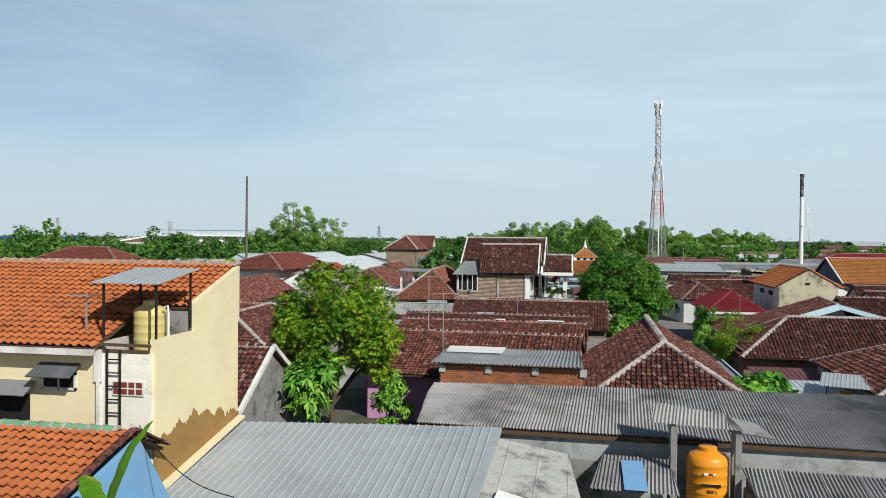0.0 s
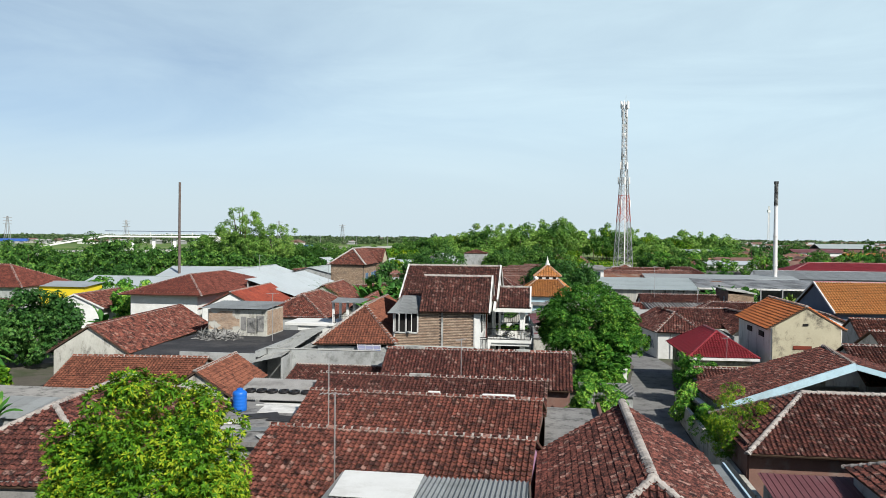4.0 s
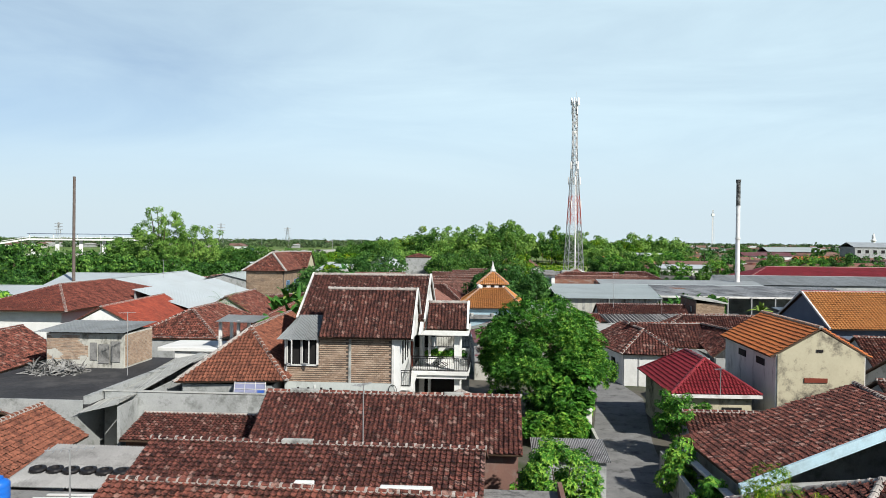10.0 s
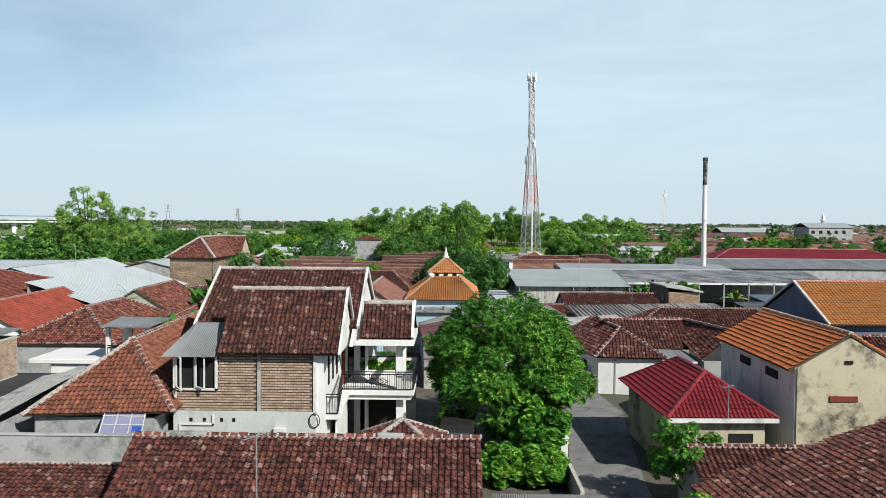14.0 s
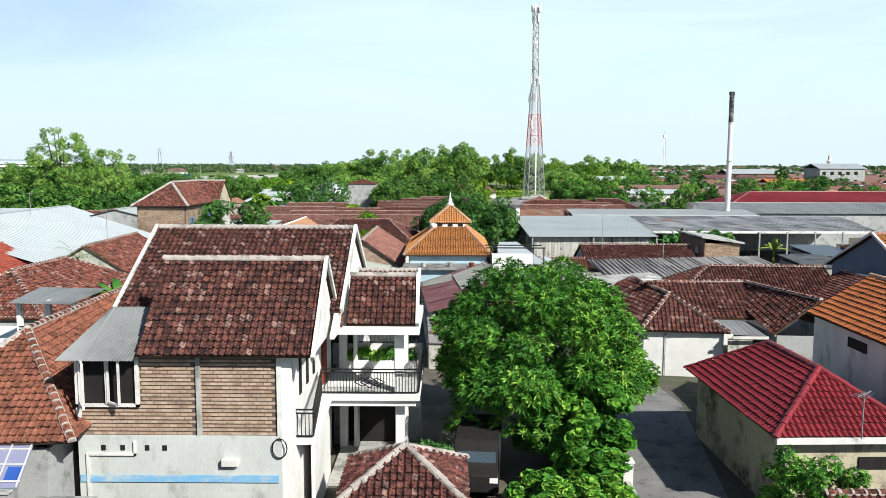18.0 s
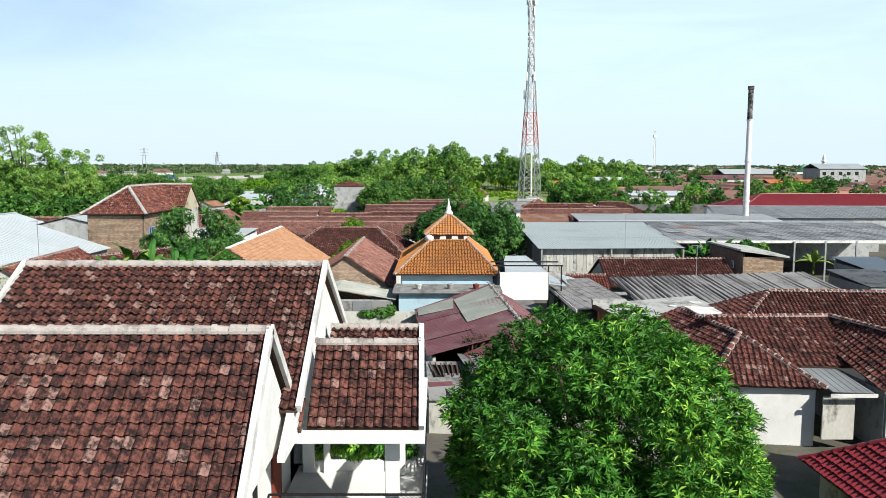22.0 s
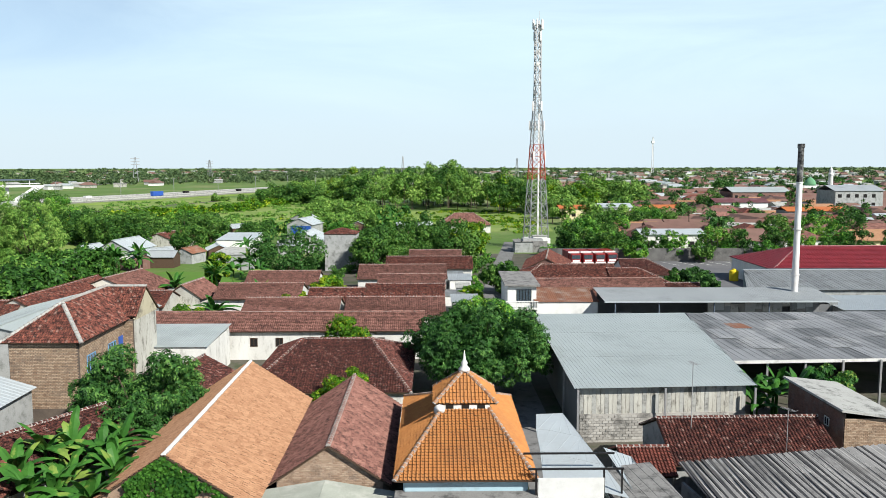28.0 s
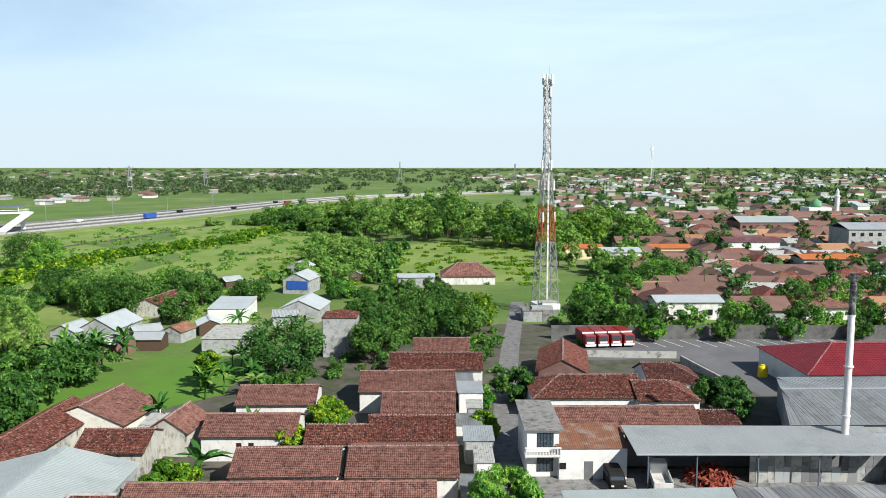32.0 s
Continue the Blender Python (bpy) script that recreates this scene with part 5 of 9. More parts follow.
# rendered wall, tank roof and lane-side slabs
gwall = thing("boundary_wall", "tall grey rendered wall with stains", "wall", (0, 0, 0), 0)
wall_run(gwall, (-21.4, 55.4), (-12.9, 55.4), 0, 3.5, PLASTER, 0.18)
part("coping", bevelled(boxes((-21.5, 55.27, 3.5, -12.85, 55.53, 3.56)), 0.012), CONCPALE, gwall)
wall_run(gwall, (-27.0, 53.5), (-21.6, 53.5), 0, 3.4, PLASTER, 0.18)
low = thing("lean_to", "low lean-to with dark tile roof against a grey wall", "shed", (0, 0, 0), 0)
tiled(low, [(-19.2, 52.4, 1.8), (-12.7, 52.4, 1.8), (-12.7, 55.2, 2.5), (-19.2, 55.2, 2.5)], TILE, 0.21, 0.25, 4, seed=37)
wall_run(low, (-19.0, 52.8), (-12.8, 52.8), 0, 1.75, BRICKDARK)
caps(low, (-19.2, 55.15, 2.5), (-12.7, 55.15, 2.5), MORTAR, r=0.08)
flat = thing("flat_roof_house", "low concrete roofed annex with rusty odds on it", "house", (0, 0, 0), 0)
part("roof_slab", slab([(-17.2, 35.4, 2.42), (-13.3, 35.4, 2.42), (-13.6, 43.3, 2.42), (-18.9, 43.3, 2.42)], 0.22), CONCRETE, flat)
part("wall", slab([(-16.9, 35.7, 2.2), (-13.6, 35.7, 2.2), (-13.9, 43.1, 2.2), (-18.5, 43.1, 2.2)], 2.2), PLASTER, flat)
wall_run(flat, (-18.9, 47.4), (-14.6, 47.4), 0, 2.8, PLASTER)
for k, (x, y, w, d, a, m) in enumerate(((-15.3, 41.7, 2.6, 1.5, 5, FASCIA), (-15.6, 42.6, 3.2, 0.16, 8, WHITE), (-15.4, 42.9, 3.0, 0.14, 4, FASCIA), (-17.1, 38.6, 1.4, 0.8, 15, FASCIA), (-16.4, 37.6, 1.3, 0.6, 10, CONCPALE), (-15.2, 37.4, 1.5, 0.6, 20, ZINCOLD), (-14.6, 39.6, 1.6, 1.0, -10, TAR), (-16.0, 40.0, 1.8, 0.9, 30, TAR), (-14.2, 36.2, 0.9, 0.9, 40, CONCPALE))):
    part("scrap_panel", bevelled(boxes((-w / 2, -d / 2, 0, w / 2, d / 2, 0.035)), 0.005), m, flat).matrix_basis = pose(x, y, 2.435 + 0.004 * k, 1.5, 0, a)
sheets(flat, [(-19.0, 43.3, 2.5), (-14.5, 43.4, 2.5), (-14.6, 47.5, 2.9), (-19.3, 47.5, 2.9)], ASBESTOS, pitch=0.12, amp=0.025)
tank(-17.6, 41.2, 2.42, 0.36, 1.0, PLASTICBL, label="blue plastic water barrel on a flat roof")
slabs = thing("flat_roof_house", "lane-side annex with pale concrete slab roof", "house", (0, 0, 0), 0)
part("roof_slab", bevelled(boxes((-2.0, 36.5, 2.1, 0.9, 45.5, 2.28)), 0.03), CONCRETE, slabs)
part("wall", boxes((-1.8, 36.8, 0, 0.75, 45.2, 2.1)), PLASTER, slabs)
part("parapet", boxes((0.74, 40.4, 2.28, 0.9, 45.5, 2.62)), BRICKDARK, slabs)
lane = mono("lane_shed", "small grey shed with corrugated roof beside the lane", 0.3, 50.3, 3.1, 52.8, 2.05, 2.3, PLASTER, ASBESTOS)
tyre0 = None
for k in range(6):
    m = pose(-18.4 + k * 0.64, 44.7 + 0.05 * (k % 2), 2.665, 5.6, 0, 0)
    if tyre0 is None:
        bm = bmesh.new()
        lathe(bm, [(0.17, 0.0), (0.29, 0.02), (0.31, 0.08), (0.29, 0.14), (0.17, 0.16), (0.15, 0.08)], 16)
        tyre0 = tagged(part("tyre", bm, BLACKIRON), "old black tyre weighing down roof sheets", "tyre", "roof tyres")
        tyre0.matrix_basis = m
    else:
        copy_thing(tyre0, m)
mono("pale_lean_to", "low lean-to under pale ribbed sheets", 4.3, 27.6, 9.1, 30.2, 2.2, 2.4, PLASTER, ZINCPALE, kind="rib")
bm = bmesh.new()
line = [Vector((-12.4, 8.1, 4.5)).lerp(Vector((-9.20, 6.38, 3.60)), k / 10) - Vector((0, 0, 0.35 * math.sin(math.pi * k / 10))) for k in range(11)]
tube(bm, line, [0.012] * 11, 5)
tagged(part("power_cable", bm, BLACKIRON), "thin black power cable slung between houses", "cable")
antenna(10.9, 61.2, 2.9, 1.5, 40)

# ---- two-storey brick house ----
bh = thing("brick_house", "two-storey pale brick house with steep weathered tile roofs and white porch", "house", (0, 0, 0), 0)
wall_run(bh, (-13.35, 59.95), (-7.2, 59.95), 0, 3.35, PLASTERPALE, 0.16, label="grey rendered lower wall")
wall_run(bh, (-13.35, 60.01), (-7.2, 60.01), 3.35, 5.95, JOINT, 0.12)


def bay(u, z):
    return u < 1.95 and z > 4.25 and z < 5.9 or 3.5 < u < 3.62 or u > 5.95
brick_face(bh, (-13.35, 59.95), (-7.2, 59.95), 3.35, 5.9, BRICK, bw=0.23, bh=0.118, gap=0.046, proud=0.035, singles=300, seed=5, skip=bay, vgap=0.012)
for x, m in ((-13.35, FASCIA), (-9.72, CONCPALE), (-7.3, FASCIA)):
    part("column", boxes((x - 0.02, 59.87, 3.35, x + 0.12, 59.97, 5.9)), m, bh)
wall_run(bh, (-7.22, 59.99), (-6.88, 59.99), 0, 5.95, WHITE, 0.12)
for x in (-12.65, -12.07, -11.33, -10.8):
    part("drain_hole", boxes((x, 59.85, 2.9, x + 0.13, 59.9, 3.06)), DARK, bh)
part("vent_box", bevelled(boxes((-9.0, 59.7, 2.45, -8.5, 59.88, 2.68)), 0.015), FASCIA, bh, "small white vent box")
win = part("window", boxes((-13.35, 59.83, 4.25, -11.45, 59.95, 4.33), (-13.35, 59.83, 4.25, -13.27, 59.95, 5.85), (-11.55, 59.83, 4.25, -11.45, 59.95, 5.85), (-12.45, 59.83, 4.3, -12.37, 59.95, 5.85)), FASCIA, bh, "unglazed white window bay")
part("pane", boxes((-13.27, 59.94, 4.33, -11.55, 59.96, 5.85)), DARK, win)
for xa, ya in ((-13.2, -0.75), (-12.35, -0.3)):
    bm = bmesh.new()
    for p0, p1 in (((xa, 59.82, 4.4), (xa + 0.45, 59.82 + ya, 4.4)), ((xa, 59.82, 5.75), (xa + 0.45, 59.82 + ya, 5.75)), ((xa, 59.82, 4.4), (xa, 59.82, 5.75)), ((xa + 0.45, 59.82 + ya, 4.4), (xa + 0.45, 59.82 + ya, 5.75))):
        beam(bm, p0, p1, 0.06)
    part("casement", bm, FASCIA, win, "open white casement frame")
wall_run(bh, (-13.35, 60.1), (-13.35, 67.6), 0, 5.95, BRICKDARK, 0.16)
wall_run(bh, (-6.95, 60.1), (-6.95, 67.6), 0, 6.3, WHITE, 0.16, label="white side wall")
wall_run(bh, (-13.35, 72.4), (-5.9, 72.4), 0, 5.95, PLASTER, 0.16)
wall_run(bh, (-13.35, 67.6), (-13.35, 72.4), 0, 5.95, BRICKDARK, 0.16)
wall_run(bh, (-5.9, 67.6), (-5.9, 72.4), 0, 5.95, WHITE, 0.16)
CAMNEAR = (-5, 56, 10)
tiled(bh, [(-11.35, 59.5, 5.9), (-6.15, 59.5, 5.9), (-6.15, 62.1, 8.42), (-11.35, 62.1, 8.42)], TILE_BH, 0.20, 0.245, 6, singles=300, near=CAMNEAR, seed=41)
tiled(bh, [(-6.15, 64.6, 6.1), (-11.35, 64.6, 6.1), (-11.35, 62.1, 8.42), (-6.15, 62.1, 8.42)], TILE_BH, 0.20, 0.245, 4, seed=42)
gable_wall(bh, -11.2, 60.1, 64.4, 62.1, 5.8, 5.9, 8.2, BRICKDARK)
caps(bh, (-11.35, 62.1, 8.44), (-6.15, 62.1, 8.44), MORTAR, r=0.12)
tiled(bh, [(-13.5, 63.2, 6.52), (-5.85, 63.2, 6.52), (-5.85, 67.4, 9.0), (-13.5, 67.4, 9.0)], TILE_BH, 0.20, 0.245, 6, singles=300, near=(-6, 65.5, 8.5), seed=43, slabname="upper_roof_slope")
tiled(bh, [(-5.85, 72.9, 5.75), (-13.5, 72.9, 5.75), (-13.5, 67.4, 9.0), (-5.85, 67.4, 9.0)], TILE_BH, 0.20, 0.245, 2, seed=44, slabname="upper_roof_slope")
caps(bh, (-13.5, 67.4, 9.02), (-5.85, 67.4, 9.02), MORTAR, r=0.12)
for p, q in (((-13.54, 63.2, 6.57), (-13.54, 67.4, 9.08)), ((-5.82, 63.2, 6.57), (-5.82, 67.4, 9.08)), ((-5.82, 72.9, 5.8), (-5.82, 67.4, 9.08)), ((-13.54, 72.9, 5.8), (-13.54, 67.4, 9.08)),
             ((-6.12, 59.3, 5.88), (-6.12, 62.1, 8.5)), ((-6.12, 64.2, 6.5), (-6.12, 62.1, 8.5))):
    bm = bmesh.new()
    beam(bm, p, q, 0.11, 0.2)
    part("verge_board", bm, FASCIA, bh)
gable_wall(bh, -6.3, 60.1, 64.4, 62.1, 5.8, 5.9, 8.2, WHITE)
gable_wall(bh, -6.0, 62.2, 72.4, 67.4, 5.8, 5.9, 8.8, WHITE)
gable_wall(bh, -13.45, 62.2, 72.4, 67.4, 5.8, 5.9, 8.8, BRICKDARK)
# zinc awning over the bay
sheets(bh, [(-13.7, 59.4, 5.75), (-11.42, 59.4, 5.75), (-11.4, 61.9, 6.9), (-13.0, 61.9, 6.9)], ZINCOLD, pitch=0.08, amp=0.016, sheet=(0.8, 3), name="awning")
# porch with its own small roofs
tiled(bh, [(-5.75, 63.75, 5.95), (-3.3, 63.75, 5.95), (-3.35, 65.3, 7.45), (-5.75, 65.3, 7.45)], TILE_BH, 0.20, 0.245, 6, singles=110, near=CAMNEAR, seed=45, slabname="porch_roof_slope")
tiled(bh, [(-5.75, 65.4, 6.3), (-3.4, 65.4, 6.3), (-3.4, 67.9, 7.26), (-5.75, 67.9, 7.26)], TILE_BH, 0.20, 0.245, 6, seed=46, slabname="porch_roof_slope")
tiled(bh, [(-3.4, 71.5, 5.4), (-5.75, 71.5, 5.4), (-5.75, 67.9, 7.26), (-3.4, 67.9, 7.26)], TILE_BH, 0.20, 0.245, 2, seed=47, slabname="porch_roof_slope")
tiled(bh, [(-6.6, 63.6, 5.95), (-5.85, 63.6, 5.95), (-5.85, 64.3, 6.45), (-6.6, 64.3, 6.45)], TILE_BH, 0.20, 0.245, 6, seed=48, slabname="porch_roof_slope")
caps(bh, (-5.75, 65.3, 7.47), (-3.35, 65.3, 7.47), MORTAR, r=0.11)
caps(bh, (-5.75, 67.9, 7.28), (-3.4, 67.9, 7.28), MORTAR, r=0.11)
for p, q in (((-3.27, 63.7, 5.98), (-3.3, 65.3, 7.52)), ((-3.35, 65.4, 6.35), (-3.35, 67.9, 7.32))):
    bm = bmesh.new()
    beam(bm, p, q, 0.12, 0.2)
    part("verge_board", bm, WHITE, bh)
part("beam", bevelled(boxes((-6.65, 63.75, 5.6, -3.2, 63.98, 5.9), (-3.42, 63.98, 5.6, -3.2, 68.0, 5.9)), 0.015), WHITE, bh)
part("balcony_slab", bevelled(boxes((-6.75, 64.15, 3.12, -3.2, 68.2, 3.36), (-6.6, 64.3, 2.88, -3.35, 68.0, 3.12)), 0.015), WHITE, bh, "white balcony slab with peeling edge")
for x, y, a, b in ((-3.95, 64.5, 3.36, 5.6), (-3.95, 64.9, 0, 2.9), (-3.95, 67.6, 3.36, 5.6), (-3.95, 67.6, 0, 2.9), (-6.4, 67.8, 0, 5.6)):
    part("column", bevelled(boxes((x - 0.16, y - 0.16, a, x + 0.16, y + 0.16, b)), 0.012), WHITE, bh)
wall_run(bh, (-6.9, 68.3), (-3.3, 68.3), 3.36, 4.25, WHITE, 0.12, label="low white balcony wall")
wall_run(bh, (-6.9, 68.3), (-3.3, 68.3), 0, 2.9, PLASTER, 0.12)
for z0 in (0.1, 3.4):
    part("door", boxes((-6.86, 65.2, z0, -6.80, 66.1, z0 + 2.0)), WOODRED, bh, "dark red timber door")
for y0 in (61.0, 62.2, 63.4):
    part("slit_window", boxes((-6.87, y0, 4.3, -6.83, y0 + 0.3, 5.6)), DARK, bh)


def railing(parent, p, q, h=0.9, step=0.11, bars=True):
    p, q = Vector(p), Vector(q)
    r = part("railing", bmesh.new(), BLACKIRON, parent)
    bm = bmesh.new()
    for z in (0.06, h - 0.12, h):
        beam(bm, p + Vector((0, 0, z)), q + Vector((0, 0, z)), 0.045)
    part("rail", bm, BLACKIRON, r)
    n = int((q - p).length / step)
    for k in range(n + 1):
        bm = bmesh.new()
        a = p + (q - p) * k / n
        beam(bm, a + Vector((0, 0, 0.06)), a + Vector((0, 0, h - 0.12)), 0.022)
        part("baluster", bm, BLACKIRON, r)
    return r


railing(bh, (-6.8, 68.25, 4.25), (-3.4, 68.25, 4.25), 0.85, 0.16)
rl = railing(bh, (-6.7, 64.22, 3.36), (-3.28, 64.22, 3.36))
bm = bmesh.new()
for cx, sx, sz in ((-4.99, 0.32, 0.2), (-5.25, 0.28, 0.15), (-4.73, 0.28, 0.15)):
    for a, b in (((-1, 0), (0, 1)), ((0, 1), (1, 0)), ((1, 0), (0, -1)), ((0, -1), (-1, 0))):
        beam(bm, (cx + a[0] * sx, 64.19, 3.8 + a[1] * sz), (cx + b[0] * sx, 64.19, 3.8 + b[1] * sz), 0.03)
part("diamond", bm, BLACKIRON, rl, "diamond pattern of iron bars")
railing(bh, (-3.25, 64.3, 3.36), (-3.25, 68.2, 3.36))
railing(bh, (-6.7, 64.2, 3.36), (-6.35, 60.5, 3.1))
railing(bh, (-7.3, 60.45, 3.1), (-6.35, 60.45, 3.1))
part("stair_landing", boxes((-7.35, 60.4, 2.9, -6.25, 61.4, 3.1)), WHITE, bh)
bm = bmesh.new()
beam(bm, (-6.6, 60.8, 3.0), (-6.7, 64.3, 3.25), 0.75, 0.16)
part("gallery", bm, WHITE, bh)
wall_run(bh, (-6.5, 61.2), (-6.6, 65.0), 0, 2.9, WHITE, 0.12)
part("pipe", boxes((-13.0, 59.8, 2.75, -11.6, 59.87, 2.82), (-11.66, 59.8, 2.75, -11.6, 59.87, 3.2), (-13.1, 59.8, 0.5, -13.02, 59.87, 2.82)), FASCIA, bh)
cable = thing("cable_coil", "black hose coil hung on a wall", "hose", (-7.25, 59.84, 3.0))
bm = bmesh.new()
tube(bm, [(0.22 * math.cos(a), -0.03, 0.3 * math.sin(a)) for a in [k * math.pi / 8 for k in range(17)]], [0.02] * 17, 6)
part("coil", bm, BLACKIRON, cable)
shrub = thing("potted_shrub", "low row of leafy potted plants along a balcony", "plant", (-5.0, 67.9, 3.36))
part("trough", bevelled(boxes((-1.5, -0.16, 0, 1.5, 0.16, 0.3)), 0.02), WHITE, shrub)
mesh("leaves", *leaf_cloud([(-1.3 + 0.37 * k, 0.0, 0.5 + 0.08 * (k % 3), 0.24, 0.18, 0.2) for k in range(8)], 260, 0.16, 8, 2.2, 0.3, 6), LEAF_MANGO, shrub)
# dark panel gives the back wall the shade below the balcony
part("opening", boxes((-6.3, 68.2, 0.16, -3.9, 68.235, 2.5)), DARK, bh, "dark panel painted for the shade under the balcony")
part("lower_floor", boxes((-6.5, 64.0, 0.03, -3.3, 68.2, 0.15)), CONCPALE, bh, "pale tiled terrace floor")
wall_run(bh, (-13.3, 59.84), (-7.3, 59.84), 1.92, 2.14, WORNBLUE, 0.03, name="plinth_stripe", label="faded blue painted stripe")
hut = house("small_hut", "small lean-to with mossy tile hip roof", -3.5, 60.2, 0, 3.4, 3.0, 1.9, 2.95, "hh", TILE, PLASTER, over=0.3, side=0.2, hip=1.85, cap=MORTAR)

# ---- left side of the flight ----
house("tiled_house", "house with red-brown tile roof and white gable end", -21.4, 46.9, 94, 6.2, 3.2, 2.5, 3.9, "gg", TILE_OB, PLASTER, gable=DIRTY)
house("tiled_house", "long low house with brown tile roof", -27.4, 49.0, 6, 8.2, 6.4, 2.3, 3.7, "gg", TILE_OB, PLASTER)
house("tiled_house", "house with dull red tile roof and white gable", -34.4, 61.6, 95, 16.4, 5.0, 3.1, 5.0, "gg", TILE2, DIRTY)
bb = thing("brick_cabin", "old brick roof cabin with flat zinc roof", "shed", (-27.4, 66.3, 0), 0)
for a, b in (((-2.5, -1.9), (2.5, -1.9)), ((2.5, -1.9), (2.5, 1.9)), ((2.5, 1.9), (-2.5, 1.9)), ((-2.5, 1.9), (-2.5, -1.9))):
    wall_run(bb, a, b, 0, 5.25, DIRTY)
brick_face(bb, (-2.5, -1.98), (0.2, -1.98), 3.6, 5.2, BRICK, bw=0.24, bh=0.09, seed=7, skip=lambda u, z: math.sin(u * 3.1) + math.sin(z * 5.0 + u) > 1.1)
for x0, x1, z0, z1 in ((0.35, 0.8, 3.6, 4.7), (0.9, 1.6, 3.4, 4.6), (1.7, 2.3, 3.5, 4.8)):
    part("board", boxes((x0, -2.03, z0, x1, -1.98, z1)), CONCRETE, bb, "grey weathered board")
brick_face(bb, (2.58, -1.9), (2.58, 1.9), 3.2, 5.2, BRICK, bw=0.24, bh=0.09, seed=8)
sheets(bb, [(-3.1, -2.4, 5.35), (2.7, -2.4, 5.35), (2.7, 2.4, 5.6), (-3.1, 2.4, 5.6)], ZINCOLD, kind="rib", pitch=0.25, amp=0.02, sheet=(1.0, 6))
heap = mesh("debris_heap", *leaf_cloud([(-28.2, 62.4, 3.15, 1.9, 0.9, 0.3)], 130, 1.0, 6, 9.0, 0.2, 4), CONCRETE, None, "heap of broken grey boards on a flat roof", kind="stuff")
tagged(heap, category="heap")
fl = thing("flat_roof_house", "low building with dark flat concrete roof", "house", (-28.0, 61.0, 0), 0)
part("roof_slab", bevelled(boxes((-3.2, -7.0, 2.9, 6.5, 8, 3.1)), 0.03), TAR, fl)
part("wall", boxes((-3.0, -6.8, 0, 6.3, 7.8, 2.9)), PLASTER, fl)
part("parapet", boxes((6.2, -7.0, 3.1, 6.5, 8, 3.5)), PLASTER, fl)
lean = thing("lean_to", "long grey sheet lean-to beside a wall", "shed", (0, 0, 0), 0)
sheets(lean, [(-21.5, 52.5, 2.9), (-19.6, 53.2, 3.3), (-20.2, 66.5, 3.9), (-22.5, 66.5, 3.4)], CONCPALE, kind="rib", pitch=0.6, amp=0.02, sheet=(1.0, 6))
wall_run(lean, (-19.6, 53.2), (-20.2, 66.5), 0, 3.2, PLASTER)
wall_run(lean, (-21.5, 52.5), (-22.5, 66.5), 0, 2.8, PLASTER)
hp = thing("tiled_house", "hip roofed house with rust-red tiles", "house", (0, 0, 0), 0, "houses of the quarter")
HA, HB = (-16.1, 62.4, 6.05), (-16.5, 72.6, 6.05)
tiled(hp, [(-19.2, 58.6, 3.4), (-12.9, 58.6, 3.6), HA, HA], TILE_OB, 0.22, 0.26, 4, seed=34)
tiled(hp, [(-12.9, 58.6, 3.6), (-13.6, 72.6, 3.9), HB, HA], TILE_OB, 0.22, 0.26, 4, seed=35)
tiled(hp, [(-19.6, 72.6, 3.6), (-19.2, 58.6, 3.4), HA, HB], TILE_OB, 0.22, 0.26, 2, seed=36)
caps(hp, HA, HB, TILE2)
caps(hp, (-19.2, 58.6, 3.42), HA, MORTAR, name="hip_ridge")
caps(hp, (-12.9, 58.6, 3.62), HA, TILE_OB, name="hip_ridge")
for a, b in (((-18.8, 58.95), (-13.8, 58.95)), ((-13.8, 58.95), (-13.9, 72.2)), ((-13.9, 72.2), (-19.2, 72.2)), ((-19.2, 72.2), (-18.8, 58.95))):
    wall_run(hp, a, b, 0, 3.3, PLASTER)
SA, SB, SC, SD = Vector((-15.25, 56.8, 3.02)), Vector((-13.5, 56.8, 3.02)), Vector((-14.06, 58.7, 3.5)), Vector((-15.82, 58.7, 3.5))
sky = part("skylight", slab([tuple(SA), tuple(SB), tuple(SC), tuple(SD)], 0.03), LAVENDER)
lift = Vector((0, 0, 0.035))
for f in (0.02, 0.34, 0.67, 0.98):
    bm = bmesh.new()
    beam(bm, tuple(SA.lerp(SB, f) + lift), tuple(SD.lerp(SC, f) + lift), 0.035)
    part("batten", bm, FASCIA, sky)
for f in (0.12, 0.5, 0.86):
    bm = bmesh.new()
    beam(bm, tuple(SA.lerp(SD, f) + lift), tuple(SB.lerp(SC, f) + lift), 0.035)
    part("batten", bm, FASCIA, sky)
part("panel", slab([tuple(SA.lerp(SB, u).lerp(SD.lerp(SC, u), w) + lift * 0.4) for u, w in ((0.74, 0.16), (0.95, 0.16), (0.95, 0.46), (0.74, 0.46))], 0.01), BLUEPAINT, sky, "deep blue tinted panel")
for p in (SA.lerp(SB, 0.04), SA.lerp(SB, 0.96)):
    part("post", boxes((p.x - 0.04, p.y + 0.02, 0, p.x + 0.04, p.y + 0.1, 3.02)), STEEL, sky)
tagged(sky, "pale lavender plastic panel roof over a yard", "skylight")
terr = thing("roof_terrace", "small roof terrace with pale slab roof and railing", "terrace", (-20.9, 72.2, 0), 0)
part("base", boxes((-3.4, -1.5, 0, 1.3, 2.2, 3.5)), WHITE, terr)
part("floor_slab", bevelled(boxes((-4.6, -1.7, 3.32, 1.35, 2.3, 3.58)), 0.02), WHITE, terr, "white slab edge")
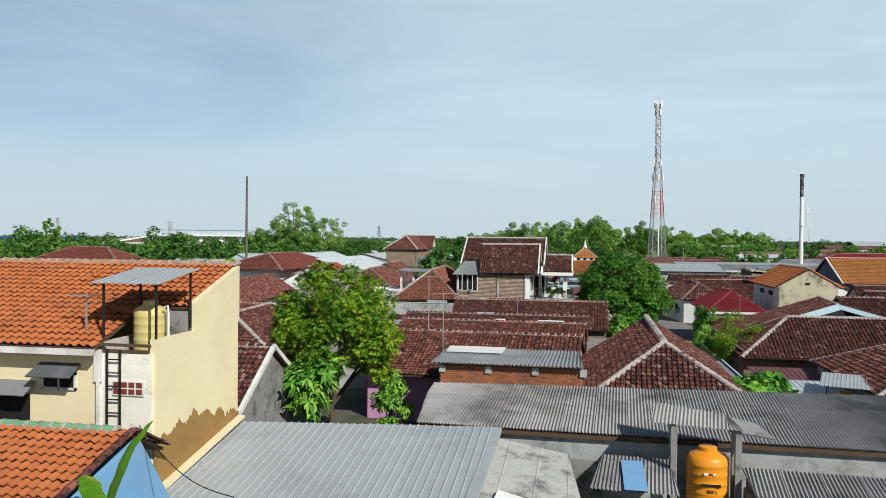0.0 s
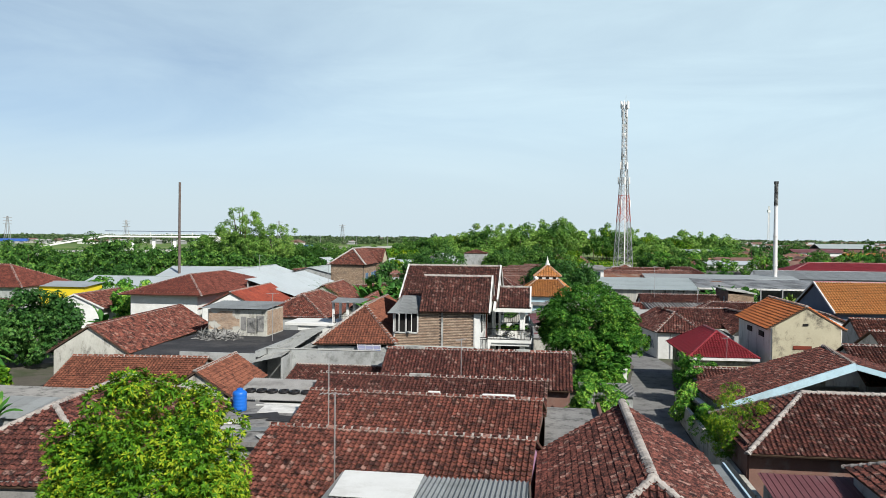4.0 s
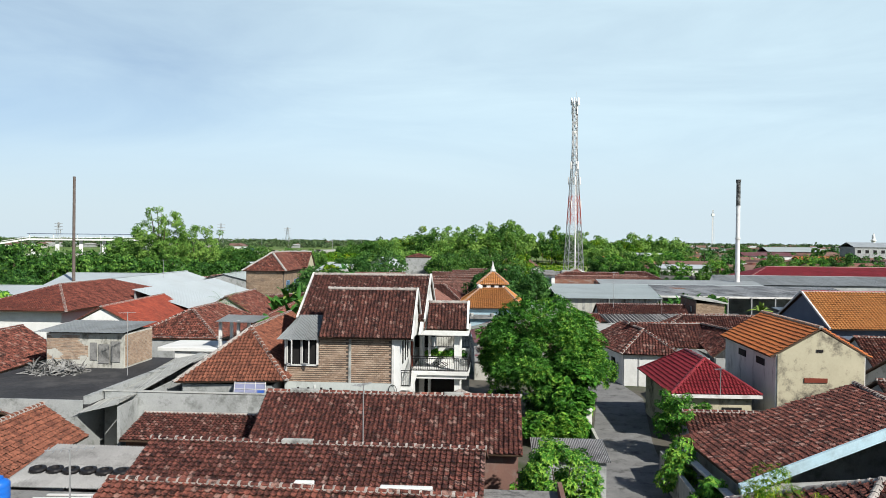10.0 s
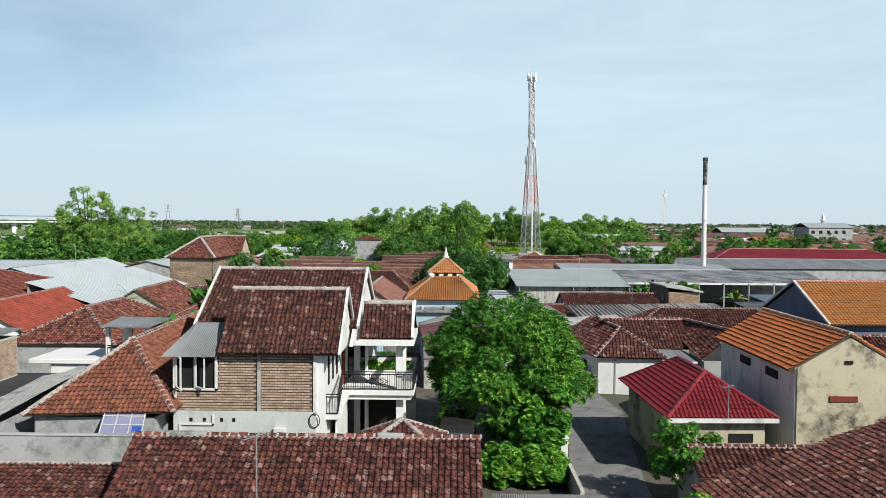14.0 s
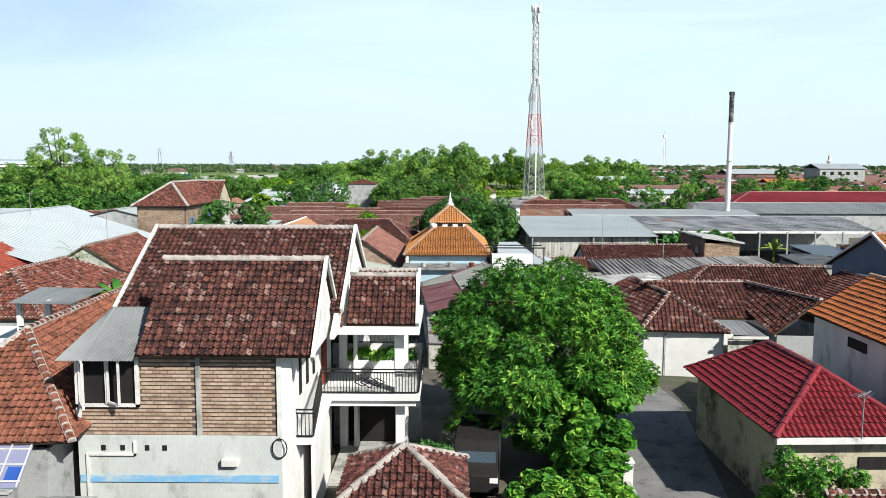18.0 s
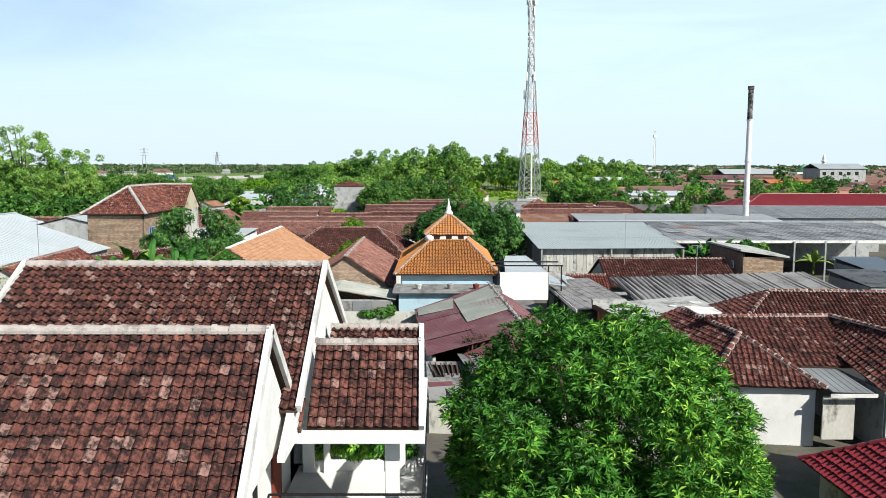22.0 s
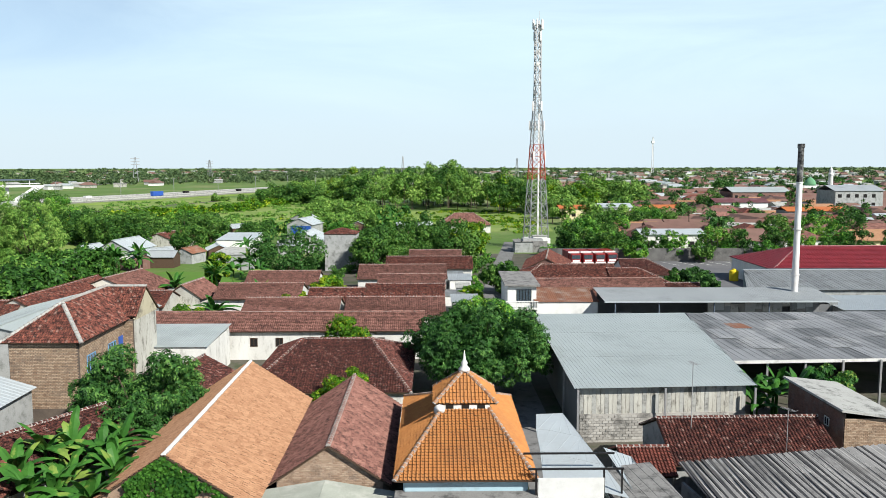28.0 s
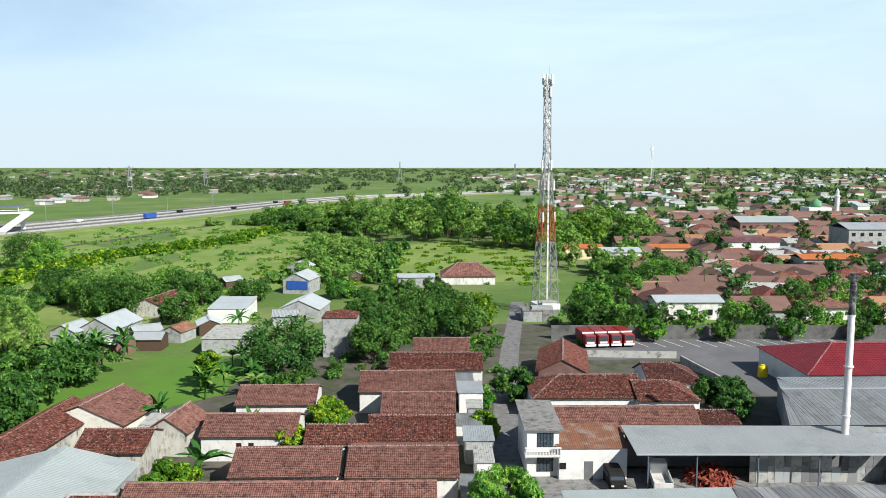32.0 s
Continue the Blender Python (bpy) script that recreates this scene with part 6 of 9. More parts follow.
sheets(terr, [(-0.2, -2.2, 5.5), (2.5, -2.2, 5.45), (2.7, 0.9, 5.66), (-0.4, 0.9, 5.7)], ZINCOLD, kind="rib", pitch=0.2, amp=0.02, sheet=(1.0, 5))
for px, py in ((-0.1, -1.5), (1.2, -1.5), (-0.1, 0.8), (1.2, 0.8)):
    part("post", boxes((px - 0.1, py - 0.1, 3.5, px + 0.1, py + 0.1, 5.55)), WHITE, terr)
railing(terr, (-0.1, -1.6, 3.58), (1.2, -1.6, 3.58), 0.8, 0.2)
house("tiled_house", "house with brown tile roof beside a terrace", -27.5, 84.8, 90, 13.6, 6.6, 3.2, 5.3, "hh", TILE2, PLASTER, hip=4.0)
house("tiled_house", "house with low brown tile roof and pale side wall", -21.4, 86.6, 95, 15.6, 4.4, 2.85, 4.9, "gg", TILE2, DIRTY)
house("tiled_house", "brown tile roofed house before a metal hall", -28.9, 98.4, 93, 10.6, 6.0, 3.3, 5.5, "gg", TILE2, DIRTY)
house("tiled_house", "two-storey house with red-brown hip roof and white balcony", -43.4, 93.6, 90, 22.0, 7.6, 4.85, 6.75, "hh", TILE3, WHITE, over=1.0, side=1.0, hip=7.2)
house("tiled_house", "house with faded red tile roof", -35.7, 88.4, 95, 15.0, 6.0, 3.5, 5.4, "gg", TILE_BR, WHITE)
house("tiled_house", "house with dark maroon hip roof", -75.5, 97.0, 4, 16.0, 11.0, 4.6, 7.2, "hh", TILE3, PLASTER)
house("tiled_house", "small house with tile roof and white gable", -56.4, 91.5, 96, 12.0, 6.0, 2.8, 4.4, "gg", TILE2, WHITE, rake=FASCIA)
house("tiled_house", "low house with dark tiles", -62.0, 78.0, 0, 10.0, 9.0, 2.8, 4.4, "gg", TILE, PLASTER)
house("tiled_house", "old tile roofed house behind banana plants", -27.5, 107.0, 60, 9.5, 7.0, 2.8, 4.7, "gg", TILE, PLASTER)
yb = thing("yellow_shed", "bright yellow painted shed", "shed", (-64.5, 97.5, 0), 0)
part("wall", boxes((-3.5, -2, 0, 3.5, 2, 4.6)), YELLOWPAINT, yb)
part("roof", slab([(-3.8, -2.3, 4.6), (3.8, -2.3, 4.6), (3.8, 2.3, 5.0), (-3.8, 2.3, 5.0)], 0.06), ZINC, yb)


def hall(name, label, x, y, rot, L, W, eave, ridge, roof, wall, kind="rib", pitch=0.5, sheet=(2.0, 9.0), category="hall", group="", amp=0.04):
    """A long shed with two sheet slopes, its ridge along local x."""
    t = thing(name, label, category, (x, y, 0), rot, group)
    X, Y = L / 2, W / 2
    sheets(t, [(-X - 0.3, -Y - 0.4, eave), (X + 0.3, -Y - 0.4, eave), (X + 0.3, 0, ridge), (-X - 0.3, 0, ridge)], roof, kind=kind, pitch=pitch, amp=amp, sheet=sheet)
    sheets(t, [(X + 0.3, Y + 0.4, eave), (-X - 0.3, Y + 0.4, eave), (-X - 0.3, 0, ridge), (X + 0.3, 0, ridge)], roof, kind=kind, pitch=pitch, amp=amp, sheet=sheet, seed=3)
    wall_run(t, (-X, -Y), (X, -Y), 0, eave, wall)
    wall_run(t, (X, Y), (-X, Y), 0, eave, wall)
    for xe in (-X, X):
        gable_wall(t, xe, -Y, Y, 0, 0, eave, ridge - 0.1, wall)
    bm = bmesh.new()
    beam(bm, (-X - 0.3, 0, ridge + 0.05), (X + 0.3, 0, ridge + 0.05), 0.4, 0.08)
    part("ridge_flashing", bm, roof, t)
    return t


hall("metal_hall", "large low hall under grey-green metal sheet roof", -60.6, 109.5, 6, 14.0, 13.0, 3.8, 5.2, ZINCPALE, PLASTER, amp=0.02)
hall("metal_hall", "large low hall under white metal sheet roof", -61.0, 136.0, 6, 16.0, 18.0, 3.9, 5.6, ZINCPALE, PLASTER, amp=0.02)
hall("metal_hall", "white sheet roofed hall behind a red roof", -48.4, 120.0, 90, 22.0, 12.0, 4.2, 6.3, ZINCPALE, PLASTER)
mh = thing("metal_hall", "white sheet lean-to hall beside tile roofs", "hall", (0, 0, 0), 0)
sheets(mh, [(-32.4, 94.0, 4.0), (-32.4, 117.4, 4.0), (-38.8, 117.4, 6.0), (-38.8, 94.0, 6.0)], ZINCPALE, kind="rib", pitch=0.5, amp=0.03, sheet=(2.0, 7.5), seed=7)
for a, b, z in (((-32.8, 94.3), (-32.8, 117.2), 3.9), ((-38.6, 94.3), (-38.6, 117.2), 5.8), ((-38.6, 94.3), (-32.8, 94.3), 3.9), ((-38.6, 117.2), (-32.8, 117.2), 3.9)):
    wall_run(mh, a, b, 0, z, PLASTER)
hall("metal_hall", "grey metal roofed hall beyond a brick house", -41.8, 139.0, 90, 19.6, 14.0, 4.2, 6.0, ZINCGREEN, PLASTER, pitch=0.3, amp=0.012)

lh = thing("brick_house", "two-storey brick house with brown hip roof and blue windows", "house", (-32.4, 124.2, 0), 0)
for a, b in (((-2.6, -5.4), (2.4, -5.4)), ((2.4, -5.4), (2.4, 3.0)), ((2.4, 3.0), (3.2, 3.0)), ((3.2, 3.0), (3.2, 8.0)), ((3.2, 8), (-2.6, 8)), ((-2.6, 8), (-2.6, -5.4))):
    wall_run(lh, a, b, 0, 7.0, JOINT)
brick_face(lh, (-2.6, -5.49), (2.4, -5.49), 2.0, 6.9, BRICKTAN, bw=0.24, bh=0.11, gap=0.03, seed=9)
brick_face(lh, (2.49, -5.4), (2.49, 3.0), 2.0, 6.9, BRICKTAN, bw=0.24, bh=0.11, gap=0.03, seed=10)
brick_face(lh, (2.4, 2.91), (3.2, 2.91), 2.0, 6.9, BRICKTAN, bw=0.24, bh=0.11, gap=0.03, seed=11)
wall_run(lh, (3.3, 3.0), (3.3, 8.0), 2, 7.0, DIRTY, 0.1)
for yy in (-3.6, 0.2):
    window(lh, yy, 4.2, 1.5, 1.5, 0, BLUEWALL, GLASSY, 2, 1, side=2.52)
part("balcony_door", boxes((2.5, 1.6, 3.6, 2.56, 2.4, 5.8)), BLUEPAINT, lh)
tiled(lh, [(-3.1, -5.9, 7.0), (2.9, -5.9, 7.0), (0, -2.4, 9.4), (0, -2.4, 9.4)], TILE2, 0.21, 0.26, 4, seed=51)
tiled(lh, [(2.9, -5.9, 7.0), (2.9, 5.6, 7.0), (0, 5.6, 9.4), (0, -2.4, 9.4)], TILE2, 0.21, 0.26, 4, seed=52)
tiled(lh, [(-3.1, 8.5, 7.0), (-3.1, -5.9, 7.0), (0, -2.4, 9.4), (0, 5.6, 9.4)], TILE2, 0.21, 0.26, 2, seed=53)
tiled(lh, [(0, 3.0, 7.2), (3.5, 3.0, 7.2), (3.5, 5.6, 9.4), (0, 5.6, 9.4)], TILE2, 0.21, 0.26, 4, seed=54)
tiled(lh, [(3.5, 8.4, 7.0), (-3.1, 8.4, 7.0), (0, 5.6, 9.4), (3.5, 5.6, 9.4)], TILE2, 0.21, 0.26, 2, seed=55)
gable_wall(lh, 3.3, 3.0, 8.2, 5.6, 6.9, 7.0, 9.3, PEEL)
for p, q in (((0, -2.4, 9.42), (0, 5.6, 9.42)), ((-3.1, -5.9, 7.02), (0, -2.4, 9.42)), ((2.9, -5.9, 7.02), (0, -2.4, 9.42)), ((0, 5.6, 9.42), (3.5, 5.6, 9.42))):
    caps(lh, p, q, CONCPALE, r=0.14)

# ---- middle: ivy house, shed, prayer house ----
ivyh = house("orange_roof_house", "house with faded orange tile roof and ivy-grown brick gable", -16.9, 107.8, 90, 17.6, 7.6, 3.2, 6.0, "gg", TILE_OR3, PLASTER, over=0.5, side=0.2, prof=4, tl=0.3, gable=BRICK, cap=WHITE)
brick_face(ivyh, (-8.89, 3.8), (-8.89, -3.8), 0.3, 5.7, BRICK, bw=0.24, bh=0.1, gap=0.03, seed=12, skip=lambda u, z: z > 3.05 + (3.8 - abs(u - 3.8)) * 0.68)
rng = np.random.RandomState(77)
vs, fs = [], []
for k in range(15000):
    u = rng.uniform(-3.7, 3.6)
    zz = rng.uniform(0.1, 6.0)
    wob = 0.35 * math.sin(u * 5 + zz * 3) + 0.25 * math.sin(zz * 7 - u * 3)
    if zz > 6.0 - abs(u) * 0.7 or ((u + 1.8) / 0.85) ** 2 + ((zz - 2.5) / 1.7) ** 2 < 1 + wob or ((u - 1.8) / 0.45) ** 2 + ((zz - 1.2) / 0.7) ** 2 < 1 + wob or (u > 2.1 + wob and zz > 2.0 + wob) or u > 3.1 + 0.5 * wob:
        continue
    if rng.uniform() < 0.25 + 0.35 * math.sin(u * 2.3) * math.sin(zz * 1.9):
        continue
    c = np.array((-9.0 - rng.uniform(0.0, 0.3), u, zz))
    s = rng.uniform(0.07, 0.125)
    a = rng.uniform(0, 6.28)
    d1, d2 = np.array((-0.35, math.cos(a), math.sin(a))) * s, np.array((0.1, -math.sin(a), math.cos(a))) * s
    b = len(vs)
    vs += [c - d1, c + d2 * 0.8, c + d1, c - d2 * 0.8]
    fs.append((b, b + 1, b + 2, b + 3))
mesh("ivy", vs, fs, LEAF_IVY, ivyh, "dense dark green ivy", kind="stuff")
part("roof_patch", boxes((-2.4, -2.9, 3.98, -1.2, -2.2, 4.1)), CONCPALE, ivyh).matrix_basis = pose(0, 0, 0.0, 0, 0, 0)
gsh = house("gabled_shed", "shed with steep brown tile roof and brick gable", -9.5, 109.3, 90, 13.2, 5.6, 2.9, 5.1, "gg", TILE_ROW, BRICK, over=0.5, side=0.35, gable=BRICK)
brick_face(gsh, (-6.69, 2.8), (-6.69, -2.8), 0.3, 4.9, BRICK, bw=0.24, bh=0.1, gap=0.03, seed=18, skip=lambda u, z: z > 3.15 + (2.8 - abs(u - 2.8)) * 0.62)
zs = thing("zinc_shed", "low grey shed with pale sheet gable roof", "shed", (-9.6, 99.6, 0), 0)
sheets(zs, [(-4.4, 2.2, 2.75), (-4.4, -1.9, 2.75), (0, -1.9, 3.45), (0, 2.2, 3.45)], ZINCMOSS, pitch=0.15, amp=0.02)
sheets(zs, [(3.9, -1.9, 2.75), (3.9, 2.2, 2.75), (0, 2.2, 3.45), (0, -1.9, 3.45)], ZINCMOSS, pitch=0.15, amp=0.02)
for a, b in (((-4.0, -1.7), (3.6, -1.7)), ((3.6, -1.7), (3.6, 2)), ((-4.0, 2), (-4.0, -1.7))):
    wall_run(zs, a, b, 0, 2.75, PLASTER, label="weathered grey board wall")
for k in range(6):
    part("panel", boxes((-3.98 + k * 1.27, -1.84 - 0.015 * (k * 5 % 3), 0.1, -2.74 + k * 1.27, -1.775, 2.68)), (ZINCOLD, CONCRETE)[k % 2], zs, "weathered grey sheet panel")
yw = thing("boundary_wall", "high stained limewashed wall behind an overgrown pool", "wall", (0, 0, 0), 0)
wall_run(yw, (-13.6, 96.6), (-4.2, 96.6), 0, 2.2, DIRTY, 0.2)
wall_run(yw, (-13.6, 96.6), (-13.1, 84.0), 0, 2.0, DIRTY, 0.22)
wall_run(yw, (-4.2, 96.6), (-3.4, 84.0), 0, 1.2, DIRTY, 0.2)
pool = thing("old_pool", "disused pale blue pool overgrown with weeds", "pool", (-8.6, 91.8, 0), 0)
part("rim", bevelled(boxes((-2.9, 2.2, 0, 1.2, 2.42, 0.8)), 0.02), PALEBLUE, pool, "pale blue painted wall")
part("rim", bevelled(boxes((1.2, 2.2, 0, 4.4, 2.42, 0.84)), 0.02), CONCRETE, pool, "bare stained wall")
part("rim", bevelled(boxes((-3.12, -6.5, 0, -2.9, 2.42, 0.8)), 0.02), PALEBLUE, pool, "pale blue painted wall")
part("ledge", boxes((-4.6, -6.5, 0, -3.13, 4.6, 0.22)), CONCRETE, pool)
sheet("pool_floor", [(-11.5, 84), (-4.2, 84), (-4.2, 94.0), (-11.5, 94.0)], 0.06, MUD, "wet black mud on a pool floor")
wrng = random.Random(44)
weeds = mesh("weeds", *leaf_cloud([(wrng.uniform(-11.3, -4.6), wrng.uniform(84.5, 93.8) if k % 3 else 93.5, 0.12, wrng.uniform(0.25, 0.9), wrng.uniform(0.2, 0.5), wrng.uniform(0.06, 0.2)) for k in range(34)], 2600, 0.13, 45, 1.6, 0.2, 4), LEAF_IVY, None, "low weeds creeping over mud", kind="stuff")
tufts = mesh("ivy_tuft", *leaf_cloud([(-10.0, 96.46, 2.1, 0.4, 0.12, 0.22), (-7.4, 96.46, 2.1, 0.7, 0.14, 0.25), (-6.5, 96.46, 2.2, 0.6, 0.16, 0.35), (-5.9, 96.45, 2.35, 0.3, 0.15, 0.4), (-12.3, 94.6, 0.4, 0.7, 0.5, 0.3), (-11.0, 94.3, 0.5, 0.6, 0.2, 0.3)], 900, 0.11, 46, 1.4, 0.3, 5), LEAF_IVY, None, "ivy tufts hanging over a wall", kind="stuff")
bm = bmesh.new()
beam(bm, (-12.85, 94.2, 1.5), (-12.5, 88.2, 1.3), 0.34, 0.09)
tagged(part("loose_board", bm, FASCIA), "long pale board leaning along a wall", "board")
bush = mesh("dry_brush", *leaf_cloud([(-14.6, 96.0, 0.7, 0.9, 1.2, 0.8), (-15.6, 94.8, 0.5, 1.0, 1.2, 0.6)], 420, 0.3, 47, 5.0, 0.2, 5), WOOD, None, "dry brown brush below an ivy wall", kind="stuff")

mosque = thing("prayer_house", "small prayer house with two-tier orange tile roof and white finial", "mosque", (-2.1, 107.4, 0), 0)
E4, E6 = 4.1, 5.95
for c in ([(-3.8, -7.4, E4), (3.4, -7.4, E4), (1.35, -1.6, E6), (-1.35, -1.6, E6)], [(3.4, -7.4, E4), (3.4, 7.0, E4), (1.35, 1.6, E6), (1.35, -1.6, E6)],
          [(3.4, 7.0, E4), (-3.8, 7.0, E4), (-1.35, 1.6, E6), (1.35, 1.6, E6)], [(-3.8, 7.0, E4), (-3.8, -7.4, E4), (-1.35, -1.6, E6), (-1.35, 1.6, E6)]):
    tiled(mosque, c, TILE_OR2, 0.21, 0.24, 4, singles=200 if c[0][1] < -7 and c[1][1] < -7 else 0, near=(0, -7, 4), seed=61)
for c in ([(-1.8, -1.75, 6.3), (1.8, -1.75, 6.3), (0, 0, 7.85), (0, 0, 7.85)], [(1.8, -1.75, 6.3), (1.8, 1.75, 6.3), (0, 0, 7.85), (0, 0, 7.85)],
          [(1.8, 1.75, 6.3), (-1.8, 1.75, 6.3), (0, 0, 7.85), (0, 0, 7.85)], [(-1.8, 1.75, 6.3), (-1.8, -1.75, 6.3), (0, 0, 7.85), (0, 0, 7.85)]):
    tiled(mosque, c, TILE_OR2, 0.21, 0.24, 4, seed=62, slabname="upper_roof_slope")
for sx, sy in ((-1, -1), (1, -1), (1, 1), (-1, 1)):
    caps(mosque, (sx * 1.8, sy * 1.75, 6.32), (0, 0, 7.87), TILE_OR3, r=0.1, name="hip_ridge")
    caps(mosque, (-3.8 if sx < 0 else 3.4, -7.4 if sy < 0 else 7.0, E4 + 0.02), (sx * 1.35, sy * 1.6, E6 + 0.02), TILE_OR3, r=0.1, name="hip_ridge")
for a, b in (((-1.35, -1.6), (1.35, -1.6)), ((1.35, -1.6), (1.35, 1.6)), ((1.35, 1.6), (-1.35, 1.6)), ((-1.35, 1.6), (-1.35, -1.6))):
    wall_run(mosque, a, b, 5.6, 6.45, WHITE, 0.1, name="lantern_wall")
for xx in (-0.9, 0.0, 0.9):
    part("lantern_opening", boxes((xx - 0.22, -1.67, 6.0, xx + 0.22, -1.64, 6.3)), DARK, mosque)
for a, b in (((-3.3, -6.9), (2.9, -6.9)), ((2.9, -6.9), (2.9, 6.5)), ((2.9, 6.5), (-3.3, 6.5)), ((-3.3, 6.5), (-3.3, -6.9))):
    wall_run(mosque, a, b, 0, 4.25, PALEBLUE)
bm = bmesh.new()
lathe(bm, [(0.30, 7.75), (0.34, 7.9), (0.16, 8.1), (0.2, 8.25), (0.09, 8.45), (0.05, 8.8), (0.01, 9.0)], 16)
part("finial", bm, WHITE, mosque, "white turned finial", smooth=True)
bm = bmesh.new()
lathe(bm, [(0.05, 0), (0.12, 0.1), (0.3, 0.3), (0.32, 0.32)], 16)
part("loudspeaker", bm, WHITE, mosque, "round white loudspeaker horn", smooth=True).matrix_basis = pose(-1.5, -1.7, 6.05, 90, 0, 0)
porch = thing("porch", "pale blue porch with stained slab roof and planters", "porch", (-2.3, 99.2, 0), 0)
part("roof_slab", bevelled(boxes((-3.6, -1.6, 3.2, 3.6, 1.4, 3.4)), 0.02), CONCRETE, porch)
part("wall", boxes((-3.2, -1.2, 0, 3.2, 1.2, 3.2)), PALEBLUE, porch)
part("window", boxes((-1.6, -1.24, 1.5, -0.2, -1.2, 2.3), (0.6, -1.24, 1.5, 1.8, -1.2, 2.3)), DARK, porch)
for k, (xx, m) in enumerate(((-1.9, CONCPALE), (1.9, WOODRED), (2.9, CONCRETE), (0.2, CONCRETE))):
    bm = bmesh.new()
    lathe(bm, [(0.16, 0), (0.22, 0.3), (0.2, 0.34)], 10)
    tagged(part("planter", bm, m), "small planter pot on a porch roof", "pot", "planters").matrix_basis = pose(-2.3 + xx, 98.3, 3.4)
screen = thing("white_panel_roof", "white sheet wall and canopies on a steel frame", "canopy", (3.0, 103.0, 0), 0)
part("panel", boxes((-1.7, -3.2, 2.4, 1.6, -3.12, 4.3)), WHITE, screen)
sheets(screen, [(-1.22, -1.5, 3.6), (2.77, -3.6, 3.4), (1.25, 7.3, 4.2), (-0.46, 7.1, 4.2)], ZINCPALE, kind="rib", pitch=0.6, amp=0.008, sheet=(1.3, 3))
bm = bmesh.new()
for yy in (-3.1, -1.0):
    beam(bm, (-2.2, yy, 4.75), (2.6, yy, 4.75), 0.09)
for xx in (-1.8, 1.6, 2.5):
    beam(bm, (xx, -3.1, 0), (xx, -3.1, 4.75), 0.09)
for k in range(6):
    beam(bm, (1.6 + 0.35 * k, -4.6, 2.6), (1.78 + 0.35 * k, -4.6, 3.0), 0.04)
part("steel_frame", bm, BLACKIRON, screen)
sheets(screen, [(3.4, -2.6, 3.0), (5.2, -3.4, 2.4), (4.6, 3.2, 2.9), (3.0, 3.4, 3.4)], ZINCPALE, kind="rib", pitch=0.3, amp=0.02, sheet=(1.0, 9), seed=5)

mar = thing("maroon_shed", "long shed with broken maroon and grey sheet roof", "shed", (0, 0, 0), 0)
R0, R1 = (0.5, 98.2, 3.7), (1.4, 84.3, 3.7)
sheets(mar, [(-4.4, 95.6, 2.5), (-3.4, 83.6, 2.5), R1, R0], MAROON, kind="rib", pitch=0.3, amp=0.012, sheet=(1.6, 2.6), seed=12, jitter=0.04)
sheets(mar, [(4.0, 84.2, 2.4), (2.2, 98.0, 2.6), R0, R1], MAROON, kind="rib", pitch=0.3, amp=0.012, sheet=(1.6, 2.6), seed=13, jitter=0.04)
part("grey_patch", slab([(-1.95, 95.6, 3.16), (-1.35, 88.6, 3.2), (0.98, 89.6, 3.73), (0.42, 97.7, 3.74)], 0.02), ZINCMOSS, mar, "weathered grey-green sheet")
part("grey_patch", slab([(-4.2, 95.4, 2.62), (-4.1, 93.2, 2.63), (-2.0, 93.0, 3.12), (-1.98, 96.3, 3.14)], 0.02), ZINCMOSS, mar)
sheets(mar, [(-0.5, 79.8, 2.3), (4.0, 81.2, 2.3), (1.5, 84.3, 3.69), (1.3, 84.3, 3.69)], MAROON, kind="rib", pitch=0.3, amp=0.012, sheet=(1.6, 2.6), seed=14, jitter=0.03)
part("front_sheet", slab([(-1.7, 83.7, 2.66), (-0.5, 79.8, 2.28), (1.36, 84.28, 3.69), (1.3, 84.4, 3.69)], 0.03), MAROON, mar)
part("grey_patch", slab([(-2.0, 84.0, 2.58), (-1.1, 79.7, 2.16), (-0.45, 79.8, 2.34), (-1.0, 83.0, 2.78)], 0.03), CONCRETE, mar)
part("annex_roof", slab([(-3.5, 83.6, 2.3), (-3.3, 80.0, 1.55), (-1.1, 79.8, 1.6), (-1.75, 83.6, 2.3)], 0.06), CONCRETE, mar, "grey sheet roof with broken gaps")
part("roof_gap", slab([(-3.2, 83.2, 2.24), (-3.1, 82.0, 2.0), (-1.75, 82.0, 2.0), (-1.95, 83.2, 2.24)], 0.02), DARK, mar)
part("roof_gap", slab([(-2.6, 81.0, 1.79), (-2.55, 80.3, 1.65), (-1.4, 80.2, 1.65), (-1.6, 81.0, 1.8)], 0.02), DARK, mar)
part("maroon_strip", slab([(-3.35, 81.5, 1.89), (-3.3, 81.1, 1.82), (-1.5, 81.2, 1.86), (-1.6, 81.6, 1.94)], 0.02), MAROON, mar)
for k in range(7):
    bm = bmesh.new()
    beam(bm, (-3.3 + 0.25 * k, 83.3 - 0.1 * (k % 3), 2.34), (-3.0 + 0.2 * k, 81.9 + 0.2 * (k % 2), 2.08), 0.05)
    part("batten", bm, WOOD, mar)
twigs = mesh("dry_twigs", *leaf_cloud([(-0.9, 84.6, 3.05, 0.8, 0.5, 0.25)], 60, 0.5, 52, 12.0, 0.1, 4), WOOD, None, "dry twigs lying on a sheet roof", kind="stuff")
for a, b in (((-0.5, 80.0), (3.7, 81.3)), ((-3.3, 80.2), (-0.6, 80.0)), ((-3.3, 80.2), (-3.1, 84.0)), ((3.7, 81.3), (3.7, 84.4))):
    wall_run(mar, a, b, 0, 1.55 if a[0] < -1 else 2.25, DIRTY)
